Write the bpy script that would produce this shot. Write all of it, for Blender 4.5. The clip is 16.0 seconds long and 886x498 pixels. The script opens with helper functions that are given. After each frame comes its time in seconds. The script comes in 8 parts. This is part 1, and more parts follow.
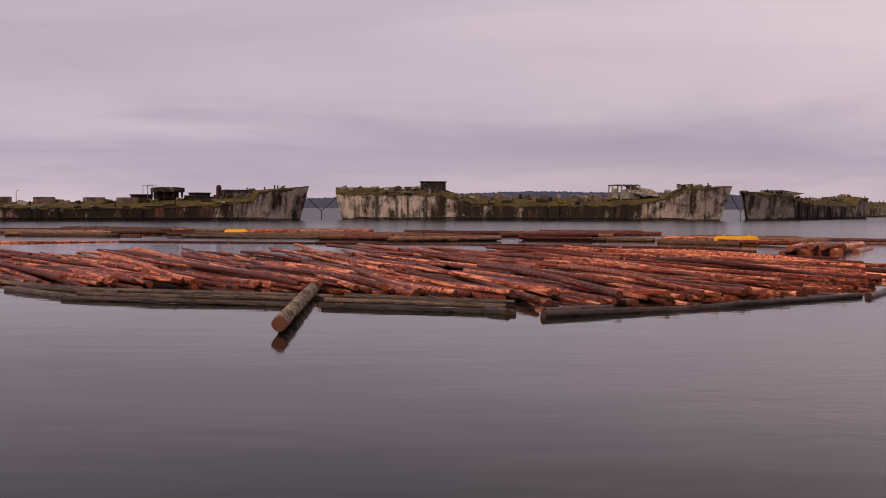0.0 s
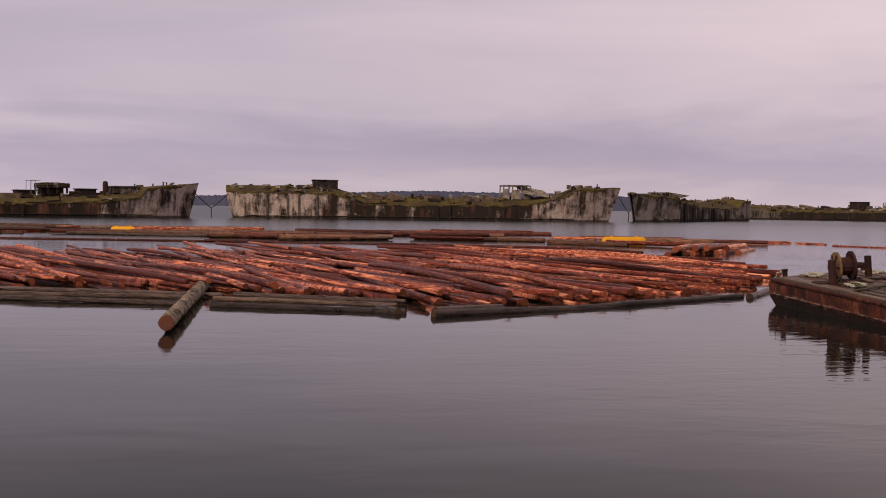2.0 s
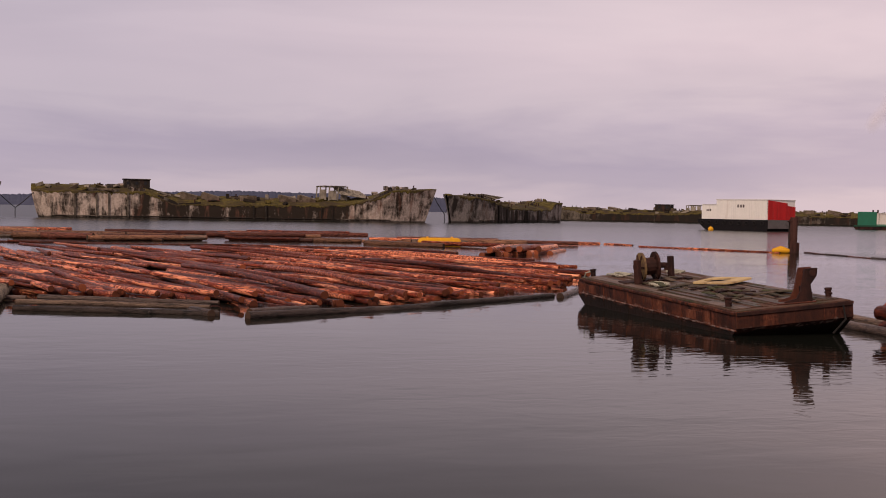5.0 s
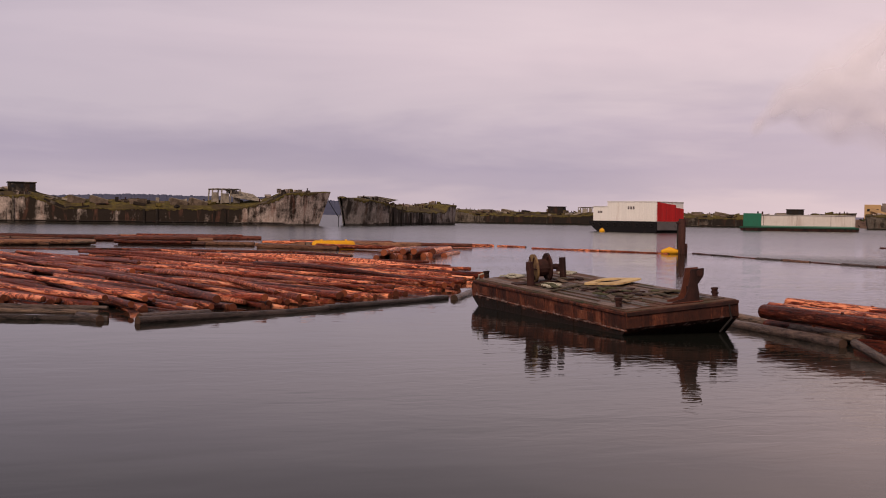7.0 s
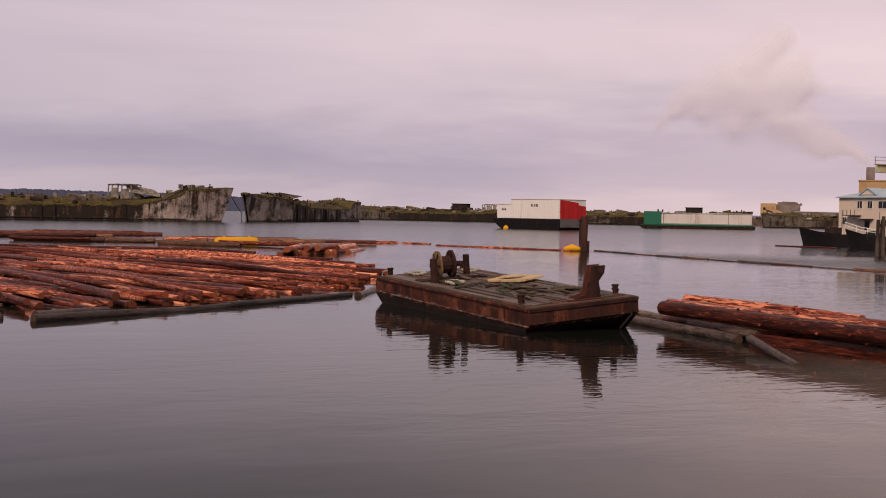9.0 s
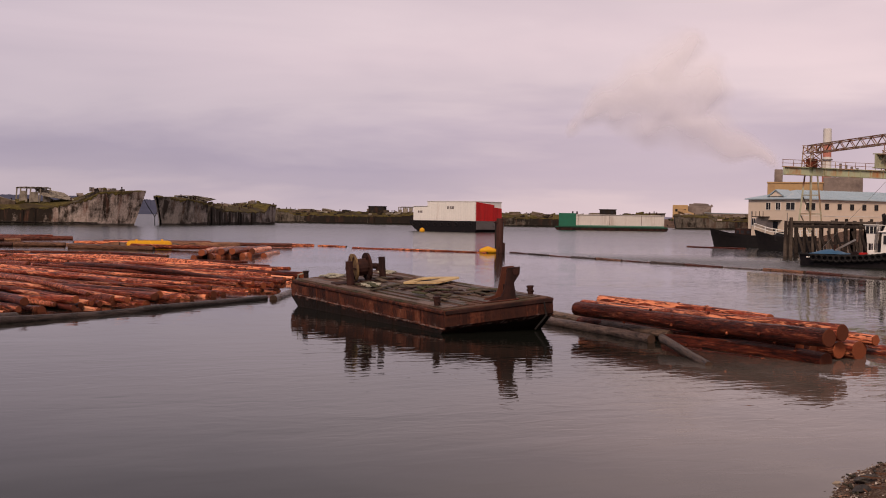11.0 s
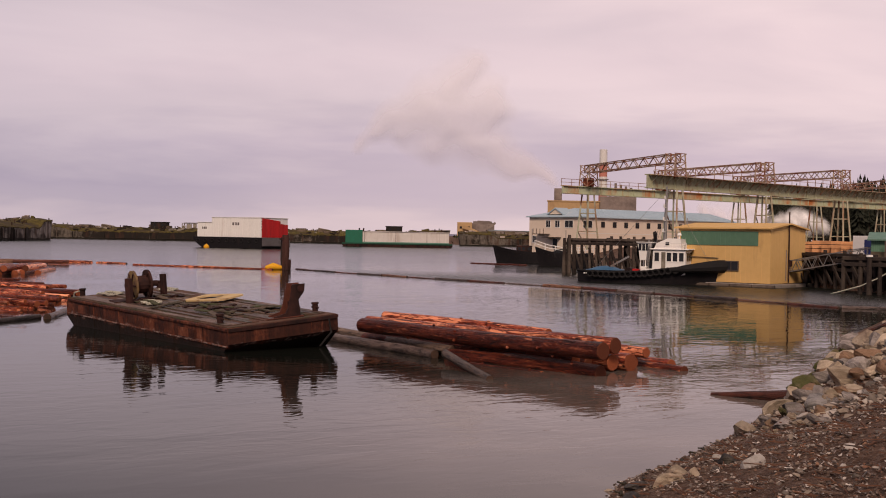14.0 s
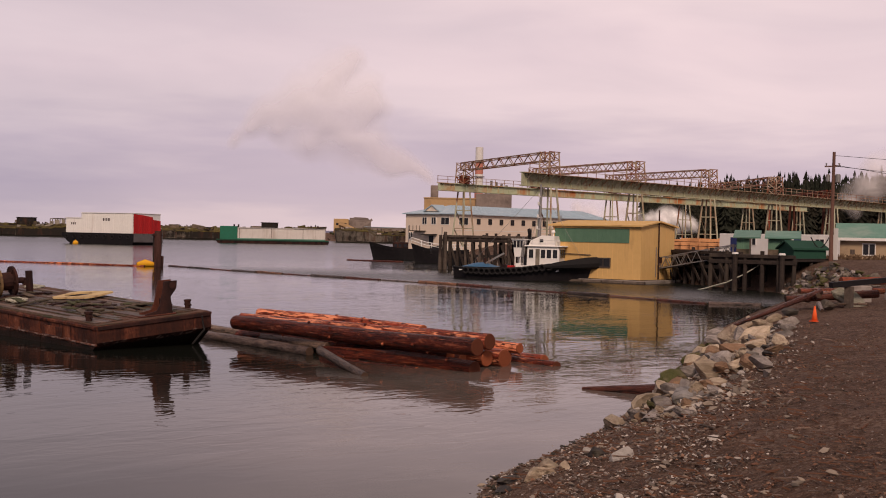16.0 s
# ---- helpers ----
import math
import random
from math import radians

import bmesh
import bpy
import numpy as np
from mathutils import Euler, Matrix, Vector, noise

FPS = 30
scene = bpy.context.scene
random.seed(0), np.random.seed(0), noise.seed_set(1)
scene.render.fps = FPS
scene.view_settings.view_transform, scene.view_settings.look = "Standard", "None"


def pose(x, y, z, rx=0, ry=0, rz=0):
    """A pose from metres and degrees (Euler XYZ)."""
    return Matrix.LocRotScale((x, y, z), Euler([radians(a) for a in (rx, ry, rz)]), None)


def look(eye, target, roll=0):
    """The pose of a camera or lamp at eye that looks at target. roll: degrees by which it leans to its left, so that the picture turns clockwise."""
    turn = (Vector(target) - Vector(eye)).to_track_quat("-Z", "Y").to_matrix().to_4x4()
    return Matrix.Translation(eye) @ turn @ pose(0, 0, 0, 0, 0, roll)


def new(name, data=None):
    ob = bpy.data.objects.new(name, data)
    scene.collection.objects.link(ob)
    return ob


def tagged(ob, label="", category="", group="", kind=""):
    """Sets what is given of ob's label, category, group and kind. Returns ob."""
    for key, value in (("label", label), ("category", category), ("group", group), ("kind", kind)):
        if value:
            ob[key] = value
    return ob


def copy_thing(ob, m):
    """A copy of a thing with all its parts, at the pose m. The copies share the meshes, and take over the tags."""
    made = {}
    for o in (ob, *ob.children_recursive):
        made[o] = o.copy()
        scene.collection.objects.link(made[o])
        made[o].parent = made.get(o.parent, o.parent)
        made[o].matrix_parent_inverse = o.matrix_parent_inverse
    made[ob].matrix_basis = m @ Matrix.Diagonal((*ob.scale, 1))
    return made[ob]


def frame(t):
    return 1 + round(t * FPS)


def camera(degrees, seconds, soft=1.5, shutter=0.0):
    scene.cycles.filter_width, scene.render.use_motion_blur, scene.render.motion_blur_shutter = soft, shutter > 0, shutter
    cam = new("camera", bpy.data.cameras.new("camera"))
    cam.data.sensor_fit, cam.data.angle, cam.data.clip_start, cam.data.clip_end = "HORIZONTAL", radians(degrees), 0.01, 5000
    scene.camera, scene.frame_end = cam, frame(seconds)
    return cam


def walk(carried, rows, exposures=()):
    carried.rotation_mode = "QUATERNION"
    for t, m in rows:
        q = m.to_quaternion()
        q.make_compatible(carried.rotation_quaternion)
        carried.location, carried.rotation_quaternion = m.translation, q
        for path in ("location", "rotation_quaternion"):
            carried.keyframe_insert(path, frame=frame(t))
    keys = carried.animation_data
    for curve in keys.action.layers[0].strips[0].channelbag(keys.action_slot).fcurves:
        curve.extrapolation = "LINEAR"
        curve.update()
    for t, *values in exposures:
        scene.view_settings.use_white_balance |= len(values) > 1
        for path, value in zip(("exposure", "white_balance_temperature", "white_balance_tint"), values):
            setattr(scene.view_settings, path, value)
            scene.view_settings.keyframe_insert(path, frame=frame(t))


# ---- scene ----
# The camera: a hand-held turn on the shore; the lens swings a little ahead of the turning point.
EYE, AHEAD, ASIDE = 4.0, 0.405, 0.143
PATH = [  # seconds, yaw to the left, pitch up, roll
    (0.0, -0.000, -1.956, 0.210),
    (0.5, -1.107, -2.063, 0.366),
    (1.0, -2.419, -2.016, 0.309),
    (1.5, -3.798, -1.931, 0.644),
    (2.0, -5.032, -1.952, 0.755),
    (2.5, -6.212, -1.947, 0.706),
    (3.0, -7.536, -1.851, 0.812),
    (3.5, -9.081, -1.802, 0.968),
    (4.0, -10.452, -1.815, 1.033),
    (4.5, -11.923, -1.815, 0.999),
    (5.0, -13.536, -1.784, 1.008),
    (7.5, -19.587, -1.582, 0.885),
    (8.0, -20.782, -1.594, 1.028),
    (8.5, -21.809, -1.590, 1.144),
    (9.0, -22.875, -1.660, 1.057),
    (11.5, -28.297, -1.382, 0.815),
    (12.0, -30.169, -1.328, 0.750),
    (12.5, -31.842, -1.374, 0.866),
    (13.0, -33.480, -1.415, 1.123),
    (13.5, -34.870, -1.475, 1.045),
    (14.0, -36.648, -0.542, 1.052),
    (14.5, -38.561, -0.291, 1.233),
    (15.0, -39.586, -0.362, 1.316),
    (15.5, -40.964, -0.402, 1.379),
    (16.0, -42.388, -0.583, 1.201),
]


def eye_pose(yaw, pitch, roll):
    at = pose(0, 0, EYE, 0, 0, yaw) @ Vector((ASIDE, AHEAD, 0))
    return Matrix.Translation(at) @ pose(0, 0, 0, 0, 0, yaw) @ pose(0, 0, 0, 90 + pitch, 0, 0) @ pose(0, 0, 0, 0, 0, roll)


cam = camera(39.599, 16.0, 1.0)
walk(cam, [(t, eye_pose(yaw, pitch, roll)) for t, yaw, pitch, roll in PATH])

# ---- sky and light: a bright overcast evening, low warm light from behind the shore ----
SUN_UP, SUN_FROM = 38.0, 222.0  # degrees above the horizon; bearing clockwise from +y


def link(tree, a, b):
    tree.links.new(a, b)


def node(tree, kind, **values):
    n = tree.nodes.new(kind)
    for key, value in values.items():
        if key in n.inputs:
            n.inputs[key].default_value = value
    return n


def ramp(tree, source, stops, mode="LINEAR"):
    n = tree.nodes.new("ShaderNodeValToRGB")
    n.color_ramp.interpolation = mode
    while len(n.color_ramp.elements) < len(stops):
        n.color_ramp.elements.new(0.5)
    for e, (at, c) in zip(n.color_ramp.elements, stops):
        e.position = at
        e.color = (*c, 1) if len(c) == 3 else c
    if source is not None:
        tree.links.new(source, n.inputs["Fac"])
    return n.outputs["Color"]


def math_node(tree, operation, a, b=None, clamp=False):
    n = tree.nodes.new("ShaderNodeMath")
    n.operation, n.use_clamp = operation, clamp
    for i, v in enumerate((a, b)):
        if v is None:
            continue
        if isinstance(v, (int, float)):
            n.inputs[i].default_value = v
        else:
            tree.links.new(v, n.inputs[i])
    return n.outputs[0]


def mix_colour(tree, factor, a, b, blend="MIX"):
    n = tree.nodes.new("ShaderNodeMix")
    n.data_type, n.blend_type = "RGBA", blend
    for socket, v in ((n.inputs[0], factor), (n.inputs[6], a), (n.inputs[7], b)):
        if isinstance(v, (int, float)):
            socket.default_value = v
        elif isinstance(v, tuple):
            socket.default_value = (*v, 1)
        else:
            tree.links.new(v, socket)
    return n.outputs[2]


def noise_node(tree, vector, scale, detail=4.0, rough=0.55, distortion=0.0):
    n = node(tree, "ShaderNodeTexNoise", Scale=scale, Detail=detail, Roughness=rough, Distortion=distortion)
    tree.links.new(vector, n.inputs["Vector"])
    return n.outputs["Fac"]


def stretched(tree, vector, sx, sy, sz):
    n = tree.nodes.new("ShaderNodeMapping")
    n.inputs["Scale"].default_value = (sx, sy, sz)
    tree.links.new(vector, n.inputs["Vector"])
    return n.outputs["Vector"]


def build_world():
    world = bpy.data.worlds.new("overcast_sky")
    world.use_nodes = True
    scene.world = world
    t = world.node_tree
    t.nodes.clear()
    way = t.nodes.new("ShaderNodeTexCoord").outputs["Generated"]
    split = t.nodes.new("ShaderNodeSeparateXYZ")
    link(t, way, split.inputs[0])
    up = split.outputs["Z"]
    bands = noise_node(t, stretched(t, way, 1.3, 1.3, 9.0), 1.6, 5.0, 0.55, 0.4)
    puffs = noise_node(t, stretched(t, way, 2.0, 2.0, 7.0), 6.0, 5.0, 0.6, 0.3)
    lifted = math_node(t, "ADD", up, math_node(t, "MULTIPLY", math_node(t, "SUBTRACT", bands, 0.5), 0.17))
    lifted = math_node(t, "ADD", lifted, math_node(t, "MULTIPLY", math_node(t, "SUBTRACT", puffs, 0.5), 0.02))
    cloud = ramp(t, math_node(t, "MULTIPLY", lifted, 3.0, True), [
        (0.0, (0.51, 0.425, 0.495)), (0.06, (0.425, 0.36, 0.45)), (0.15, (0.395, 0.335, 0.435)), (0.27, (0.53, 0.45, 0.525)),
        (0.42, (0.565, 0.475, 0.55)), (0.62, (0.57, 0.49, 0.56)), (1.0, (0.54, 0.465, 0.52))])
    drift = noise_node(t, stretched(t, way, 1.0, 1.6, 6.0), 2.7, 4.0, 0.5, 0.6)
    cloud = mix_colour(t, 1.0, cloud, ramp(t, drift, [(0.3, (0.90, 0.90, 0.925)), (0.7, (1.08, 1.07, 1.06))]), "MULTIPLY")
    # brighter and pinker towards the right-hand shore
    east = math_node(t, "MULTIPLY", math_node(t, "ADD", split.outputs["X"], 0.05), 1.2, True)
    cloud = mix_colour(t, east, cloud, mix_colour(t, 1.0, cloud, (1.60, 1.48, 1.31), "MULTIPLY"))
    # overhead dimmed beyond the view to darken the water's reflections, less so eastward
    high = ramp(t, up, [(0.15, (1, 1, 1)), (0.30, (0.62, 0.62, 0.62)), (1.0, (0.50, 0.50, 0.505))], "EASE")
    high_east = ramp(t, up, [(0.15, (1, 1, 1)), (0.34, (0.86, 0.85, 0.84)), (1.0, (0.50, 0.50, 0.505))], "EASE")
    cloud = mix_colour(t, 1.0, cloud, mix_colour(t, east, high, high_east), "MULTIPLY")
    low = ramp(t, up, [(0.02, (1, 1, 1)), (0.14, (0, 0, 0))], "EASE")
    side = ramp(t, math_node(t, "ADD", split.outputs["X"], 0.5), [(0.15, (1.30, 1.28, 1.24)), (0.45, (1.16, 1.15, 1.12)), (0.65, (0.96, 0.97, 0.98)), (0.90, (0.92, 0.94, 0.97)), (1.0, (1, 1, 1))])
    cloud = mix_colour(t, low, cloud, mix_colour(t, 1.0, cloud, side, "MULTIPLY"))
    sky = t.nodes.new("ShaderNodeTexSky")
    sky.sky_type, sky.sun_disc = "NISHITA", False
    sky.sun_elevation, sky.sun_rotation = radians(SUN_UP), radians(SUN_FROM)
    back, clear = node(t, "ShaderNodeBackground", Strength=1.0), node(t, "ShaderNodeBackground", Strength=0.05)
    link(t, cloud, back.inputs["Color"])
    link(t, sky.outputs["Color"], clear.inputs["Color"])
    both = t.nodes.new("ShaderNodeMixShader")
    both.inputs[0].default_value = 0.08
    link(t, back.outputs[0], both.inputs[1])
    link(t, clear.outputs[0], both.inputs[2])
    out = t.nodes.new("ShaderNodeOutputWorld")
    link(t, both.outputs[0], out.inputs["Surface"])


build_world()
sun = new("sun", bpy.data.lights.new("sun", "SUN"))
sun.data.energy, sun.data.angle, sun.data.color = 2.4, radians(18), (1.0, 0.78, 0.62)
bearing = radians(SUN_FROM)
sun.matrix_world = look((math.sin(bearing) * 50, math.cos(bearing) * 50, 50 * math.tan(radians(SUN_UP))), (0, 0, 0))
scene.view_settings.exposure = 0.0

# ---- materials ----
def material(name):
    m = bpy.data.materials.new(name)
    m.use_nodes = True
    t = m.node_tree
    t.nodes.clear()
    bsdf, out = t.nodes.new("ShaderNodeBsdfPrincipled"), t.nodes.new("ShaderNodeOutputMaterial")
    bsdf.inputs["Specular IOR Level"].default_value = 0.16
    t.links.new(bsdf.outputs[0], out.inputs["Surface"])
    return m, t, bsdf


def object_place(t, spread=True):
    """Object coordinates, moved by the object's own random number so that alike pieces differ."""
    place = t.nodes.new("ShaderNodeTexCoord").outputs["Object"]
    info = t.nodes.new("ShaderNodeObjectInfo")
    if not spread:
        return place, info.outputs["Random"]
    shift = t.nodes.new("ShaderNodeVectorMath")
    shift.operation = "MULTIPLY_ADD"
    t.links.new(info.outputs["Random"], shift.inputs[0])
    shift.inputs[1].default_value = (37, 53, 71)
    t.links.new(place, shift.inputs[2])
    return shift.outputs[0], info.outputs["Random"]


def bumped(t, bsdf, height, strength, distance):
    b = t.nodes.new("ShaderNodeBump")
    b.inputs["Strength"].default_value, b.inputs["Distance"].default_value = strength, distance
    t.links.new(height, b.inputs["Height"])
    t.links.new(b.outputs[0], bsdf.inputs["Normal"])
    return b


def surface(name, base, second, stain=None, grain=8.0, patch=0.7, stain_at=0.58, rough=0.8, metal=0.0, bump=0.4, depth=0.02, streak=1.0, vary=0.12):
    """A worn surface: base and second colour mixed by grain, a stain in larger patches; streak under 1 draws the stains downwards."""
    m, t, bsdf = material(name)
    place, chance = object_place(t)
    fine = noise_node(t, place, grain, 6.0, 0.65)
    colour = mix_colour(t, ramp(t, fine, [(0.3, (0, 0, 0)), (0.7, (1, 1, 1))]), base, second)
    if stain is not None:
        broad = noise_node(t, stretched(t, place, 1, 1, streak), patch, 6.0, 0.62, 0.3)
        colour = mix_colour(t, ramp(t, broad, [(stain_at - 0.09, (0, 0, 0)), (stain_at + 0.09, (1, 1, 1))]), colour, stain)
    shade = t.nodes.new("ShaderNodeHueSaturation")
    t.links.new(colour, shade.inputs["Color"])
    t.links.new(math_node(t, "ADD", math_node(t, "MULTIPLY", chance, 2 * vary), 1 - vary), shade.inputs["Value"])
    t.links.new(shade.outputs[0], bsdf.inputs["Base Color"])
    t.links.new(math_node(t, "ADD", math_node(t, "MULTIPLY", fine, 0.25), rough - 0.12, True), bsdf.inputs["Roughness"])
    bsdf.inputs["Metallic"].default_value = metal
    bumped(t, bsdf, fine, bump, depth)
    return m


def own_x(t, place):
    split = t.nodes.new("ShaderNodeSeparateXYZ")
    link(t, place, split.inputs[0])
    return split.outputs["X"]


def make_water():
    """Calm water near the shore, ruffled by the breeze farther out."""
    m, t, bsdf = material("sea_water")
    place = t.nodes.new("ShaderNodeTexCoord").outputs["Object"]
    reach = t.nodes.new("ShaderNodeVectorMath")
    reach.operation = "LENGTH"
    link(t, place, reach.inputs[0])
    away = reach.outputs["Value"]
    small = noise_node(t, stretched(t, place, 0.65, 1.25, 1), 1.7, 2.0, 0.5, 0.8)
    swell = noise_node(t, stretched(t, place, 0.5, 1.0, 1), 0.30, 2.0, 0.5, 0.4)
    open_sea = ramp(t, math_node(t, "DIVIDE", math_node(t, "ADD", own_x(t, place), 30.0), 60.0), [(0.55, (1,) * 3), (0.76, (0.0,) * 3)])
    calm = ramp(t, noise_node(t, stretched(t, place, 0.6, 1.0, 1), 0.05, 4.0, 0.6), [(0.38, (0.25,) * 3), (0.64, (1,) * 3)])
    lee = ramp(t, math_node(t, "DIVIDE", away, 100.0), [(0.20, (0.22,) * 3), (0.32, (1,) * 3)])
    calm = math_node(t, "MULTIPLY", calm, lee)
    height = math_node(t, "ADD", math_node(t, "MULTIPLY", math_node(t, "MULTIPLY", small, calm), math_node(t, "SUBTRACT", 0.72, math_node(t, "MULTIPLY", open_sea, 0.46))), math_node(t, "MULTIPLY", swell, 0.75))
    ruffled = ramp(t, math_node(t, "DIVIDE", own_x(t, place), 100.0), [(0.66, (0,) * 3), (0.74, (1,) * 3)])
    ruffled = math_node(t, "MULTIPLY", ruffled, ramp(t, math_node(t, "DIVIDE", away, 200.0), [(0.62, (1,) * 3), (0.74, (0,) * 3)]))
    height = math_node(t, "MULTIPLY", height, math_node(t, "ADD", math_node(t, "MULTIPLY", ruffled, 9.0), 1.0))
    bumped(t, bsdf, height, 0.40, 0.06)
    murk = ramp(t, noise_node(t, stretched(t, place, 0.5, 1, 1), 0.10, 4.0, 0.6), [(0.3, (0.006, 0.007, 0.006)), (0.7, (0.016, 0.017, 0.013))])
    # inshore paleness: silt, with the sky's pinkish reflection put into the colour
    silt_sheen = ramp(t, noise_node(t, place, 0.3, 4.0, 0.6), [(0.3, (0.10, 0.080, 0.068)), (0.7, (0.165, 0.131, 0.112))])
    axes = t.nodes.new("ShaderNodeSeparateXYZ")
    link(t, place, axes.inputs[0])
    off_shore = math_node(t, "SUBTRACT", math_node(t, "MULTIPLY", axes.outputs["Y"], 0.874), math_node(t, "ADD", math_node(t, "MULTIPLY", axes.outputs["X"], 0.485), 5.4))
    shallow = math_node(t, "MULTIPLY", ramp(t, math_node(t, "DIVIDE", off_shore, 20.0), [(0.22, (1,) * 3), (0.62, (0,) * 3)], "EASE"), ramp(t, math_node(t, "DIVIDE", away, 100.0), [(0.36, (1,) * 3), (0.52, (0,) * 3)]))
    shallow = math_node(t, "MULTIPLY", shallow, ramp(t, math_node(t, "DIVIDE", axes.outputs["X"], 20.0), [(0.35, (0,) * 3), (0.75, (1,) * 3)]))
    murk = mix_colour(t, shallow, murk, silt_sheen)
    t.links.new(murk, bsdf.inputs["Base Color"])
    gloss = ramp(t, math_node(t, "DIVIDE", away, 400.0), [(0.10, (0.004,) * 3), (0.24, (0.035,) * 3), (0.5, (0.15,) * 3), (1.0, (0.26,) * 3)])
    t.links.new(math_node(t, "ADD", math_node(t, "ADD", gloss, math_node(t, "MULTIPLY", ruffled, 0.22)), math_node(t, "MULTIPLY", open_sea, 0.03)), bsdf.inputs["Roughness"])
    bsdf.inputs["IOR"].default_value, bsdf.inputs["Specular IOR Level"].default_value = 1.333, 0.12
    return m


def make_bark(name, dark, mid, bare, bare_at=0.6, rings=True):
    """Log bark in long furrowed plates, rubbed through to the bare wood in patches drawn out along the log (local x)."""
    m, t, bsdf = material(name)
    place, chance = object_place(t)
    island = t.nodes.new("ShaderNodeNewGeometry").outputs["Random Per Island"]
    chance = math_node(t, "FRACT", math_node(t, "ADD", chance, math_node(t, "MULTIPLY", island, 7.0)))
    plates = noise_node(t, stretched(t, place, 0.16, 1.0, 1.0), 7.5, 7.0, 0.74, 0.7)
    fine = noise_node(t, stretched(t, place, 0.5, 3.0, 3.0), 9.0, 4.0, 0.6)
    bark = math_node(t, "ADD", math_node(t, "MULTIPLY", plates, 0.75), math_node(t, "MULTIPLY", fine, 0.25))
    bright = tuple(min(1.0, 0.55 * c + 0.45 * d) for c, d in zip(mid, bare))
    colour = ramp(t, bark, [(0.41, dark), (0.49, mid), (0.56, tuple(min(1.0, c * 1.6) for c in mid)), (0.63, bright)])
    rub = noise_node(t, stretched(t, place, 0.13, 1.0, 1.0), 8.0, 7.0, 0.78, 0.6)
    worn = noise_node(t, stretched(t, place, 0.07, 1.0, 1.0), 3.0, 4.0, 0.6, 0.4)
    rub = math_node(t, "ADD", math_node(t, "MULTIPLY", rub, 0.72), math_node(t, "MULTIPLY", worn, 0.28))
    level = math_node(t, "ADD", math_node(t, "ADD", rub, math_node(t, "MULTIPLY", math_node(t, "SUBTRACT", fine, 0.5), 0.16)), math_node(t, "MULTIPLY", math_node(t, "SUBTRACT", chance, 0.5), 0.09))
    mask = ramp(t, level, [(bare_at - 0.012, (0, 0, 0)), (bare_at + 0.022, (1, 1, 1))])
    wood = mix_colour(t, noise_node(t, stretched(t, place, 0.3, 5, 5), 6.0, 3.0), bare, tuple(c * 0.55 for c in bare))
    colour = mix_colour(t, mask, colour, wood)
    shade = t.nodes.new("ShaderNodeHueSaturation")
    t.links.new(colour, shade.inputs["Color"])
    t.links.new(math_node(t, "ADD", math_node(t, "MULTIPLY", math_node(t, "POWER", chance, 1.3), 1.35), 0.55), shade.inputs["Value"])
    t.links.new(shade.outputs[0], bsdf.inputs["Base Color"])
    bsdf.inputs["Roughness"].default_value, bsdf.inputs["Specular IOR Level"].default_value = 0.38, 0.20
    bumped(t, bsdf, math_node(t, "SUBTRACT", bark, math_node(t, "MULTIPLY", mask, 0.3)), 1.0, 0.10)
    return m


def make_spar(name, pale, mid, dark):
    """Barkless weathered wood, blotched by clinging scraps of bark and damp."""
    m, t, bsdf = material(name)
    place, chance = object_place(t)
    fine = noise_node(t, stretched(t, place, 0.3, 2.0, 2.0), 5.0, 5.0, 0.65)
    blot = noise_node(t, stretched(t, place, 0.6, 1.0, 1.0), 3.2, 6.0, 0.72, 0.8)
    colour = mix_colour(t, ramp(t, fine, [(0.35, (0, 0, 0)), (0.65, (1, 1, 1))]), mid, pale)
    colour = mix_colour(t, ramp(t, blot, [(0.46, (0, 0, 0)), (0.56, (1, 1, 1))]), colour, dark)
    t.links.new(colour, bsdf.inputs["Base Color"])
    bsdf.inputs["Roughness"].default_value = 0.8
    bumped(t, bsdf, math_node(t, "ADD", fine, blot), 0.9, 0.05)
    return m


def make_cut():
    m, t, bsdf = material("sawn_log_end")
    place, chance = object_place(t, False)
    wave = node(t, "ShaderNodeTexWave", Scale=9.0, Distortion=2.0, Detail=2.0)
    wave.wave_type, wave.rings_direction = "RINGS", "X"
    link(t, place, wave.inputs["Vector"])
    colour = mix_colour(t, wave.outputs["Fac"], (0.36, 0.100, 0.042), (0.21, 0.056, 0.025))
    colour = mix_colour(t, ramp(t, chance, [(0.35, (0.05, 0.05, 0.05)), (0.62, (0.75, 0.75, 0.75))]), colour, (0.045, 0.015, 0.010))
    t.links.new(colour, bsdf.inputs["Base Color"])
    bsdf.inputs["Roughness"].default_value = 0.8
    return m


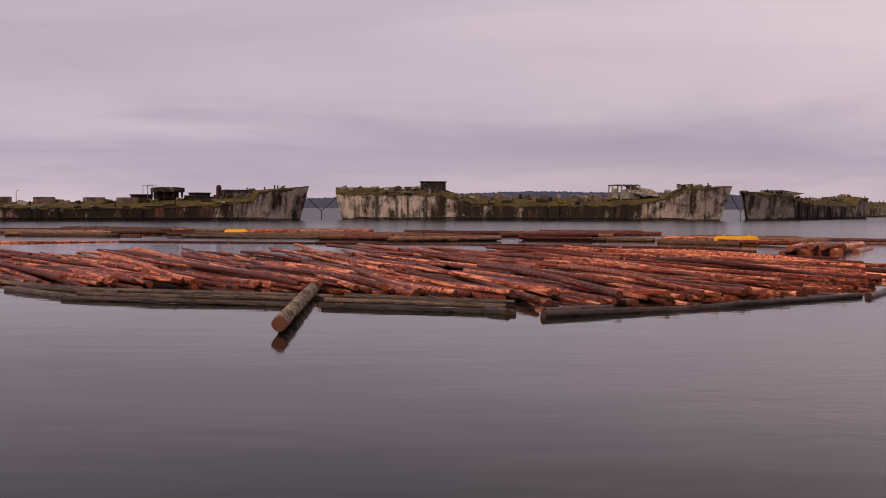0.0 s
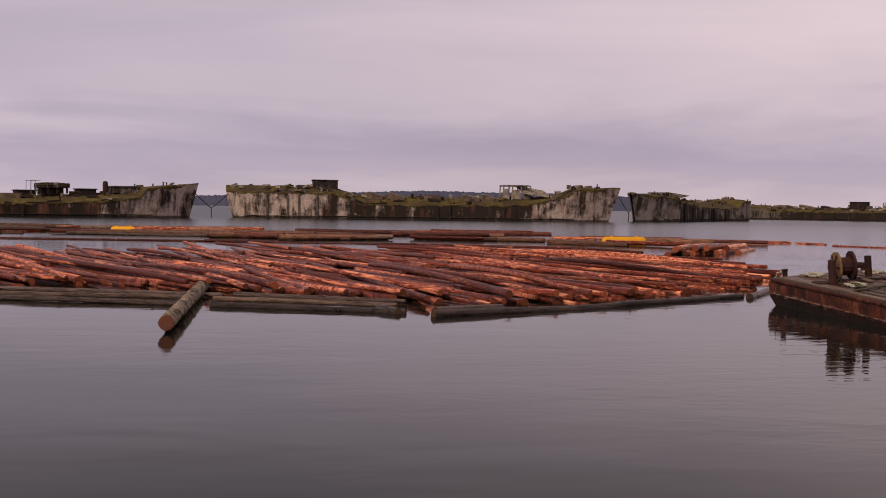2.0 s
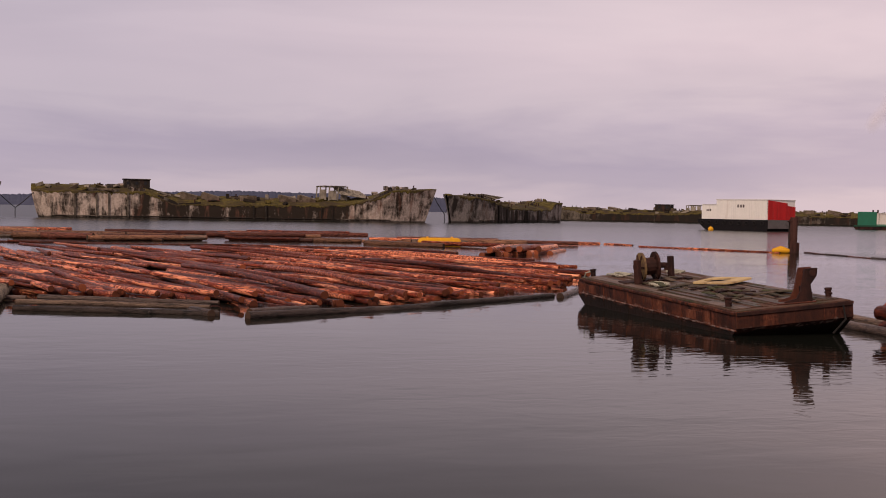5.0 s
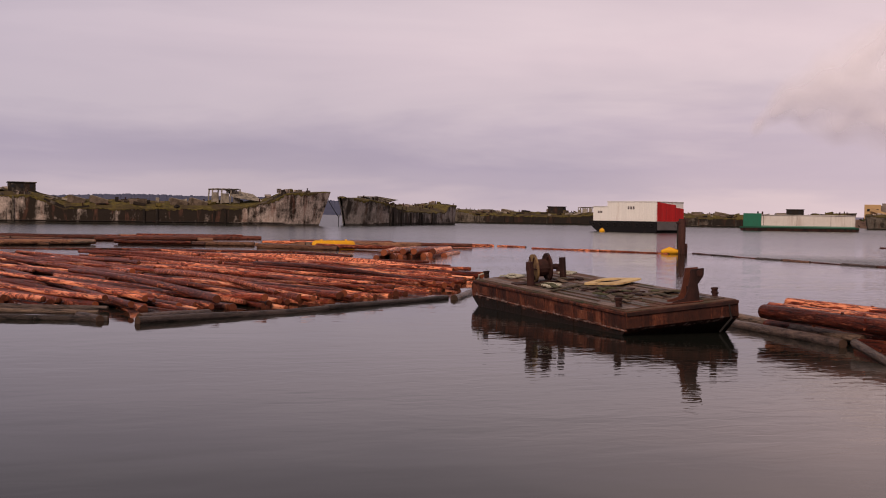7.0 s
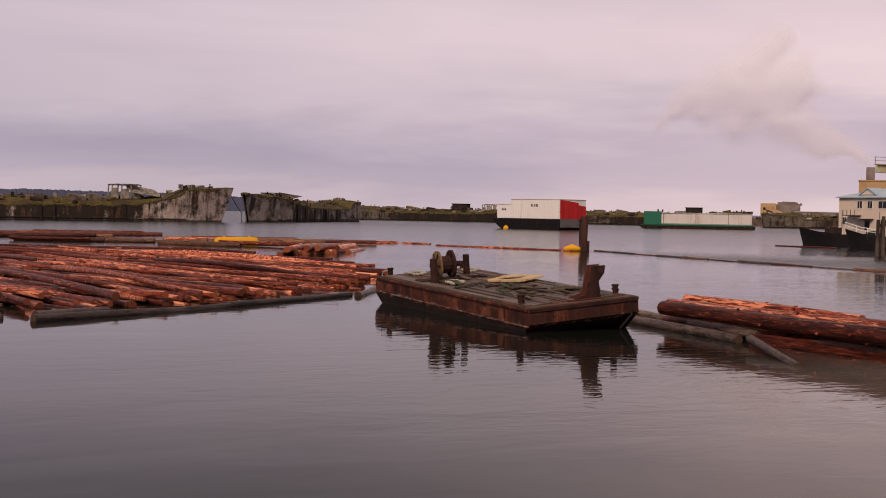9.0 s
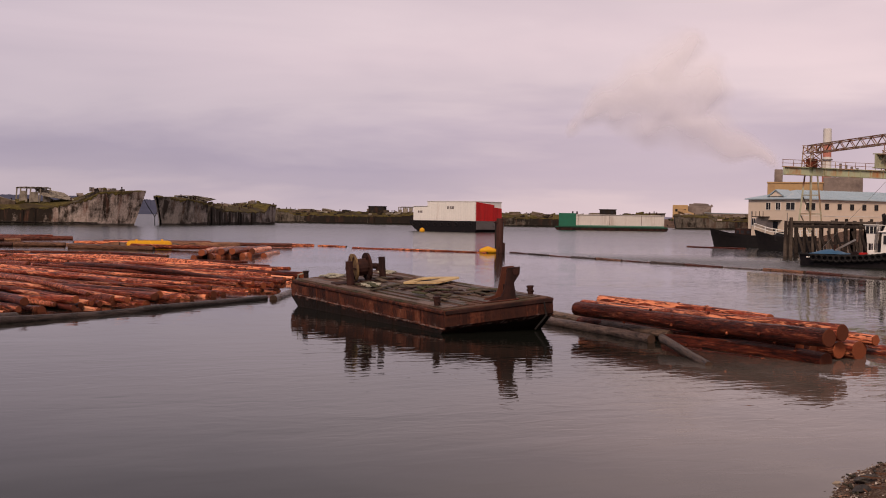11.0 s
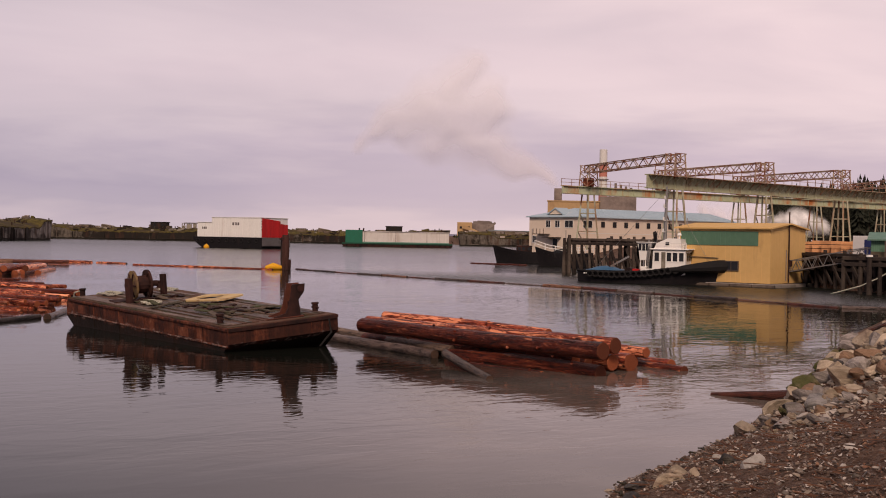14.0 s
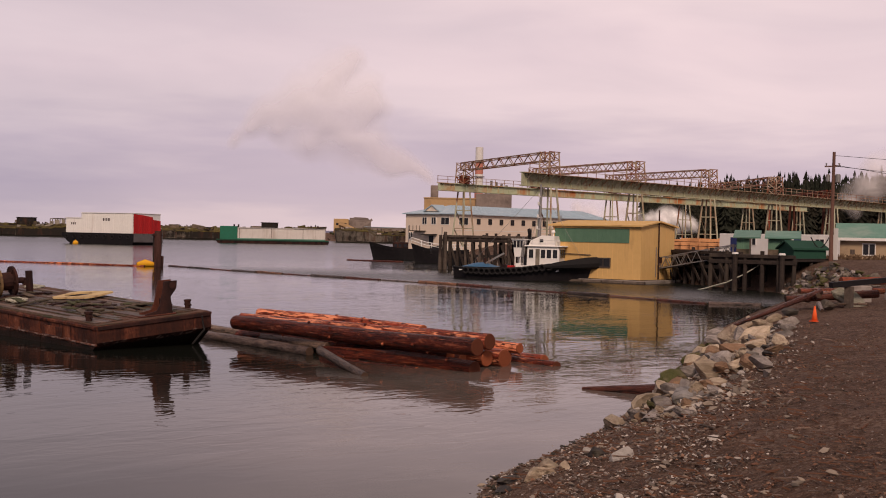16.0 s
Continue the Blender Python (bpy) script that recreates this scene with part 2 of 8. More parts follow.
def make_plating():
    """Rusted barge plates: runs drawn straight down, scraped pale patches, black weed and slime below the strake."""
    m, t, bsdf = material("rusted_barge_plating")
    place, chance = object_place(t)
    own = t.nodes.new("ShaderNodeSeparateXYZ")
    link(t, t.nodes.new("ShaderNodeTexCoord").outputs["Object"], own.inputs[0])
    fine = noise_node(t, place, 7.0, 6.0, 0.7)
    runs = noise_node(t, stretched(t, place, 1.0, 1.0, 0.22), 1.5, 8.0, 0.74, 0.9)
    broad = noise_node(t, place, 0.55, 5.0, 0.6, 0.5)
    colour = ramp(t, math_node(t, "ADD", math_node(t, "MULTIPLY", runs, 0.7), math_node(t, "MULTIPLY", fine, 0.3)),
                  [(0.38, (0.016, 0.007, 0.006)), (0.46, (0.055, 0.018, 0.012)), (0.53, (0.13, 0.038, 0.021)), (0.60, (0.20, 0.068, 0.036)), (0.67, (0.34, 0.17, 0.115))])
    colour = mix_colour(t, ramp(t, broad, [(0.46, (0, 0, 0)), (0.60, (0.75, 0.75, 0.75))]), colour, (0.032, 0.014, 0.011))
    edge = math_node(t, "ADD", own.outputs["Z"], math_node(t, "MULTIPLY", math_node(t, "SUBTRACT", noise_node(t, stretched(t, place, 1, 1, 0.3), 1.7, 5.0, 0.7), 0.5), 0.45))
    scrape = math_node(t, "MULTIPLY", ramp(t, math_node(t, "ADD", edge, 1.0), [(0.30, (0, 0, 0)), (0.36, (1, 1, 1)), (0.46, (0, 0, 0))]), ramp(t, noise_node(t, place, 2.3, 6.0, 0.75, 0.5), [(0.50, (0, 0, 0)), (0.56, (0.8, 0.8, 0.8))]))
    colour = mix_colour(t, scrape, colour, (0.33, 0.24, 0.21))
    slime = ramp(t, math_node(t, "ADD", edge, 1.0), [(0.26, (1, 1, 1)), (0.34, (0, 0, 0))])
    colour = mix_colour(t, math_node(t, "MULTIPLY", slime, 0.92), colour, (0.012, 0.009, 0.007))
    t.links.new(colour, bsdf.inputs["Base Color"])
    t.links.new(math_node(t, "ADD", math_node(t, "MULTIPLY", fine, 0.3), 0.5), bsdf.inputs["Roughness"])
    bumped(t, bsdf, math_node(t, "ADD", fine, runs), 0.7, 0.03)
    return m


def make_hull(name, pale, grey, dark, rust, tide_at=0.0, waisted=0.22, scale=1.0):
    """Old ship's concrete: pale skin at the ends, a darker waist, runs drawn straight down, tide line and rust weeping."""
    m, t, bsdf = material(name)
    place, chance = object_place(t)
    own = t.nodes.new("ShaderNodeSeparateXYZ")
    link(t, t.nodes.new("ShaderNodeTexCoord").outputs["Object"], own.inputs[0])
    fine = noise_node(t, place, 1.6, 6.0, 0.7)
    colour = ramp(t, fine, [(0.3, grey), (0.7, pale)])
    waist = ramp(t, math_node(t, "DIVIDE", own.outputs["X"], 120.0), [(0.16, (0, 0, 0)), (0.32, (waisted,) * 3), (0.70, (waisted,) * 3), (0.80, (0, 0, 0))])
    runs = noise_node(t, stretched(t, place, 0.38, 0.38, 0.09), 0.9 * scale, 7.0, 0.74, 0.5)
    broad = noise_node(t, stretched(t, place, 1, 1, 1.6), 0.13 * scale, 6.0, 0.66, 0.4)
    level = math_node(t, "ADD", math_node(t, "ADD", math_node(t, "SUBTRACT", runs, 0.18 * waisted), waist), math_node(t, "MULTIPLY", math_node(t, "SUBTRACT", broad, 0.5), 0.7))
    colour = mix_colour(t, ramp(t, level, [(0.40, (0, 0, 0)), (0.47, (0.45, 0.45, 0.45)), (0.57, (1, 1, 1))]), colour, dark)
    weep = noise_node(t, stretched(t, place, 0.4, 0.4, 0.10), 0.9 * scale, 5.0, 0.6)
    colour = mix_colour(t, ramp(t, weep, [(0.54, (0, 0, 0)), (0.70, (0.7, 0.7, 0.7))]), colour, rust)
    tide = ramp(t, math_node(t, "ADD", math_node(t, "MULTIPLY", math_node(t, "ADD", own.outputs["Z"], tide_at), 0.2), math_node(t, "MULTIPLY", fine, 0.12)), [(0.12, (1, 1, 1)), (0.20, (0, 0, 0))])
    colour = mix_colour(t, math_node(t, "MULTIPLY", tide, 0.85), colour, (0.022, 0.020, 0.016))
    t.links.new(colour, bsdf.inputs["Base Color"])
    bsdf.inputs["Roughness"].default_value = 0.9
    bumped(t, bsdf, math_node(t, "ADD", fine, runs), 0.6, 0.12)
    return m


WATER = make_water()
BARK = make_bark("red_cedar_bark", (0.016, 0.004, 0.003), (0.155, 0.027, 0.013), (0.90, 0.31, 0.16), 0.540)
BARK_RAW = make_bark("freshly_rubbed_bark", (0.022, 0.006, 0.004), (0.22, 0.040, 0.018), (0.93, 0.38, 0.21), 0.514)
BARK_DARK = make_bark("wet_dark_bark", (0.012, 0.004, 0.003), (0.10, 0.019, 0.010), (0.84, 0.26, 0.12), 0.555)
BARK_WET = make_bark("dark_soaked_bark", (0.016, 0.007, 0.005), (0.085, 0.027, 0.018), (0.20, 0.07, 0.04), 0.62)
BOOM_WOOD = make_bark("weathered_boom_wood", (0.016, 0.012, 0.011), (0.066, 0.046, 0.040), (0.15, 0.102, 0.083), 0.60)
SPAR_WOOD = make_spar("blotched_weathered_spar", (0.42, 0.33, 0.24), (0.24, 0.18, 0.125), (0.055, 0.042, 0.028))
CUT = make_cut()
HULL = make_hull("ship_concrete", (0.62, 0.50, 0.43), (0.32, 0.25, 0.21), (0.030, 0.022, 0.017), (0.20, 0.085, 0.055), 0.0, 0.20)
HULL_DARK = make_hull("stained_ship_concrete", (0.20, 0.165, 0.135), (0.09, 0.073, 0.060), (0.024, 0.019, 0.016), (0.08, 0.036, 0.024))
BARGE_SIDE = make_plating()
MOSS = surface("mossy_deck", (0.034, 0.030, 0.011), (0.18, 0.135, 0.040), (0.062, 0.044, 0.027), 0.9, 0.16, 0.52, 0.95, 0, 0.8, 0.2)
TIMBER = surface("grey_dock_timber", (0.075, 0.056, 0.046), (0.15, 0.115, 0.092), (0.045, 0.032, 0.028), 5.0, 0.6, 0.55, 0.9, 0, 0.6, 0.02, 0.3)
TARRED = surface("tarred_dark_timber", (0.022, 0.017, 0.015), (0.055, 0.040, 0.034), (0.085, 0.065, 0.05), 4.0, 0.5, 0.62, 0.85, 0, 0.6, 0.02, 0.25)
BOARD = surface("bleached_boards", (0.34, 0.29, 0.23), (0.22, 0.185, 0.15), (0.12, 0.10, 0.08), 4.0, 0.5, 0.55, 0.9)
RUST = surface("rusted_plate", (0.085, 0.030, 0.022), (0.16, 0.052, 0.032), (0.045, 0.022, 0.020), 5.0, 0.8, 0.55, 0.75, 0.25, 0.5, 0.015, 0.3)
RUST_DARK = surface("dark_rusted_plate", (0.035, 0.017, 0.015), (0.075, 0.030, 0.023), (0.020, 0.012, 0.012), 5.0, 0.8, 0.52, 0.75, 0.2, 0.5, 0.015, 0.3)
RUST_RED = surface("bright_rusted_steel", (0.20, 0.050, 0.028), (0.30, 0.085, 0.045), (0.09, 0.030, 0.02), 6.0, 1.2, 0.55, 0.7, 0.2)
YELLOW = surface("yellow_float_paint", (0.85, 0.42, 0.02), (0.75, 0.35, 0.02), (0.42, 0.20, 0.03), 6.0, 0.8, 0.66, 0.5, 0, 0.1)
SHED_YELLOW = surface("ochre_cladding", (0.72, 0.455, 0.18), (0.67, 0.415, 0.16), (0.48, 0.285, 0.115), 2.0, 0.5, 0.66, 0.7, 0, 0.1, 0.01, 0.2)
GREEN = surface("green_cladding", (0.115, 0.21, 0.14), (0.095, 0.18, 0.12), (0.12, 0.22, 0.15), 2.0, 0.5, 0.62, 0.65, 0, 0.1, 0.01, 0.2)
DARK_GREEN = surface("dark_green_paint", (0.016, 0.055, 0.036), (0.022, 0.07, 0.045), None, 3.0, 0.5, 0.6, 0.7)
GREEN_BRIGHT = surface("container_green", (0.025, 0.17, 0.105), (0.03, 0.14, 0.085), (0.05, 0.11, 0.07), 1.0, 0.3, 0.62, 0.6)
CREAM = surface("cream_cladding", (0.77, 0.63, 0.51), (0.73, 0.59, 0.475), (0.60, 0.45, 0.345), 1.5, 0.3, 0.66, 0.8, 0, 0.1, 0.01, 0.2)
WHITE = surface("white_paint", (0.80, 0.76, 0.72), (0.74, 0.70, 0.66), (0.55, 0.46, 0.40), 1.5, 0.4, 0.68, 0.6, 0, 0.1, 0.01, 0.15)
RED = surface("red_paint", (0.55, 0.022, 0.022), (0.46, 0.018, 0.02), (0.30, 0.03, 0.03), 1.5, 0.4, 0.64, 0.6, 0, 0.1, 0.01, 0.2)
BLACK = surface("black_hull_paint", (0.009, 0.008, 0.010), (0.016, 0.013, 0.014), (0.030, 0.020, 0.018), 2.0, 0.5, 0.68, 0.6, 0, 0.2, 0.01, 0.3)
RUBBER = surface("black_rubber", (0.012, 0.011, 0.012), (0.022, 0.02, 0.02), None, 12.0, 0.8, 0.6, 0.8)
GREY_HULL = surface("worn_grey_paint", (0.16, 0.14, 0.14), (0.12, 0.105, 0.105), (0.06, 0.045, 0.042), 2.0, 0.4, 0.6, 0.7)
BLUE_ROOF = surface("blue_grey_metal_roof", (0.40, 0.49, 0.55), (0.36, 0.45, 0.51), (0.46, 0.52, 0.55), 1.0, 0.3, 0.6, 0.45, 0.1, 0.1)
GREEN_ROOF = surface("green_metal_roof", (0.13, 0.25, 0.19), (0.11, 0.22, 0.165), (0.22, 0.29, 0.235), 2.0, 0.4, 0.6, 0.5)
CRANE_GREEN = surface("faded_green_crane_paint", (0.47, 0.49, 0.33), (0.40, 0.42, 0.28), (0.46, 0.15, 0.045), 2.5, 0.30, 0.565, 0.6, 0, 0.1, 0.01, 0.5)
CRANE_DULL = surface("dirty_green_crane_paint", (0.46, 0.45, 0.30), (0.37, 0.36, 0.24), (0.26, 0.115, 0.06), 2.5, 0.7, 0.62, 0.7, 0, 0.1, 0.01, 0.5)
LEG_PAINT = surface("faded_green_leg_paint", (0.45, 0.44, 0.32), (0.37, 0.35, 0.25), (0.26, 0.11, 0.06), 2.5, 0.6, 0.56, 0.7, 0, 0.1, 0.01, 0.4)
CRANE_RUST = surface("rusty_crane_lattice", (0.48, 0.38, 0.28), (0.35, 0.25, 0.18), (0.24, 0.085, 0.05), 3.0, 0.8, 0.50, 0.7)
GLASS_DARK = surface("dark_window_glass", (0.018, 0.018, 0.022), (0.03, 0.03, 0.034), None, 2.0, 0.5, 0.6, 0.18)
STEEL = surface("galvanised_steel", (0.33, 0.31, 0.30), (0.25, 0.235, 0.225), (0.20, 0.12, 0.08), 6.0, 0.9, 0.62, 0.5, 0.6)
ORANGE = surface("orange_cone_plastic", (0.90, 0.13, 0.03), (0.80, 0.11, 0.03), None, 6.0, 0.5, 0.6, 0.5)
CONCRETE = surface("old_concrete", (0.34, 0.29, 0.26), (0.26, 0.22, 0.195), (0.14, 0.11, 0.095), 6.0, 0.9, 0.6, 0.9)
LUMBER = surface("fresh_sawn_lumber", (0.72, 0.36, 0.17), (0.62, 0.29, 0.13), (0.45, 0.21, 0.10), 3.0, 0.5, 0.6, 0.8)
MILL_TAN = surface("tan_mill_cladding", (0.52, 0.34, 0.17), (0.47, 0.30, 0.15), (0.38, 0.24, 0.13), 0.6, 0.1, 0.62, 0.8)
MILL_GREY = surface("weathered_mill_cladding", (0.27, 0.21, 0.18), (0.20, 0.16, 0.14), (0.13, 0.10, 0.09), 0.6, 0.1, 0.55, 0.9)
TARP = surface("blue_tarpaulin", (0.035, 0.10, 0.19), (0.05, 0.13, 0.23), None, 3.0, 0.5, 0.6, 0.5)
ROPE = surface("pale_rope", (0.50, 0.47, 0.38), (0.36, 0.33, 0.26), (0.22, 0.25, 0.20), 20.0, 2.0, 0.6, 0.9)
CABLE = surface("dark_cable", (0.02, 0.018, 0.018), (0.035, 0.03, 0.03), None, 20.0, 2.0, 0.6, 0.7)

# ---- mesh helpers ----
def thing(name, label, category, group="", m=None, kind=""):
    ob = new(name)
    ob.empty_display_size = 0.3
    if m is not None:
        ob.matrix_basis = m
    return tagged(ob, label, category, group, kind)


def finish(bm, name, mat, smooth=False):
    me = bpy.data.meshes.new(name)
    bm.to_mesh(me)
    bm.free()
    for mm in mat if isinstance(mat, (list, tuple)) else [mat]:
        me.materials.append(mm)
    if smooth:
        me.polygons.foreach_set("use_smooth", [True] * len(me.polygons))
    return me


def part(name, bm, mat, parent=None, label="", smooth=False, kind=""):
    ob = new(name, finish(bm, name, mat, smooth) if isinstance(bm, bmesh.types.BMesh) else bm)
    ob.parent = parent
    return tagged(ob, label, "", "", kind)


def box(bm, lo, hi, m=None, bevel=0.0):
    """A box between two corners, its upright and level edges taken off by bevel."""
    c, h = (Vector(lo) + Vector(hi)) / 2, (Vector(hi) - Vector(lo)) / 2
    made = bmesh.ops.create_cube(bm, size=2)["verts"]
    for v in made:
        v.co = Vector((v.co.x * h.x, v.co.y * h.y, v.co.z * h.z)) + c
    if bevel:
        edges = list({e for v in made for e in v.link_edges})
        made = bmesh.ops.bevel(bm, geom=edges, offset=bevel, segments=1, affect="EDGES")["verts"] or made
        made = list({v for v in made if v.is_valid})
        near = set(made)
        made = list(near)
    if m is not None:
        bmesh.ops.transform(bm, matrix=m, verts=made)
    return made


def bbox(lo, hi, m=None, bevel=0.0):
    bm = bmesh.new()
    box(bm, lo, hi, m, bevel)
    return bm


def tube(bm, points, radii, seg=8, caps=True, wobble=0.0, rng=None):
    """A tube through points; radii is one number or one for each point."""
    pts = [Vector(p) for p in points]
    if isinstance(radii, (int, float)):
        radii = [radii] * len(pts)
    rings = []
    for i, p in enumerate(pts):
        d = (pts[min(i + 1, len(pts) - 1)] - pts[max(i - 1, 0)]).normalized()
        side = d.cross(Vector((0, 0, 1)))
        side = side.normalized() if side.length > 1e-3 else Vector((1, 0, 0))
        top = side.cross(d)
        ring = []
        for k in range(seg):
            a = 2 * math.pi * k / seg
            r = radii[i] * (1 + (rng.uniform(-wobble, wobble) if wobble else 0))
            ring.append(bm.verts.new(p + r * (math.cos(a) * side + math.sin(a) * top)))
        rings.append(ring)
    for a, b in zip(rings, rings[1:]):
        for k in range(seg):
            bm.faces.new((a[k], a[(k + 1) % seg], b[(k + 1) % seg], b[k]))
    if caps:
        bm.faces.new(rings[0][::-1])
        bm.faces.new(rings[-1])
    return rings


def btube(points, radii, seg=8, caps=True):
    bm = bmesh.new()
    tube(bm, points, radii, seg, caps)
    return bm


def beam(bm, a, b, w, h=None):
    """A square bar from a to b."""
    a, b = Vector(a), Vector(b)
    h = h or w
    d = (b - a).normalized()
    side = d.cross(Vector((0, 0, 1)))
    side = side.normalized() if side.length > 1e-3 else Vector((1, 0, 0))
    top = side.cross(d)
    vs = [[bm.verts.new(p + sx * side * w / 2 + sz * top * h / 2) for sx, sz in ((-1, -1), (1, -1), (1, 1), (-1, 1))] for p in (a, b)]
    for k in range(4):
        bm.faces.new((vs[0][k], vs[0][(k + 1) % 4], vs[1][(k + 1) % 4], vs[1][k]))
    bm.faces.new(vs[0][::-1])
    bm.faces.new(vs[1])


def bbeam(a, b, w, h=None):
    bm = bmesh.new()
    beam(bm, a, b, w, h)
    return bm


def prism(bm, outline, depth, m=None):
    """An outline in x, z drawn out along y from 0 to depth."""
    a = [bm.verts.new((x, 0, z)) for x, z in outline]
    b = [bm.verts.new((x, depth, z)) for x, z in outline]
    n = len(a)
    bm.faces.new(a)
    bm.faces.new(b[::-1])
    for k in range(n):
        bm.faces.new((a[(k + 1) % n], a[k], b[k], b[(k + 1) % n]))
    bmesh.ops.recalc_face_normals(bm, faces=bm.faces)
    if m is not None:
        bmesh.ops.transform(bm, matrix=m, verts=a + b)
    return a + b


def bprism(outline, depth, m=None):
    bm = bmesh.new()
    prism(bm, outline, depth, m)
    return bm


def along(a, b, z=0.0):
    """The pose at a whose x axis points to b, and the distance."""
    a, b = Vector(a), Vector(b)
    return pose(a.x, a.y, z, 0, 0, math.degrees(math.atan2(b.y - a.y, b.x - a.x))), (b - a).length


def knots(table, s):
    for (s0, *v0), (s1, *v1) in zip(table, table[1:]):
        if s <= s1:
            f = 0 if s1 == s0 else max(0.0, (s - s0) / (s1 - s0))
            return [x + (y - x) * f for x, y in zip(v0, v1)]
    return list(table[-1][1:])


def stone(rng, size, flat=0.7, cuts=2):
    """A split boulder: a rough ball flattened on random planes."""
    bm = bmesh.new()
    bmesh.ops.create_icosphere(bm, subdivisions=cuts, radius=0.5)
    planes = [(Vector((rng.uniform(-1, 1), rng.uniform(-1, 1), rng.uniform(-1, 1))).normalized(), rng.uniform(0.17, 0.36)) for _ in range(12)]
    off = Vector((rng.uniform(0, 50), rng.uniform(0, 50), 0))
    for v in bm.verts:
        for n, d in planes:
            over = v.co.dot(n) - d
            if over > 0:
                v.co -= n * over * 0.97
        v.co *= 1 + 0.06 * noise.noise(v.co * 5 + off)
        v.co = Vector((v.co.x * size, v.co.y * size, v.co.z * size * flat))
    return bm

# ---- water, ground, far hills ----
SHORE = [(-4500, -380), (-300, -40), (-60, -4), (0, 5.0), (7.5, 8.9), (13.1, 13.4), (14.9, 14.75), (16.6, 15.35), (18.7, 16.3), (20.3, 17.0), (22.6, 18.2), (25.0, 19.5), (28.5, 21.6), (33.5, 24.4),
         (37.5, 27.0), (44.4, 31.3), (51.8, 35.4), (56.0, 37.2), (59.5, 36.6), (64, 36.8), (72, 41.4), (80, 47.0), (86, 52.6), (91, 60), (96, 70), (112, 88), (128, 116), (150, 160), (180, 205), (320, 300), (485, 400),
         (440, 560), (430, 620), (520, 900), (4500, 2600)]
LAND = SHORE + [(4500, -4500), (-4500, -4500)]


def inland(x, y):
    """Metres inland of the water's edge (at sea: negative), for arrays."""
    best = np.full(x.shape, 1e9)
    for (ax, ay), (bx, by) in zip(SHORE, SHORE[1:]):
        dx, dy = bx - ax, by - ay
        f = np.clip(((x - ax) * dx + (y - ay) * dy) / (dx * dx + dy * dy), 0, 1)
        best = np.minimum(best, np.hypot(x - ax - f * dx, y - ay - f * dy))
    inside = np.zeros(x.shape, bool)
    for (ax, ay), (bx, by) in zip(LAND, LAND[1:] + LAND[:1]):
        if ay != by:
            inside ^= ((ay > y) != (by > y)) & (x < (bx - ax) * (y - ay) / (by - ay) + ax)
    return np.where(inside, best, -best)


def ground_height(x, y):
    d = inland(x, y)
    far = np.clip((x - 70) / 25, 0, 1)
    crest = 1.75 + far * 1.0 + np.clip((x - 190) / 200, 0, 1) * 2.0
    # a shallow gravel beach near the viewer, a steeper rock bank farther along
    beach = np.interp(d, [-9, -3, 0, 1.2, 2.6, 4.5, 7.0, 9.0], [-2.6, -0.9, 0.0, 0.22, 0.50, 0.80, 0.97, 1.0])
    steep = np.interp(d, [-9, -3, 0, 1.6, 3.4, 6.0, 9.0], [-2.6, -0.9, 0.0, 0.46, 0.84, 0.98, 1.0])
    bank = np.clip((x - 22) / 10, 0, 1)
    z = beach + (steep - beach) * bank
    z = np.where(z > 0, z * crest, z)
    z = z + np.where(d > 2.5, 0.8 * np.exp(-(x ** 2 + y ** 2) / 90.0), 0) * np.clip((d - 2.5) / 3, 0, 1)
    lumps = 0.05 * np.sin(x * 1.9 + 0.7 * y) * np.sin(y * 2.3 - 0.4 * x) + 0.04 * np.sin(x * 4.7 + y * 3.1) * np.sin(y * 5.3 - x * 2.2)
    hill = np.clip((x - 330) / 260, 0, 1) * np.clip((420 - y) / 250, 0, 1)
    return z + np.where((d > 0.3) & (x < 140), lumps, 0) + 22.0 * hill * hill


def sheet_axis(fine_lo, fine_hi, step, mid_hi):
    return np.array([-4500, -1500, -500, -200, -90, -45] + list(np.arange(fine_lo, fine_hi, step)) + list(np.arange(fine_hi, mid_hi, 2.5))
                    + list(np.arange(mid_hi, 760, 22.0)) + [900, 1300, 2200, 4500], float)


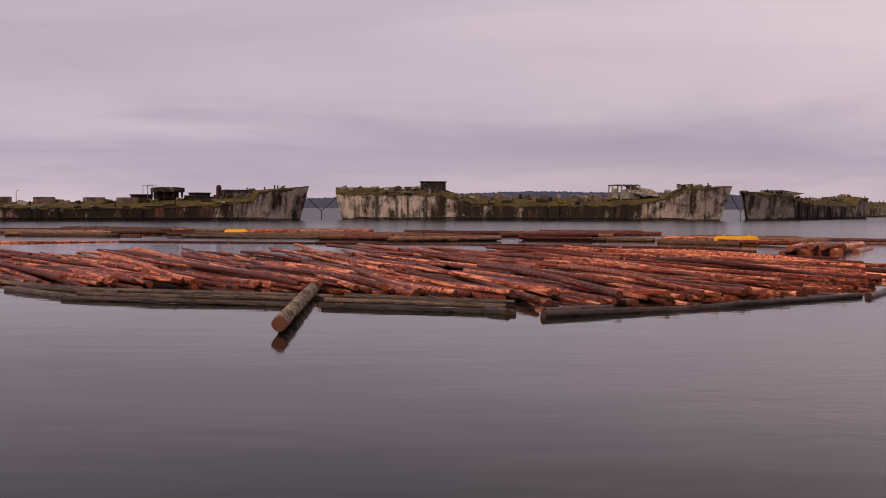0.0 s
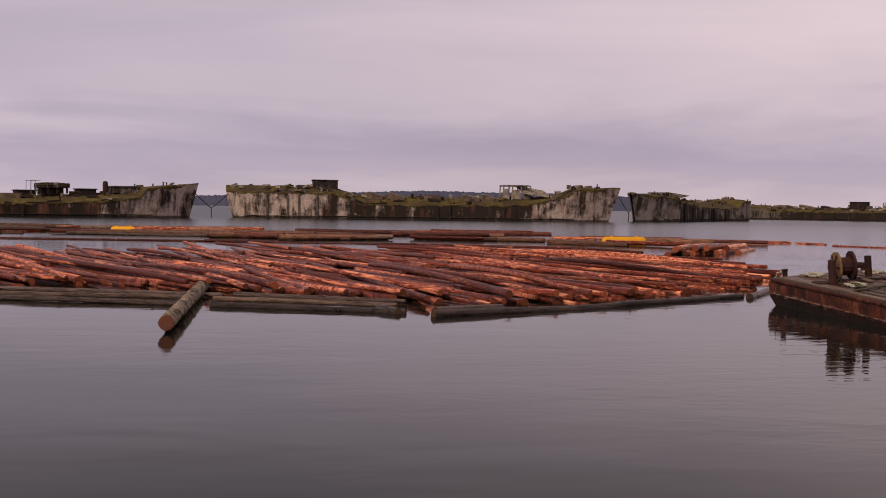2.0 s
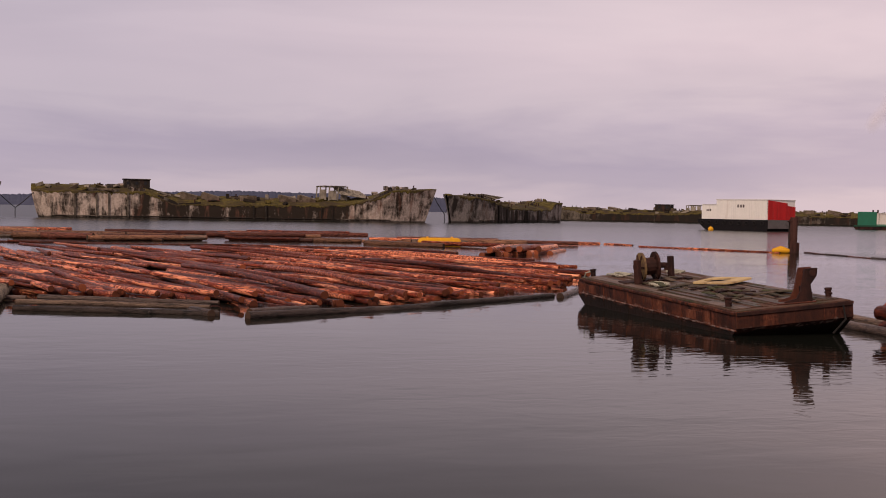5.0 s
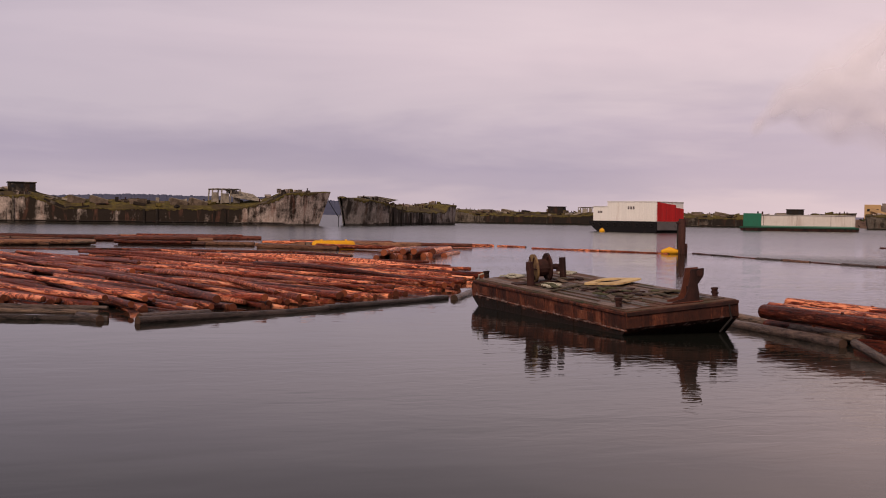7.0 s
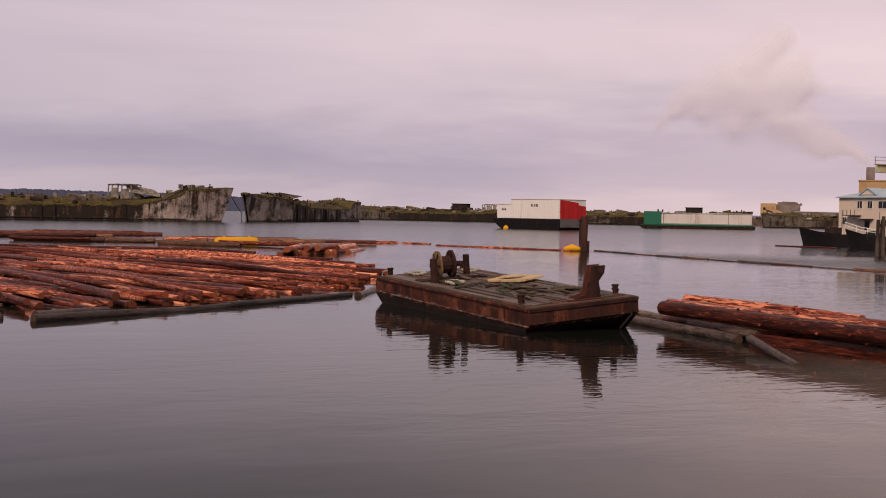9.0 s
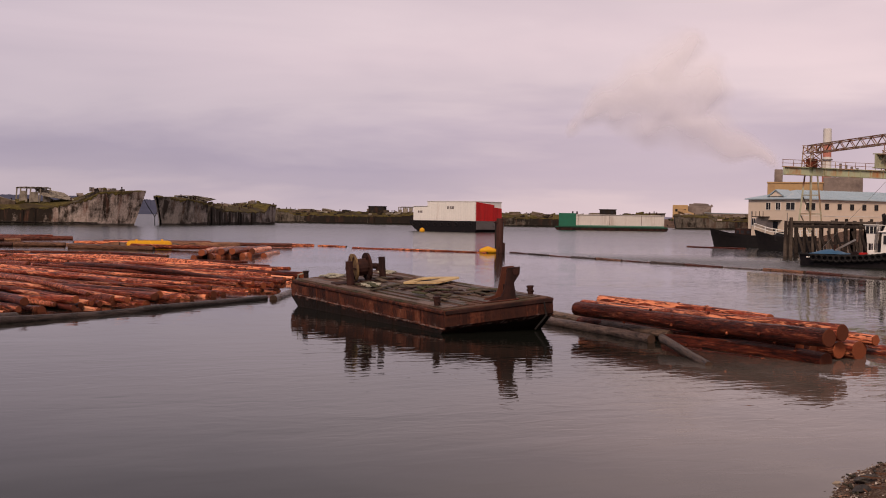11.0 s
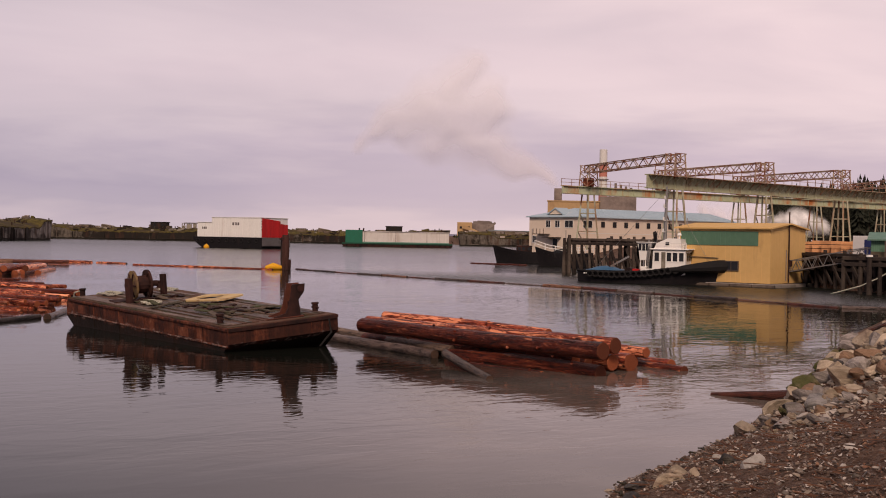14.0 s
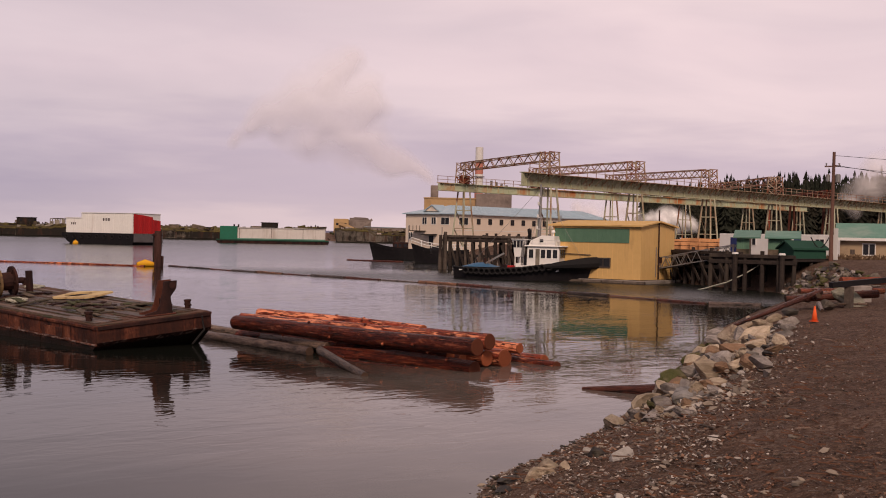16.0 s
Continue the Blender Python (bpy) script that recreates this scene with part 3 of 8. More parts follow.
def make_ground_material():
    m, t, bsdf = material("gravel_and_dirt")
    place = t.nodes.new("ShaderNodeTexCoord").outputs["Object"]
    cells = node(t, "ShaderNodeTexVoronoi", Scale=16.0, Randomness=1.0)
    link(t, place, cells.inputs["Vector"])
    tiny = node(t, "ShaderNodeTexVoronoi", Scale=48.0, Randomness=1.0)
    link(t, place, tiny.inputs["Vector"])
    hue = ramp(t, math_node(t, "MULTIPLY", noise_node(t, cells.outputs["Color"], 3.0, 1.0), 1.0),
               [(0.25, (0.068, 0.033, 0.021)), (0.5, (0.16, 0.090, 0.060)), (0.62, (0.31, 0.22, 0.17)), (0.75, (0.145, 0.068, 0.042))])
    dirt = ramp(t, noise_node(t, place, 5.0, 8.0, 0.78), [(0.34, (0.016, 0.008, 0.005)), (0.48, (0.092, 0.050, 0.034)), (0.70, (0.23, 0.145, 0.104))])
    cover = ramp(t, noise_node(t, place, 0.45, 5.0, 0.65), [(0.36, (0.25, 0.25, 0.25)), (0.56, (0.95, 0.95, 0.95))])
    colour = mix_colour(t, cover, hue, dirt)
    track = ramp(t, noise_node(t, stretched(t, place, 0.6, 1.2, 1), 0.16, 4.0, 0.6, 0.6), [(0.54, (0, 0, 0)), (0.64, (0.2, 0.2, 0.2))])
    colour = mix_colour(t, track, colour, (0.17, 0.105, 0.080))
    specks = ramp(t, noise_node(t, tiny.outputs["Color"], 5.0, 0.0), [(0.64, (0, 0, 0)), (0.70, (1, 1, 1))])
    colour = mix_colour(t, math_node(t, "MULTIPLY", specks, 0.4), colour, (0.33, 0.25, 0.20))
    t.links.new(colour, bsdf.inputs["Base Color"])
    bsdf.inputs["Roughness"].default_value = 0.9
    height = math_node(t, "ADD", math_node(t, "MULTIPLY", cells.outputs["Distance"], -0.8), math_node(t, "MULTIPLY", tiny.outputs["Distance"], -0.35))
    clods = noise_node(t, place, 7.0, 7.0, 0.75, 0.3)
    bumped(t, bsdf, math_node(t, "ADD", height, math_node(t, "MULTIPLY", clods, 1.6)), 0.9, 0.07)
    return m


GRAVEL = make_ground_material()


def build_setting():
    bm = bmesh.new()
    bmesh.ops.create_grid(bm, x_segments=1, y_segments=1, size=4600)
    tagged(new("water", finish(bm, "water", WATER)), "calm grey-pink sea reflecting an overcast evening sky", "water", kind="structure")
    xs, ys = sheet_axis(-40, 62, 0.55, 140), sheet_axis(-40, 45, 0.55, 140)
    gx, gy = np.meshgrid(xs, ys)
    gz = ground_height(gx, gy)
    nx, ny = len(xs), len(ys)
    i = (np.arange(ny - 1)[:, None] * nx + np.arange(nx - 1)).ravel()
    me = bpy.data.meshes.new("ground")
    me.from_pydata(np.stack([gx, gy, gz], -1).reshape(-1, 3).tolist(), [], np.stack([i, i + 1, i + nx + 1, i + nx], -1).tolist())
    me.materials.append(GRAVEL)
    me.polygons.foreach_set("use_smooth", [True] * len(me.polygons))
    tagged(new("ground", me), "dark brown gravel and dirt shore sloping into the sea", "ground", kind="structure")


build_setting()


def make_forest_material(name, a, b):
    m, t, bsdf = material(name)
    place = t.nodes.new("ShaderNodeTexCoord").outputs["Object"]
    t.links.new(ramp(t, noise_node(t, stretched(t, place, 1, 1, 2), 0.02, 6.0, 0.7), [(0.3, a), (0.7, b)]), bsdf.inputs["Base Color"])
    bsdf.inputs["Roughness"].default_value = 1.0
    return m


# the blue-grey of distance haze is mixed into both base colours
FAR_FOREST = make_forest_material("haze_tinted_forest", (0.055, 0.062, 0.105), (0.085, 0.088, 0.135))
FAR_PALE = make_forest_material("haze_tinted_hills", (0.20, 0.19, 0.27), (0.23, 0.215, 0.29))


def far_ridge(name, label, near, a0, a1, tops, mat, ragged, seed):
    """A long wooded ridge over the sea between two bearings, with an uneven skyline."""
    rng = random.Random(seed)
    bm = bmesh.new()
    n = 420
    rows = []
    for k in range(n + 1):
        f = k / n
        a = radians(a0 + (a1 - a0) * f)
        top = knots(tops, f)[0] + rng.uniform(-ragged, ragged) * min(1, 8 * f, 8 * (1 - f))
        d = near + 60 * math.sin(f * 23)
        prof = [(0, -1), (0.02, top * 0.25), (0.05, top * 0.6), (0.09, max(top, 0.2)), (0.2, -1)]
        rows.append([bm.verts.new((math.sin(a) * (d * (1 + g)), math.cos(a) * (d * (1 + g)), z)) for g, z in prof])
    for r, s in zip(rows, rows[1:]):
        for k in range(len(r) - 1):
            bm.faces.new((r[k], s[k], s[k + 1], r[k + 1]))
    bmesh.ops.recalc_face_normals(bm, faces=bm.faces)
    return tagged(new(name, finish(bm, name, mat)), label, "hill", kind="structure")


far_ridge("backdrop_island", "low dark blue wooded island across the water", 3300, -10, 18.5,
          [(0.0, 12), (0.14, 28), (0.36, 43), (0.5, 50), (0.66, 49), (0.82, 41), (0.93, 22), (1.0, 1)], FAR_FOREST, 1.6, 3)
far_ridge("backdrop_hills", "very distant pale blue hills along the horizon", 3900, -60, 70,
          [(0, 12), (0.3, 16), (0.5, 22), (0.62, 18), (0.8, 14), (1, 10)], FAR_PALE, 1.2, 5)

# ---- the breakwater of old concrete ships ----
def hull_sections(length, width, profile, bow_rake, stern_round, seed, steps=64):
    """Stations along the hull: rows of (x, y, z) for one side, from under water to the deck edge, and the deck rows to the middle line."""
    rng = random.Random(seed)
    out = []
    for k in range(steps + 1):
        s = k / steps
        side, ridge = knots(profile, s)
        full = 1.0
        if s < 0.10:
            full = stern_round + (1 - stern_round) * math.sin(math.pi / 2 * s / 0.10) ** 0.6
        if s > 0.80:
            full = max(0.035, math.cos(math.pi / 2 * ((s - 0.80) / 0.20)) ** 0.75)
        low = full
        if s > 0.80:
            low = max(0.03, math.cos(math.pi / 2 * min(1, ((s - 0.78) / 0.22))) ** 1.0)
        if s < 0.10:
            low = full * (0.82 + 1.8 * s)
        rake = bow_rake * max(0.0, (s - 0.8) / 0.2) ** 2
        lean = -3.4 * max(0.0, 1 - s / 0.08) * (1 - stern_round)
        rows = []
        for j in range(8):
            f = j / 7
            z = -1.2 + (side + 1.2) * f
            y = width / 2 * (low + (full - low) * f ** 1.3)
            y += 0.10 * noise.noise(Vector((s * 40, z * 0.6, seed)))
            if j == 7:
                z += rng.uniform(-0.35, 0.18)
            rows.append((s * length + rake * f + lean * f ** 0.6, y, z))
        deck = []
        for j in range(1, 7):
            f = j / 6
            z = side + (ridge - side) * f ** 0.7 + 0.30 * noise.noise(Vector((s * 30, f * 5, seed + 9)))
            deck.append((s * length + rake + lean, rows[-1][1] * (1 - f), z - 0.05))
        out.append((rows, deck))
    return out


def skin(grids):
    bm = bmesh.new()
    for rows in grids:
        vs = [[bm.verts.new(p) for p in r] for r in rows]
        for a, b in zip(vs, vs[1:]):
            for k in range(len(a) - 1):
                bm.faces.new((a[k], b[k], b[k + 1], a[k + 1]))
    bmesh.ops.remove_doubles(bm, verts=bm.verts, dist=0.003)
    bmesh.ops.recalc_face_normals(bm, faces=bm.faces)
    return bm


COAMING = surface("old_hatch_boards", (0.22, 0.165, 0.12), (0.14, 0.10, 0.075), (0.07, 0.05, 0.035), 3.0, 0.4, 0.52, 0.9)


def hulk(label, stern, bow, profile, width=16.0, rake=4.0, stern_round=0.55, seed=1, mat=None, fittings=True):
    """An old concrete ship afloat, from the middle of its stern to the foot of its stem."""
    m, length = along(stern, bow)
    ship = thing("concrete_ship", label, "ship", "breakwater ships", m)
    mat = mat or HULL
    st = hull_sections(length, width, profile, rake, stern_round, seed)
    flip = lambda r: [(x, -y, z) for x, y, z in r]
    ends = [[st[0][0], flip(st[0][0])]]
    hull = part("hull", skin([[r for r, _ in st], [flip(r) for r, _ in st], *ends]), mat, ship)
    deck_rows = [[r[-1]] + d for r, d in st]
    part("deck", skin([deck_rows, [flip(r) for r in deck_rows]]), MOSS, ship, "moss and grass covered deck")
    rng = random.Random(seed + 100)
    # a worn wale along both sides and upright fender timbers
    for sgn in (1, -1):
        part("wale", btube([(r[2][0], sgn * (r[2][1] + 0.05), 0.75) for r, _ in st[2:-7]], 0.2, 6), HULL_DARK, hull)
    # moss and grass hanging ragged over the deck edge
    for sgn in (1, -1):
        top, low = [], []
        for k in range(260):
            f = k / 259 * 62
            i = int(f)
            p, q = Vector(st[i][0][-1]).lerp(Vector(st[i + 1][0][-1]), f - i), Vector(st[i][0][4]).lerp(Vector(st[i + 1][0][4]), f - i)
            drop = max(0.04, 0.10 + 0.20 * noise.noise(Vector((k * 0.11, seed, 1))) + rng.uniform(-0.06, 0.10) + 0.14 * noise.noise(Vector((k * 0.7, seed, 5))))
            hang = p.lerp(q, min(1.0, drop * 1.05))
            top.append((p.x, sgn * (p.y - 0.1), p.z + 0.12)), low.append((hang.x, sgn * (hang.y + 0.10), hang.z))
        part("moss_fringe", skin([[list(r) for r in zip(*(top, [(x, y * 1.012 + 0.08 * sgn, z) for x, y, z in [tuple((Vector(a) * 0.75 + Vector(b) * 0.25)) for a, b in zip(top, low)]], low))]]), MOSS, ship)
    # remains of the bulwark
    for k in range(16):
        s = rng.uniform(0.01, 0.92)
        i = int(s * 64)
        sgn = rng.choice((1, -1, -1))
        a, b = st[i][0][-1], st[min(i + rng.choice((1, 1, 2, 3)), 64)][0][-1]
        h = rng.uniform(0.35, 1.0)
        part("bulwark", bbeam((a[0], sgn * (a[1] - 0.15), a[2] + h / 2 - 0.1), (b[0], sgn * (b[1] - 0.15), b[2] + h / 2 - 0.1), 0.25, h), rng.choice((HULL_DARK, MOSS, HULL_DARK)), ship)
    if not fittings:
        return ship
    for k in range(9):
        s = rng.uniform(0.06, 0.86)
        side, _ = knots(profile, s)
        for sgn in (1, -1):
            y = st[int(s * 64)][0][5][1] + 0.15
            part("fender", bbeam((s * length, sgn * y, -0.8), (s * length, sgn * y, side * rng.uniform(0.8, 1.0)), rng.uniform(0.4, 0.7)), HULL_DARK, hull)
    # broken boards, slabs and fallen gear strewn over the deck
    for k in range(46):
        s = rng.uniform(0.02, 0.95)
        side, ridge = knots(profile, s)
        r, d = st[int(s * 64)]
        x, y = r[-1][0], -r[-1][1] * rng.uniform(-0.2, 0.95)
        f = 1 - abs(y) / max(r[-1][1], 0.1)
        z = side + (ridge - side) * f ** 0.7
        lx, ly, lz = rng.uniform(0.5, 2.2), rng.uniform(0.3, 1.4), rng.uniform(0.15, 0.7)
        part("deck_debris", bbox((-lx, -ly, -0.3), (lx, ly, lz), pose(x, y, z, rng.gauss(0, 9), rng.gauss(0, 12), rng.uniform(-30, 30)), 0.05),
             (BOARD, COAMING, HULL_DARK, MOSS, HULL)[k % 5], ship)
    # bollards and broken stubs along the deck edge
    for k in range(26):
        s = rng.uniform(0.02, 0.97)
        side, ridge = knots(profile, s)
        r, d = st[int(s * 64)]
        x, y = r[-1][0], r[-1][1] * rng.uniform(-0.9, 0.9)
        f = 1 - abs(y) / max(r[-1][1], 0.1)
        z = side + (ridge - side) * f ** 0.7
        h = rng.uniform(0.4, 1.1)
        bm = btube([(x, y, z - 0.4), (x + rng.uniform(-0.1, 0.1), y, z + h)], [0.22, 0.18], 7)
        tube(bm, [(x, y, z + h - 0.05), (x, y, z + h + 0.12)], [0.28, 0.26], 7)
        part("bollard", bm, RUST_DARK, ship)
    return ship




def hatch(ship, x, y, z, lx, ly, h, tilt):
    """A hatch coaming with a sagging cover on a ship's deck."""
    m = pose(x, y, z, 0, tilt, 0)
    bm = bmesh.new()
    for lo, hi in (((-lx / 2, -ly / 2, -0.6), (lx / 2, -ly / 2 + 0.3, h)), ((-lx / 2, ly / 2 - 0.3, -0.6), (lx / 2, ly / 2, h)),
                   ((-lx / 2, -ly / 2 + 0.3, -0.6), (-lx / 2 + 0.3, ly / 2 - 0.3, h)), ((lx / 2 - 0.3, -ly / 2 + 0.3, -0.6), (lx / 2, ly / 2 - 0.3, h))):
        box(bm, lo, hi, m, 0.06)
    ob = part("hatch_coaming", bm, COAMING, ship)
    part("hatch_cover", bbox((-lx / 2 + 0.1, -ly / 2 + 0.1, h), (lx / 2 - 0.1, ly / 2 - 0.1, h + 0.18), m, 0.05), BOARD if tilt else MOSS, ob)


def deck_house(ship, x, y, z, lx, ly, h, mat, openings=3):
    """A small deck house with a flat overhanging roof and dark openings on its sides."""
    body = part("deck_house", bbox((x - lx / 2, y - ly / 2, z - 0.8), (x + lx / 2, y + ly / 2, z + h), None, 0.08), mat, ship)
    part("roof", bbox((x - lx / 2 - 0.3, y - ly / 2 - 0.3, z + h), (x + lx / 2 + 0.3, y + ly / 2 + 0.3, z + h + 0.3), None, 0.06), HULL_DARK, body)
    for k in range(openings):
        cx = x - lx / 2 + lx * (k + 0.5) / openings
        for sgn in (1, -1):
            part("opening", bbox((cx - 0.4, y + sgn * ly / 2 - 0.06, z + h * 0.35), (cx + 0.4, y + sgn * ly / 2 + 0.06, z + h * 0.75)), GLASS_DARK, body)


def shelter(ship, x, y, z, lx, ly, h, mat, lean=0.0, seed=0):
    """A ruined open shelter: posts, rails and a board roof, half fallen."""
    rng = random.Random(seed)
    for px in (-1, -0.33, 0.33, 1):
        for py in (-1, 1):
            bm = bbeam((x + px * lx / 2, y + py * ly / 2, z - 0.7), (x + px * lx / 2 + lean * 0.3, y + py * ly / 2, z + h), 0.36)
            part("post", bm, mat, ship)
    for k in range(int(lx / 0.7)):
        cx = x - lx / 2 + k * 0.7 + lean * 0.3
        if rng.random() < 0.12:
            continue
        bm = bbeam((cx, y - ly / 2 - 0.5, z + h + 0.1 + rng.uniform(-0.05, 0.05)), (cx + rng.uniform(-0.1, 0.1), y + ly / 2 + 0.5, z + h + 0.1 + rng.uniform(-0.08, 0.05)), 0.6, 0.12)
        part("board", bm, mat, ship)
    for px, w in ((-0.36, 0.22), (-0.02, 0.3), (0.38, 0.2)):
        part("wall_panel", bbox((x + (px - w / 2) * lx, y - ly / 2 - 0.1, z - 0.5), (x + (px + w / 2) * lx, y - ly / 2 + 0.1, z + h * rng.uniform(0.45, 0.9)), None, 0.03), mat, ship)
    for py in (-1, 1):
        part("rail", bbeam((x - lx / 2, y + py * ly / 2, z + h - 0.15), (x + lx / 2 + lean * 0.3, y + py * ly / 2, z + h - 0.15), 0.2, 0.3), mat, ship)


def slab_house(ship, x, y, z, lx, ly, open_h, slab):
    """A gun-shelter: a thick moss-topped slab on stout piers, open between them."""
    body = part("slab_roof", bbox((x - lx / 2, y - ly / 2, z + open_h), (x + lx / 2, y + ly / 2, z + open_h + slab), None, 0.12), HULL, ship)
    part("moss_cap", loft_patch(x, y, z + open_h + slab * 0.55, lx + 0.3, ly + 0.3, slab * 0.6), MOSS, body)
    for px in (-0.46, -0.2, 0.1, 0.42):
        for py in (-0.42, 0.42):
            part("pier", bbeam((x + px * lx, y + py * ly, z - 0.6), (x + px * lx, y + py * ly, z + open_h + 0.05), 0.5), HULL_DARK, body)
    part("rear_wall", bbox((x - lx * 0.42, y - ly * 0.3, z - 1.0), (x + lx * 0.30, y + ly * 0.3, z + open_h)), HULL, body)
    for py in (-1, 1):
        for px in (-0.75, -0.6):
            part("stanchion", bbeam((x + px * lx, y + py * ly / 2, z - 0.5), (x + px * lx, y + py * ly / 2, z + 2.9), 0.12), STEEL, body)
        part("handrail", bbeam((x - 0.77 * lx, y + py * ly / 2, z + 2.8), (x - 0.45 * lx, y + py * ly / 2, z + 2.8), 0.12), STEEL, body)


def loft_patch(x, y, z, lx, ly, h):
    """A rounded, uneven crust over a rectangle."""
    bm = bmesh.new()
    rows = []
    for i in range(13):
        for_row = []
        for j in range(9):
            u, v = 2 * i / 12 - 1, 2 * j / 8 - 1
            top = h * (1 - u ** 4) ** 0.5 * (1 - v ** 4) ** 0.5 + 0.12 * noise.noise(Vector((i * 0.7, j * 0.7, x)))
            for_row.append(bm.verts.new((x + u * lx / 2, y + v * ly / 2, z + top)))
        rows.append(for_row)
    for a, b in zip(rows, rows[1:]):
        for k in range(8):
            bm.faces.new((a[k], b[k], b[k + 1], a[k + 1]))
    bmesh.ops.recalc_face_normals(bm, faces=bm.faces)
    return bm


def mooring(a, b, sag, label):
    """A slack anchor chain between two ships."""
    a, b = Vector(a), Vector(b)
    pts = [a.lerp(b, k / 14) - Vector((0, 0, sag * 4 * (k / 14) * (1 - k / 14))) for k in range(15)]
    tagged(new("mooring_chain", finish(btube(pts, 0.12, 6), "mooring_chain", CABLE)), label, "chain", "mooring chains")


S2_STERN, S2_BOW = (-30.0, 381.0), (86.5, 386.5)
ship2 = hulk("long grey concrete ship hulk with a mossy deck, moored afloat", S2_STERN, S2_BOW,
             [(0, 8.0, 10.0), (0.25, 7.9, 9.9), (0.285, 6.6, 8.7), (0.325, 4.6, 7.5), (0.7, 4.7, 6.9), (0.77, 5.3, 7.1), (0.83, 6.6, 7.9), (0.87, 8.0, 9.0), (0.885, 9.9, 10.4), (1, 10.7, 10.9)],
             seed=2, rake=4.2, stern_round=0.10)
deck_house(ship2, 27.0, 0, 9.4, 7.6, 7.0, 2.2, HULL_DARK, 3)
for hx, hz, tilt in ((42, 6.3, 14), (48.5, 6.2, 16), (60, 6.0, 0), (72, 6.0, 12), (78, 6.0, 15)):
    hatch(ship2, hx, -2.0, hz, 5.0, 6.0, 1.4, tilt)
shelter(ship2, 86.5, 0, 7.2, 8.5, 6.0, 3.8, BOARD, 1.0, 4)
for k in range(13):
    part("leaning_board", bbeam((87.0 + 0.72 * k, 1.5, 11.2 - 0.13 * k), (88.8 + 0.74 * k, -5.2, 8.4 - 0.10 * k), 0.62, 0.14), BOARD, ship2)
for hx in (36.0, 54.0, 66.0, 98.0):
    part("deck_stub", bbox((hx - 0.5, -2.5, 6.0), (hx + 0.5, -1.6, 8.0), pose(0, 0, 0, 0, 0, 0), 0.1), BOARD if hx > 60 else HULL_DARK, ship2)
for k, h in enumerate((1.3, 0.9, 1.25, 0.5, 1.1, 1.2, 0.7, 1.0)):
    a = 102.0 + 1.45 * k
    part("bulwark_plate", bbeam((a, -5.6 + 0.42 * k, 10.1 + h / 2), (a + 1.4, -5.2 + 0.42 * k, 10.1 + h / 2), 0.25, h), (HULL, HULL_DARK)[k % 2], ship2)

ship1 = hulk("concrete ship hulk with a mossy deck and pale raised bow", (-146.0, 310.0), (-42.0, 360.0),
             [(0, 4.5, 5.5), (0.3, 3.4, 4.8), (0.6, 3.5, 5.6), (0.76, 4.4, 6.6), (0.83, 5.2, 7.2), (0.868, 6.0, 7.6), (0.875, 8.2, 8.5), (1, 9.9, 9.9)], seed=6, rake=3.0)
slab_house(ship1, 77, 0, 6.9, 8.2, 6.0, 0.9, 1.3)
deck_house(ship1, 70, 1, 5.6, 5, 5, 1.3, HULL_DARK, 2)
deck_house(ship1, 86, 0, 6.4, 4.5, 6, 1.1, HULL_DARK, 1)
deck_house(ship1, 96.5, 0, 7.4, 7.0, 6, 1.0, HULL_DARK, 3)
for k in range(3):
    part("draft_mark", bbox((60.2, -7.96, 0.9 + 0.75 * k), (60.9, -7.88, 1.35 + 0.75 * k)), WHITE, ship1)
part("vent_stack", btube([(91.0, -2, 6.5), (91.0, -2, 9.3), (91.0, -2, 9.75), (91.0, -2, 9.95)], [0.75, 0.75, 0.62, 0.3], 12), RUST_DARK, ship1, "rusty ventilator stump")
part("lamp_post", btube([(37, 1, 4.6), (37, 1, 7.6), (37.3, 1, 8.0), (37.8, 1, 8.1)], 0.1, 6), STEEL, ship1)
for hx in (20, 33, 44, 57, 66):
    hatch(ship1, hx, 0, 4.9, 5, 6, 1.2, 0)
HULL_PALE = make_hull("weathered_grey_ship_concrete", (0.42, 0.36, 0.32), (0.23, 0.19, 0.165), (0.040, 0.032, 0.027), (0.13, 0.075, 0.05), 0.0, 0.06, 0.8)
ship3 = hulk("concrete ship hulk lying bow-on with dark stains", (166.0, 498.0), (101.0, 408.0),
             [(0, 8.0, 8.8), (0.16, 7.8, 8.6), (0.2, 5.0, 7.2), (0.6, 5.0, 7.4), (0.72, 6.0, 8.2), (0.8, 7.2, 9.0), (0.88, 8.5, 9.6), (1, 9.3, 9.4)], seed=11, rake=4.5, mat=HULL_PALE)
shelter(ship3, 88, 0, 8.3, 10, 5, 1.7, BOARD, 0.8, 12)
for k in range(16):
    part("leaning_board", bbeam((64.0 + 1.5 * k, 2.0, 9.4 + 0.06 * k), (65.2 + 1.5 * k, -5.6, 7.3 + 0.09 * k), 1.1, 0.16), BOARD if k % 3 else HULL_DARK, ship3)
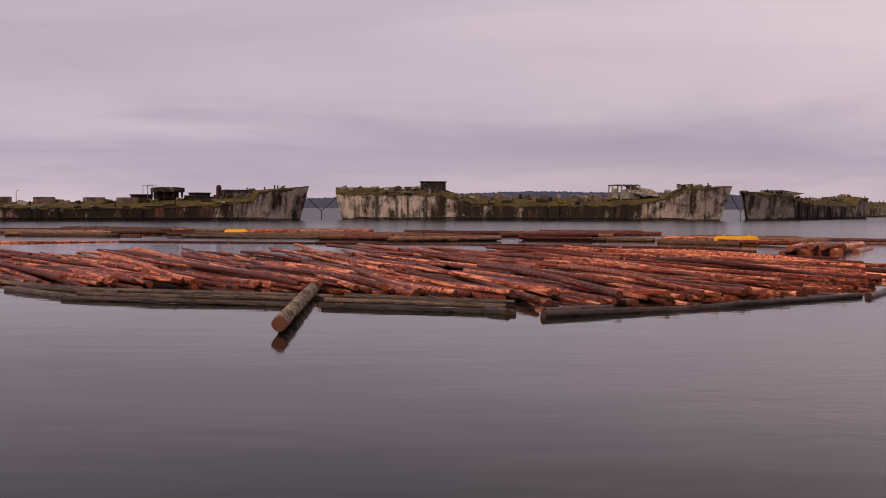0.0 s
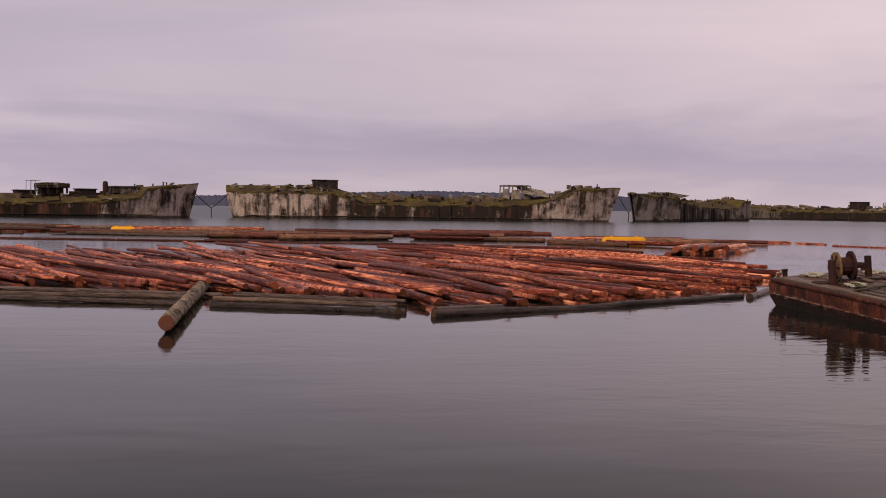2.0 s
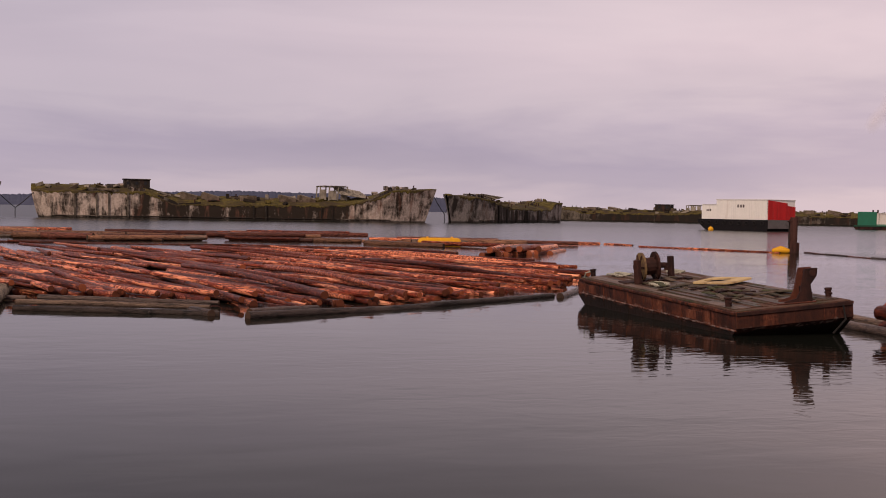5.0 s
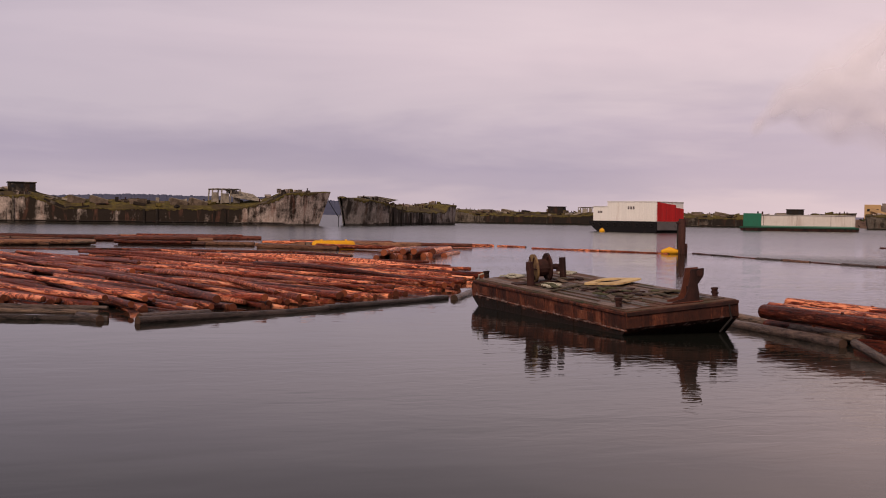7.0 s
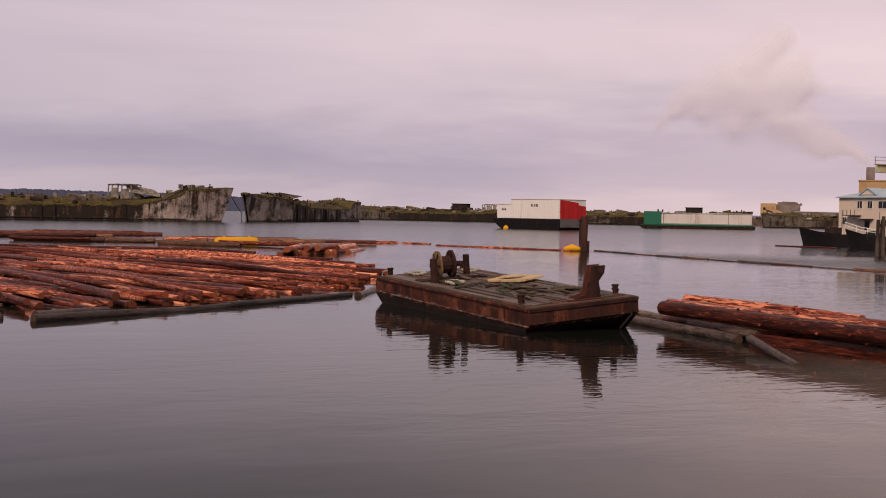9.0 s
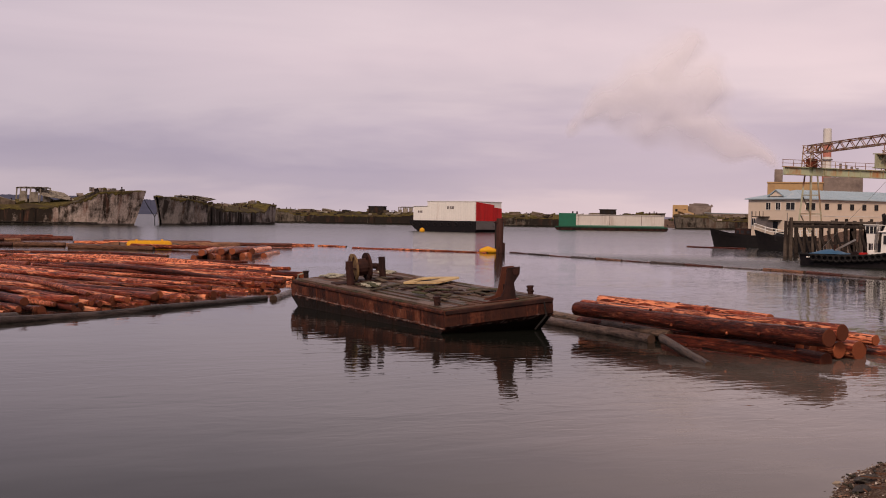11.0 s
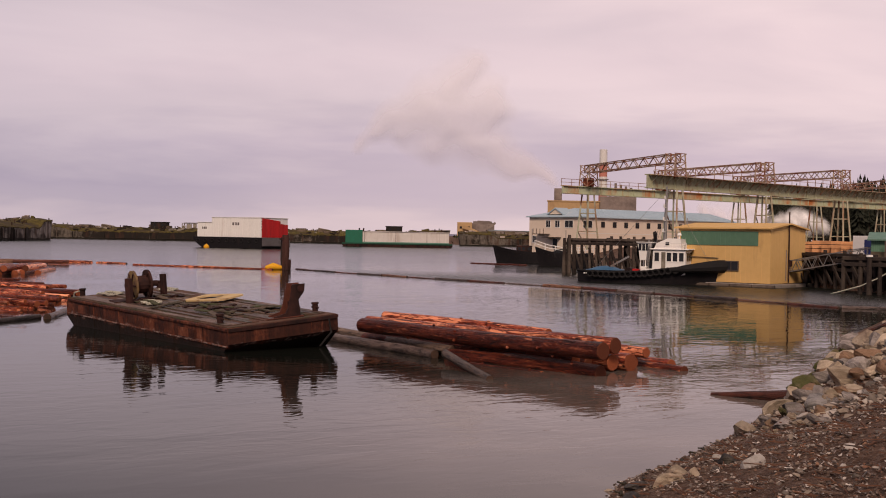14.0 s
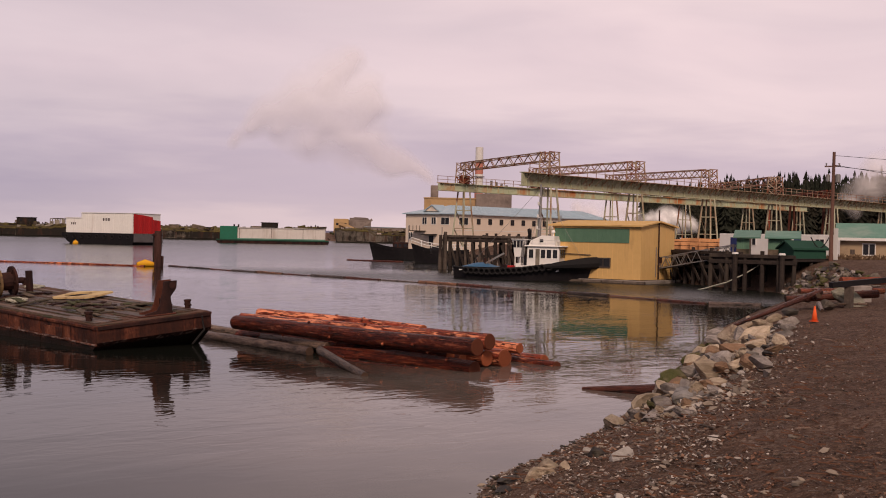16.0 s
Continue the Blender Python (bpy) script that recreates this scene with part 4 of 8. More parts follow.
for k, (a, b) in enumerate((((160, 522), (198, 594)), ((203, 610), (282, 550)), ((288, 545), (366, 490)), ((373, 486), (448, 436)))):
    ship = hulk("far low concrete ship hulk overgrown with moss", a, b,
                [(0, 6.2, 7.2), (0.16, 6.0, 7.2), (0.2, 4.2, 6.4), (0.7, 4.0, 6.2), (0.84, 5.2, 6.6), (0.9, 6.6, 7.4), (1, 7.4, 7.6)],
                seed=20 + k, rake=2.5, mat=HULL_DARK if k else HULL)
    deck_house(ship, 52 + 9 * k, 0, 6.2, 8, 6, 2.6, HULL_DARK, 2)
    if k % 2:
        shelter(ship, 76, 0, 6.4, 7, 5, 2.4, BOARD, 0.5, 30 + k)
    for hx in (24, 35, 64, 86):
        hatch(ship, hx, 0, 5.9, 5, 6, 1.1, 10 if hx % 2 else 0)
mooring((-41.5, 360.3, 8.6), (-36.5, 371, 2.8), 0.25, "dark slack mooring chain between two ship hulks")
mooring((-32.0, 380.0, 7.6), (-36.5, 371, 2.8), 0.25, "dark slack mooring chain between two ship hulks")
mooring((90, 387, 8.5), (96, 397, 2.8), 0.25, "dark slack mooring chain between two ship hulks")
mooring((101, 408, 8.0), (96, 397, 2.8), 0.25, "dark slack mooring chain between two ship hulks")
for x, y in ((-36.5, 371), (96, 397)):
    mooring((x, y, 2.8), (x + 0.02, y, -1.0), 0.0, "dark chain hanging down into the water between two ship hulks")

# ---- logs ----
def log_meshes(name, length, r0, r1, seed, bark, knots_on=0, cut=None):
    """The bark-covered stem and its two sawn ends, lying along x about the middle."""
    rng = random.Random(seed)
    bm = bmesh.new()
    seg, n = 12, max(6, int(length / 1.3))
    bend = rng.uniform(-0.012, 0.012) * length
    rings = []
    for i in range(n + 1):
        f = i / n
        x = (f - 0.5) * length
        r = r0 + (r1 - r0) * f
        cy, cz = bend * (1 - (2 * f - 1) ** 2), 0.3 * bend * math.sin(5 * f + seed)
        ring = []
        for k in range(seg):
            a = 2 * math.pi * k / seg
            rr = r * (1 + 0.10 * noise.noise(Vector((x * 0.9, math.cos(a) * 1.7 + seed, math.sin(a) * 1.7))))
            ring.append(bm.verts.new((x, cy + rr * math.cos(a), cz + rr * math.sin(a))))
        rings.append(ring)
    for a, b in zip(rings, rings[1:]):
        for k in range(seg):
            bm.faces.new((a[k], b[k], b[(k + 1) % seg], a[(k + 1) % seg]))
    for q in range(knots_on):
        i = rng.randrange(1, n)
        a = rng.uniform(0, 2 * math.pi)
        c = sum((v.co for v in rings[i]), Vector()) / seg
        d = Vector((rng.uniform(0.1, 0.5), math.cos(a), math.sin(a)))
        rr = r0 + (r1 - r0) * i / n
        tube(bm, [c + d * rr * 0.8, c + d * rr * 1.18], [0.07, 0.045], 6)
    ends = []
    for ring, sgn in ((rings[0], -1), (rings[-1], 1)):
        e = bmesh.new()
        c = sum((v.co for v in ring), Vector()) / seg
        mid = [e.verts.new(v.co + Vector((sgn * 0.004, 0, 0))) for v in ring]
        inner = [e.verts.new(c + (v.co - c) * 0.93 + Vector((sgn * 0.025, 0, 0))) for v in ring]
        for k in range(seg):
            e.faces.new((mid[k], mid[(k + 1) % seg], inner[(k + 1) % seg], inner[k]))
        e.faces.new(inner)
        bmesh.ops.recalc_face_normals(e, faces=e.faces)
        ends.append(finish(e, "cut_end", cut or CUT))
    bmesh.ops.recalc_face_normals(bm, faces=bm.faces)
    return finish(bm, name, bark, True), ends


def make_log(label, group, length, r0, r1, seed, bark, name="log", knots_on=4, cut=None):
    stem, ends = log_meshes(name, length, r0, r1, seed, bark, knots_on, cut)
    ob = tagged(new(name, stem), label, "log", group)
    for e in ends:
        o = new("cut_end", e)
        o.parent = ob
        tagged(o, "dark weathered sawn end" if cut else "sawn reddish end")
    return ob


def lie(x, y, z, heading, pitch=0.0, spin=0.0):
    return pose(x, y, z, 0, 0, heading) @ pose(0, 0, 0, 0, pitch, 0) @ pose(0, 0, 0, spin, 0, 0)


def in_outline(p, outline):
    x, y = p
    inside = False
    for (ax, ay), (bx, by) in zip(outline, outline[1:] + outline[:1]):
        if (ay > y) != (by > y) and x < (bx - ax) * (y - ay) / (by - ay) + ax:
            inside = not inside
    return inside


RAFT = [(-44, 66), (-22.9, 62.0), (-14.5, 59.8), (-8.0, 59.5), (-6.6, 57.0), (-3.4, 55.0), (-0.8, 53.5), (2.1, 53.4), (5.0, 49.6), (8.5, 50.2), (12.6, 52.6), (16.3, 56.6),
        (21.5, 62.0), (26.2, 71.0), (28.0, 84), (25.0, 97), (22.8, 108), (13, 124), (4, 112), (-9, 117), (-16, 107), (-40, 104), (-62, 100), (-60, 80)]
GROUPS = "logs in the boom"
SORTS = [("reddish-brown log with torn bark afloat in the raft", BARK, 0.155, 0.11), ("dark wet bark-covered log afloat in the raft", BARK_DARK, 0.175, 0.13),
         ("raw orange-red log rubbed bare in patches, afloat", BARK_RAW, 0.13, 0.085), ("thick reddish bark-covered log in the raft", BARK, 0.20, 0.15)]


def log_heading(x, y):
    """The raft's logs point away from the shore, fanning a little from side to side."""
    return knots([(-60, 118), (-24, 122), (-12, 113), (-4, 109), (6, 106), (14, 109), (22, 114), (30, 116)], x)[0]


def build_raft():
    rng = random.Random(42)
    stock = []
    for k in range(16):
        label, bark, r0, r1 = SORTS[(0, 1, 2, 0, 3, 2, 1, 0)[k % 8]]
        length = (17.0, 21.0, 24.0, 27.0, 30.0, 19.0, 25.0, 15.0)[k % 8] + 0.3 * (k // 8)
        stock.append((make_log(label, GROUPS, length, r0 * rng.uniform(0.75, 1.08), r1 * rng.uniform(0.75, 1.08), 300 + k, bark), length))
    spots = []
    # rows across the raft; each row is a line of logs laid end to end
    for row in range(336):
        across = -62 + row * 0.28
        far = rng.uniform(-6, 2)
        while far < 78:
            ob, length = stock[rng.randrange(16)]
            y = 50 + far + length / 2
            lead = log_heading(across, y)
            x = across - (y - 80) * math.tan(radians(lead - 90)) + rng.uniform(-0.15, 0.15)
            dx, dy = math.cos(radians(lead)) * length / 2, math.sin(radians(lead)) * length / 2
            ends_in = [in_outline((x + s * dx, y + s * dy), RAFT) for s in (-1, -0.5, 0, 0.5, 1)]
            if sum(ends_in) >= 5:
                spots.append((x, y, lead + rng.gauss(0, 2.6), length, ob))
                far += length + rng.uniform(0.1, 1.2)
            else:
                far += 1.5
    rng.shuffle(spots)
    spots.sort(key=lambda s: s[1] - s[3] / 2 > 78)
    first, used, rest = set(), 0, []
    for x, y, lead, length, ob in spots:
        stacked = rng.random() < 0.24
        z = rng.uniform(0.26, 0.50) if stacked else rng.uniform(-0.12, 0.22)
        m = lie(x, y, z, lead + (rng.gauss(0, 5) if stacked else 0) + (180 if rng.random() < 0.4 else 0), rng.gauss(0, 0.5), rng.uniform(0, 360))
        if used >= 290:
            rest.append((ob, m))
        elif ob not in first:
            first.add(ob)
            ob.matrix_basis = m
            used += 1
        else:
            copy_thing(ob, m)
            used += 1
    for ob, _ in stock:
        if ob not in first:
            rest.append((ob, lie(-30, 90, 0.1, 115)))
            ob.matrix_basis = lie(-30 + rng.uniform(-5, 5), 92, 0.1, 115)
    bm = bmesh.new()
    for ob, m in rest:
        for o in (ob, *ob.children):
            k = 1 if o is not ob else 0
            start = len(bm.verts)
            nf = len(bm.faces)
            bm.from_mesh(o.data)
            bm.verts.ensure_lookup_table()
            bm.faces.ensure_lookup_table()
            bmesh.ops.transform(bm, matrix=m, verts=bm.verts[start:])
            for f in bm.faces[nf:]:
                f.material_index = k
    tagged(new("far_logs", finish(bm, "far_logs", [BARK, CUT], True)), "mass of reddish logs floating at the far side of the raft", "logs", kind="stuff")


build_raft()

OLD_CUT = surface("weathered_log_end", (0.055, 0.035, 0.025), (0.10, 0.055, 0.038), (0.03, 0.02, 0.016), 9.0, 2.0, 0.55, 0.9)
BOOM_PALE = make_bark("bleached_boom_wood", (0.030, 0.021, 0.017), (0.12, 0.080, 0.060), (0.24, 0.155, 0.11), 0.56)

# weathered boom sticks chained round the raft, two and three abreast
STICKS = "boom sticks"


def stick(a, b, r=0.24, z=0.05, seed=0, mat=None, label="grey weathered boom stick floating at the raft's edge", name="boom_stick"):
    a, b = Vector((*a, 0)), Vector((*b, 0))
    mid, d = (a + b) / 2, b - a
    ob = make_log(label, STICKS, d.length, r, r * 0.85, seed, mat or BOOM_WOOD, name, 2, OLD_CUT)
    ob.matrix_basis = lie(mid.x, mid.y, z, math.degrees(math.atan2(d.y, d.x)))
    return ob


rng = random.Random(55)
k = 0
for a, b, r, rows in (
        ((-38, 72.5), (-21.2, 59.2), 0.14, 2), ((-21.0, 58.4), (-15.6, 53.4), 0.15, 2), ((-20.6, 60.0), (-13.2, 56.8), 0.15, 1),
        ((-15.4, 52.2), (-5.0, 49.2), 0.115, 3), ((-5.2, 49.4), (2.0, 46.3), 0.115, 3), ((2.3, 46.7), (3.2, 45.5), 0.20, 1),
        ((3.6, 46.1), (6.6, 47.6), 0.18, 1), ((4.4, 45.1), (12.2, 50.6), 0.16, 1), ((12.0, 50.7), (19.6, 55.9), 0.15, 1), ((19.2, 55.4), (22.0, 60.5), 0.18, 1)):
    d = (Vector(b) - Vector(a)).normalized()
    side = Vector((-d.y, d.x))
    for q in range(rows):
        o = side * (q * 2.15) + d * rng.uniform(-1.2, 1.2)
        turn = side * rng.uniform(-0.35, 0.35)
        p0, p1 = Vector(a) + o + turn, Vector(b) + o - turn
        stick(tuple(p0), tuple(p1), r * rng.uniform(0.85, 1.15), rng.uniform(0.03, 0.10) + 0.04 * q, 500 + k, BOOM_WOOD if q != 1 else BOOM_PALE)
        k += 1

SPAR_CUT = surface("dull_red_log_end", (0.19, 0.075, 0.045), (0.13, 0.05, 0.032), (0.07, 0.035, 0.025), 9.0, 2.0, 0.58, 0.85)
spar = make_log("thick weathered barkless log lying across the boom", "", 23.5, 0.25, 0.29, 611, SPAR_WOOD, "loose_log", 3, SPAR_CUT)
spar.matrix_basis = lie(-5.5, 50.5, 0.27, 92.6, 0.2)

BROWN_BARK = make_bark("faded_brown_bark", (0.030, 0.014, 0.010), (0.16, 0.075, 0.045), (0.42, 0.20, 0.11), 0.55)
# the second raft, farther out: long boom sticks and loose logs
rng = random.Random(77)
far_lines = [((-95, 176), (-57, 162)), ((-57, 161.5), (-35, 158)), ((-35, 158), (-16, 153)), ((-16, 153), (-2, 143.5)), ((-2.7, 142.5), (11.5, 148)), ((11.5, 148.5), (27, 142)),
             ((-62, 191), (-40, 186)), ((-38, 186), (-10, 197)), ((-30, 172), (-10, 188)), ((-10, 165), (8, 160)), ((13, 178), (36, 181)), ((10, 168), (30, 172)),
             ((-75, 185), (-52, 178)), ((-48, 170), (-30, 168)), ((-26, 166), (-8, 160)), ((30, 150), (50, 148)), ((34, 146), (51, 144)), ((27, 139), (36, 128)),
             ((-5, 172), (14, 176)), ((-66, 168), (-44, 172)), ((-12, 150), (4, 151)), ((26, 150), (34, 152)), ((-28, 176), (-12, 179))]
for k, (a, b) in enumerate(far_lines):
    for j in range(3):
        o = (rng.uniform(-3.5, 3.5), rng.uniform(-2.2, 2.2))
        f = rng.uniform(0.55, 1.0)
        e = (rng.uniform(-0.8, 0.8), rng.uniform(-1.6, 1.6))
        stick((a[0] + o[0], a[1] + o[1]), (a[0] + (b[0] - a[0]) * f + o[0] + e[0], a[1] + (b[1] - a[1]) * f + o[1] + e[1]), rng.uniform(0.2, 0.44), rng.uniform(0.0, 0.42), 700 + 3 * k + j,
              (BARK_WET, BOOM_PALE, BARK_DARK, BROWN_BARK, BROWN_BARK)[(k + 2 * j) % 5], "long brown log floating in the outer boom", "log")
thin = [(-80, 140), (-46.5, 130), (-35.4, 135.5), (-13.6, 133), (8.8, 128.5), (25.0, 122), (28.5, 112)]
for k, (a, b) in enumerate(zip(thin, thin[1:])):
    stick(a, b, 0.16, 0.04, 800 + k, BARK_DARK, "thin dark boom stick floating in a line")
# cut ends facing the shore by the outer raft's corner
for k in range(13):
    o = (k % 7) * 1.55
    ob = make_log("red-brown sawn log stacked at the outer raft's corner", "outer corner logs", 11.0 + 0.4 * (k % 3), 0.30, 0.25, 860 + k, BARK if k % 2 else BARK_RAW, "log", 1)
    ob.matrix_basis = lie(32.0 + o * 0.9, 111.0 + 0.75 * o, 0.08 + (0.45 if k >= 7 else 0) + rng.uniform(-0.05, 0.1), 62 + rng.gauss(0, 3), 0, rng.uniform(0, 360))

# ---- floats, rusted work barge, bundle of logs ----
def float_tank(x, y, heading, length, r, label):
    """A yellow cylindrical float with domed ends and lifting lugs."""
    tank = thing("yellow_float", label, "float", "yellow floats", pose(x, y, 0.38, 0, 0, heading))
    pts = [(-length / 2 + r * 0.5 * (1 - math.cos(math.pi / 2 * k / 5)) * 2, 0, 0) for k in range(6)] + [(length / 2 - r * 0.5 * (1 - math.cos(math.pi / 2 * k / 5)) * 2, 0, 0) for k in range(5, -1, -1)]
    radii = [max(0.06, r * math.sin(math.pi / 2 * k / 5)) for k in range(6)] + [max(0.06, r * math.sin(math.pi / 2 * k / 5)) for k in range(5, -1, -1)]
    part("tank", btube(pts, radii, 18), YELLOW, tank, smooth=True)
    for lx in (-length * 0.28, length * 0.28):
        part("lug", bbox((lx - 0.12, -0.06, r - 0.08), (lx + 0.12, 0.06, r + 0.12), None, 0.02), YELLOW, tank)
    for lx in (-length * 0.3, 0, length * 0.3):
        part("band", btube([(lx - 0.05, 0, 0), (lx + 0.05, 0, 0)], r + 0.015, 18), YELLOW, tank)
    return tank


float_tank(32.9, 137.8, 4, 5.2, 0.52, "long yellow cylindrical float among the logs")
float_tank(-28.2, 169.0, 2, 3.3, 0.45, "short yellow cylindrical float among the logs")


def work_barge():
    """Local x runs along the near side from the reel end, y to the far side, z up from the deck; it lists a little to the shore."""
    L, W = 14.3, 4.4
    ex = (Vector((19.19, 37.52, 0.80)) - Vector((18.79, 51.85, 1.14))).normalized()
    ey = Vector((4.26, 0.12, 0.38)).normalized()
    ez = ex.cross(ey).normalized()
    ey = ez.cross(ex)
    m = Matrix.Translation((18.79, 51.85, 1.14)) @ Matrix((ex, ey, ez)).transposed().to_4x4()
    barge = thing("work_barge", "rust-brown steel deck barge listing afloat, with winch reels", "barge", "", m)
    # the hull is raked below at both ends
    hull = part("hull", bprism([(0.25, 0), (L, 0), (L, -0.55), (L - 1.5, -1.7), (1.6, -1.7), (0.0, -0.75), (0.0, -0.2)], W), BARGE_SIDE, barge, "rusty hull plating, dark near the water")
    for y in (-0.02, W + 0.02):
        for z0, z1, t in ((-0.11, -0.01, 0.035), (-0.66, -0.60, 0.03)):
            part("rubbing_strake", bbox((0.3, y - t, z0), (L - 0.02, y + t, z1), None, 0.015), BARGE_SIDE, hull)
    part("rubbing_strake", bbox((L - 0.02, 0.03, -0.14), (L + 0.05, W - 0.03, -0.01), None, 0.015), RUST_DARK, hull)
    for x in (2.9, 5.4, 7.75, 10.2, 12.5):
        for y in (-0.006, W + 0.006):
            part("weld_seam", bbox((x - 0.015, y - 0.010, -1.0), (x + 0.015, y + 0.010, -0.12)), BARGE_SIDE, hull)
    for y in (1.1, 2.2, 3.3):
        part("weld_seam", bbox((L - 0.008, y - 0.015, -0.55), (L + 0.012, y + 0.015, -0.15)), BARGE_SIDE, hull)
    # dents and doubling plates along the near side
    for x0, x1, z0, z1 in ((1.0, 2.3, -0.56, -0.2), (6.2, 7.0, -0.5, -0.16), (10.6, 11.9, -0.57, -0.25)):
        part("doubling_plate", bbox((x0, -0.02, z0), (x1, 0.0, z1), None, 0.006), BARGE_SIDE, hull)
    part("deck", bbox((0.3, 0.05, 0.0), (L - 0.05, W - 0.05, 0.03)), DECK, barge, "rusty deck plate with dirt and green growth")
    rng = random.Random(5)
    # worn deck planks laid along the barge, some lifted, some missing
    y = 0.16
    while y < W - 0.32:
        wide = rng.uniform(0.19, 0.26)
        x = 0.45 + rng.uniform(0, 0.3)
        while x < L - 0.8:
            run = min(rng.uniform(2.2, 4.4), L - 0.4 - x)
            if rng.random() > 0.10:
                part("deck_plank", bbox((x, y, 0.031), (x + run - 0.03, y + wide - 0.02, 0.062 + rng.uniform(0, 0.022)), None, 0.006),
                     rng.choice((PLANK, PLANK, PLANK_DARK, DECK)), barge)
            x += run
        y += wide
    for k in range(44):
        x, y, a = rng.uniform(3.8, 12.6), rng.uniform(0.9, W - 0.5), rng.gauss(0, 14) + (90 if rng.random() < 0.3 else 0)
        half = rng.uniform(0.25, 0.75)
        if 4.9 < x < 8.6 and y > 1.9:
            x += 3.7
        part("loose_plank", bbox((-half, -rng.uniform(0.05, 0.16), 0.0), (half, rng.uniform(0.05, 0.16), 0.04), pose(x, y, 0.085 + 0.02 * (k % 4), 0, rng.uniform(-3, 3), a), 0.008),
             (TIMBER, RUST_DARK, BOARD_DIM, MOSSY)[k % 4], barge)
    for k in range(14):
        bm = stone(rng, rng.uniform(0.15, 0.4), 0.35, 1)
        bmesh.ops.transform(bm, matrix=pose(rng.uniform(4, 12.5), rng.uniform(1.0, W - 0.4), 0.12, 0, 0, rng.uniform(0, 360)), verts=bm.verts)
        part("debris", bm, MOSSY if k % 2 else RUST_DARK, barge)
    for x, y, r in ((0.6, 0.5, 0.13), (0.6, W - 0.4, 0.13), (13.2, 0.32, 0.13), (13.3, W - 0.3, 0.12)):
        bm = btube([(x, y, 0), (x, y, 0.30), (x, y, 0.32), (x, y, 0.38)], [r * 0.85, r * 0.85, r * 1.1, r * 1.1], 12)
        tube(bm, [(x - 0.2, y, 0.2), (x + 0.2, y, 0.2)], 0.04, 8)
        part("bollard", bm, RUST_DARK, barge)
    # winch: two flanged reels on an axle set askew between posts
    a, b = Vector((4.05, 0.62, 0)), Vector((4.22, 2.55, 0))
    d = (b - a).normalized()
    for p, h, w in ((Vector((4.87, 0.72, 0)), 1.05, 0.13), (Vector((3.7, 2.75, 0)), 0.98, 0.12)):
        part("winch_post", bbox((-w, -w * 0.8, 0), (w, w * 0.8, h), pose(p.x, p.y, 0, 0, 0, 20), 0.02), RUST_DARK, barge)
    up = Vector((0, 0, 0.68))
    winch = part("winch_drum", btube([a + d * 0.3 + up, a + d * 0.6 + up, a + d * 0.64 + up, a + d * 1.2 + up, a + d * 1.24 + up, b - d * 0.3 + up], [0.12, 0.12, 0.36, 0.36, 0.12, 0.12], 14), RUST_DARK, barge)
    for f, mat_ in ((0.62, ROPE_DARK), (1.22, RUST_DARK)):
        part("reel_flange", btube([a + d * (f - 0.05) + up, a + d * (f - 0.045) + up, a + d * (f + 0.045) + up, a + d * (f + 0.05) + up], [0.55, 0.59, 0.59, 0.55], 28), mat_, winch)
        for k in range(6):
            t = math.pi * k / 3
            side = Vector((-d.y, d.x, 0))
            e = a + d * (f - 0.07) + up
            part("spoke", bbeam(e, e + (side * math.cos(t) + Vector((0, 0, 1)) * math.sin(t)) * 0.53, 0.05), RUST_DARK, winch)
    part("winch_base", bbox((-1.25, -0.45, 0.03), (1.25, 0.45, 0.12), pose((a.x + b.x) / 2, (a.y + b.y) / 2, 0, 0, 0, math.degrees(math.atan2(d.y, d.x))), 0.02), RUST_DARK, barge)
    # pale plate with a round hole
    bm = bmesh.new()
    ring_out, ring_in = [], []
    for k in range(24):
        t = 2 * math.pi * k / 24
        c, s = math.cos(t), math.sin(t)
        q = min(1.0 / max(abs(c), 1e-6), 0.78 / max(abs(s), 1e-6))
        ring_out.append((c * q, s * q)), ring_in.append((0.55 * c - 0.2, 0.48 * s))
    layers = [[bm.verts.new((x, y, z)) for x, y in ring] for ring, z in ((ring_out, 0), (ring_out, 0.06), (ring_in, 0.06), (ring_in, 0))]
    for p, q in zip(layers, layers[1:] + layers[:1]):
        for k in range(24):
            bm.faces.new((p[k], p[(k + 1) % 24], q[(k + 1) % 24], q[k]))
    bmesh.ops.recalc_face_normals(bm, faces=bm.faces)
    bmesh.ops.transform(bm, matrix=pose(7.1, 3.3, 0.15, 2, -2, 22), verts=bm.verts)
    part("hatch_plate", bm, PLATE, barge, "cream-painted plate with a round hole")
    # fairlead bracket near the end
    shape = [(-0.80, 0), (0.36, 0), (0.33, 0.45), (0.30, 0.70), (0.56, 1.02), (0.60, 1.32), (0.08, 1.32), (0.0, 1.0), (-0.14, 0.45), (-0.28, 0.2), (-0.76, 0.10)]
    turn = pose(13.95, 2.75, 0.03, 0, 0, 84) @ Matrix.Scale(0.88, 4)
    lead = part("fairlead", bprism(shape, 0.08, turn), RUST_DARK, barge, "dark red-rusted steel fairlead bracket")
    part("cheek", bprism(shape, 0.08, turn @ pose(0, 0.55, 0)), RUST, lead)
    part("back_plate", bbox((0.05, 0.08, 0), (0.2, 0.55, 0.62), turn, 0.02), RUST_DARK, lead)
    part("roller", btube([turn @ Vector((0.36, -0.04, 1.14)), turn @ Vector((0.36, 0.67, 1.14))], 0.11, 12), RUST_DARK, lead)
    part("foot_plate", bbox((-1.1, -0.05, 0.005), (0.5, 0.7, 0.06), turn, 0.015), RUST, lead)
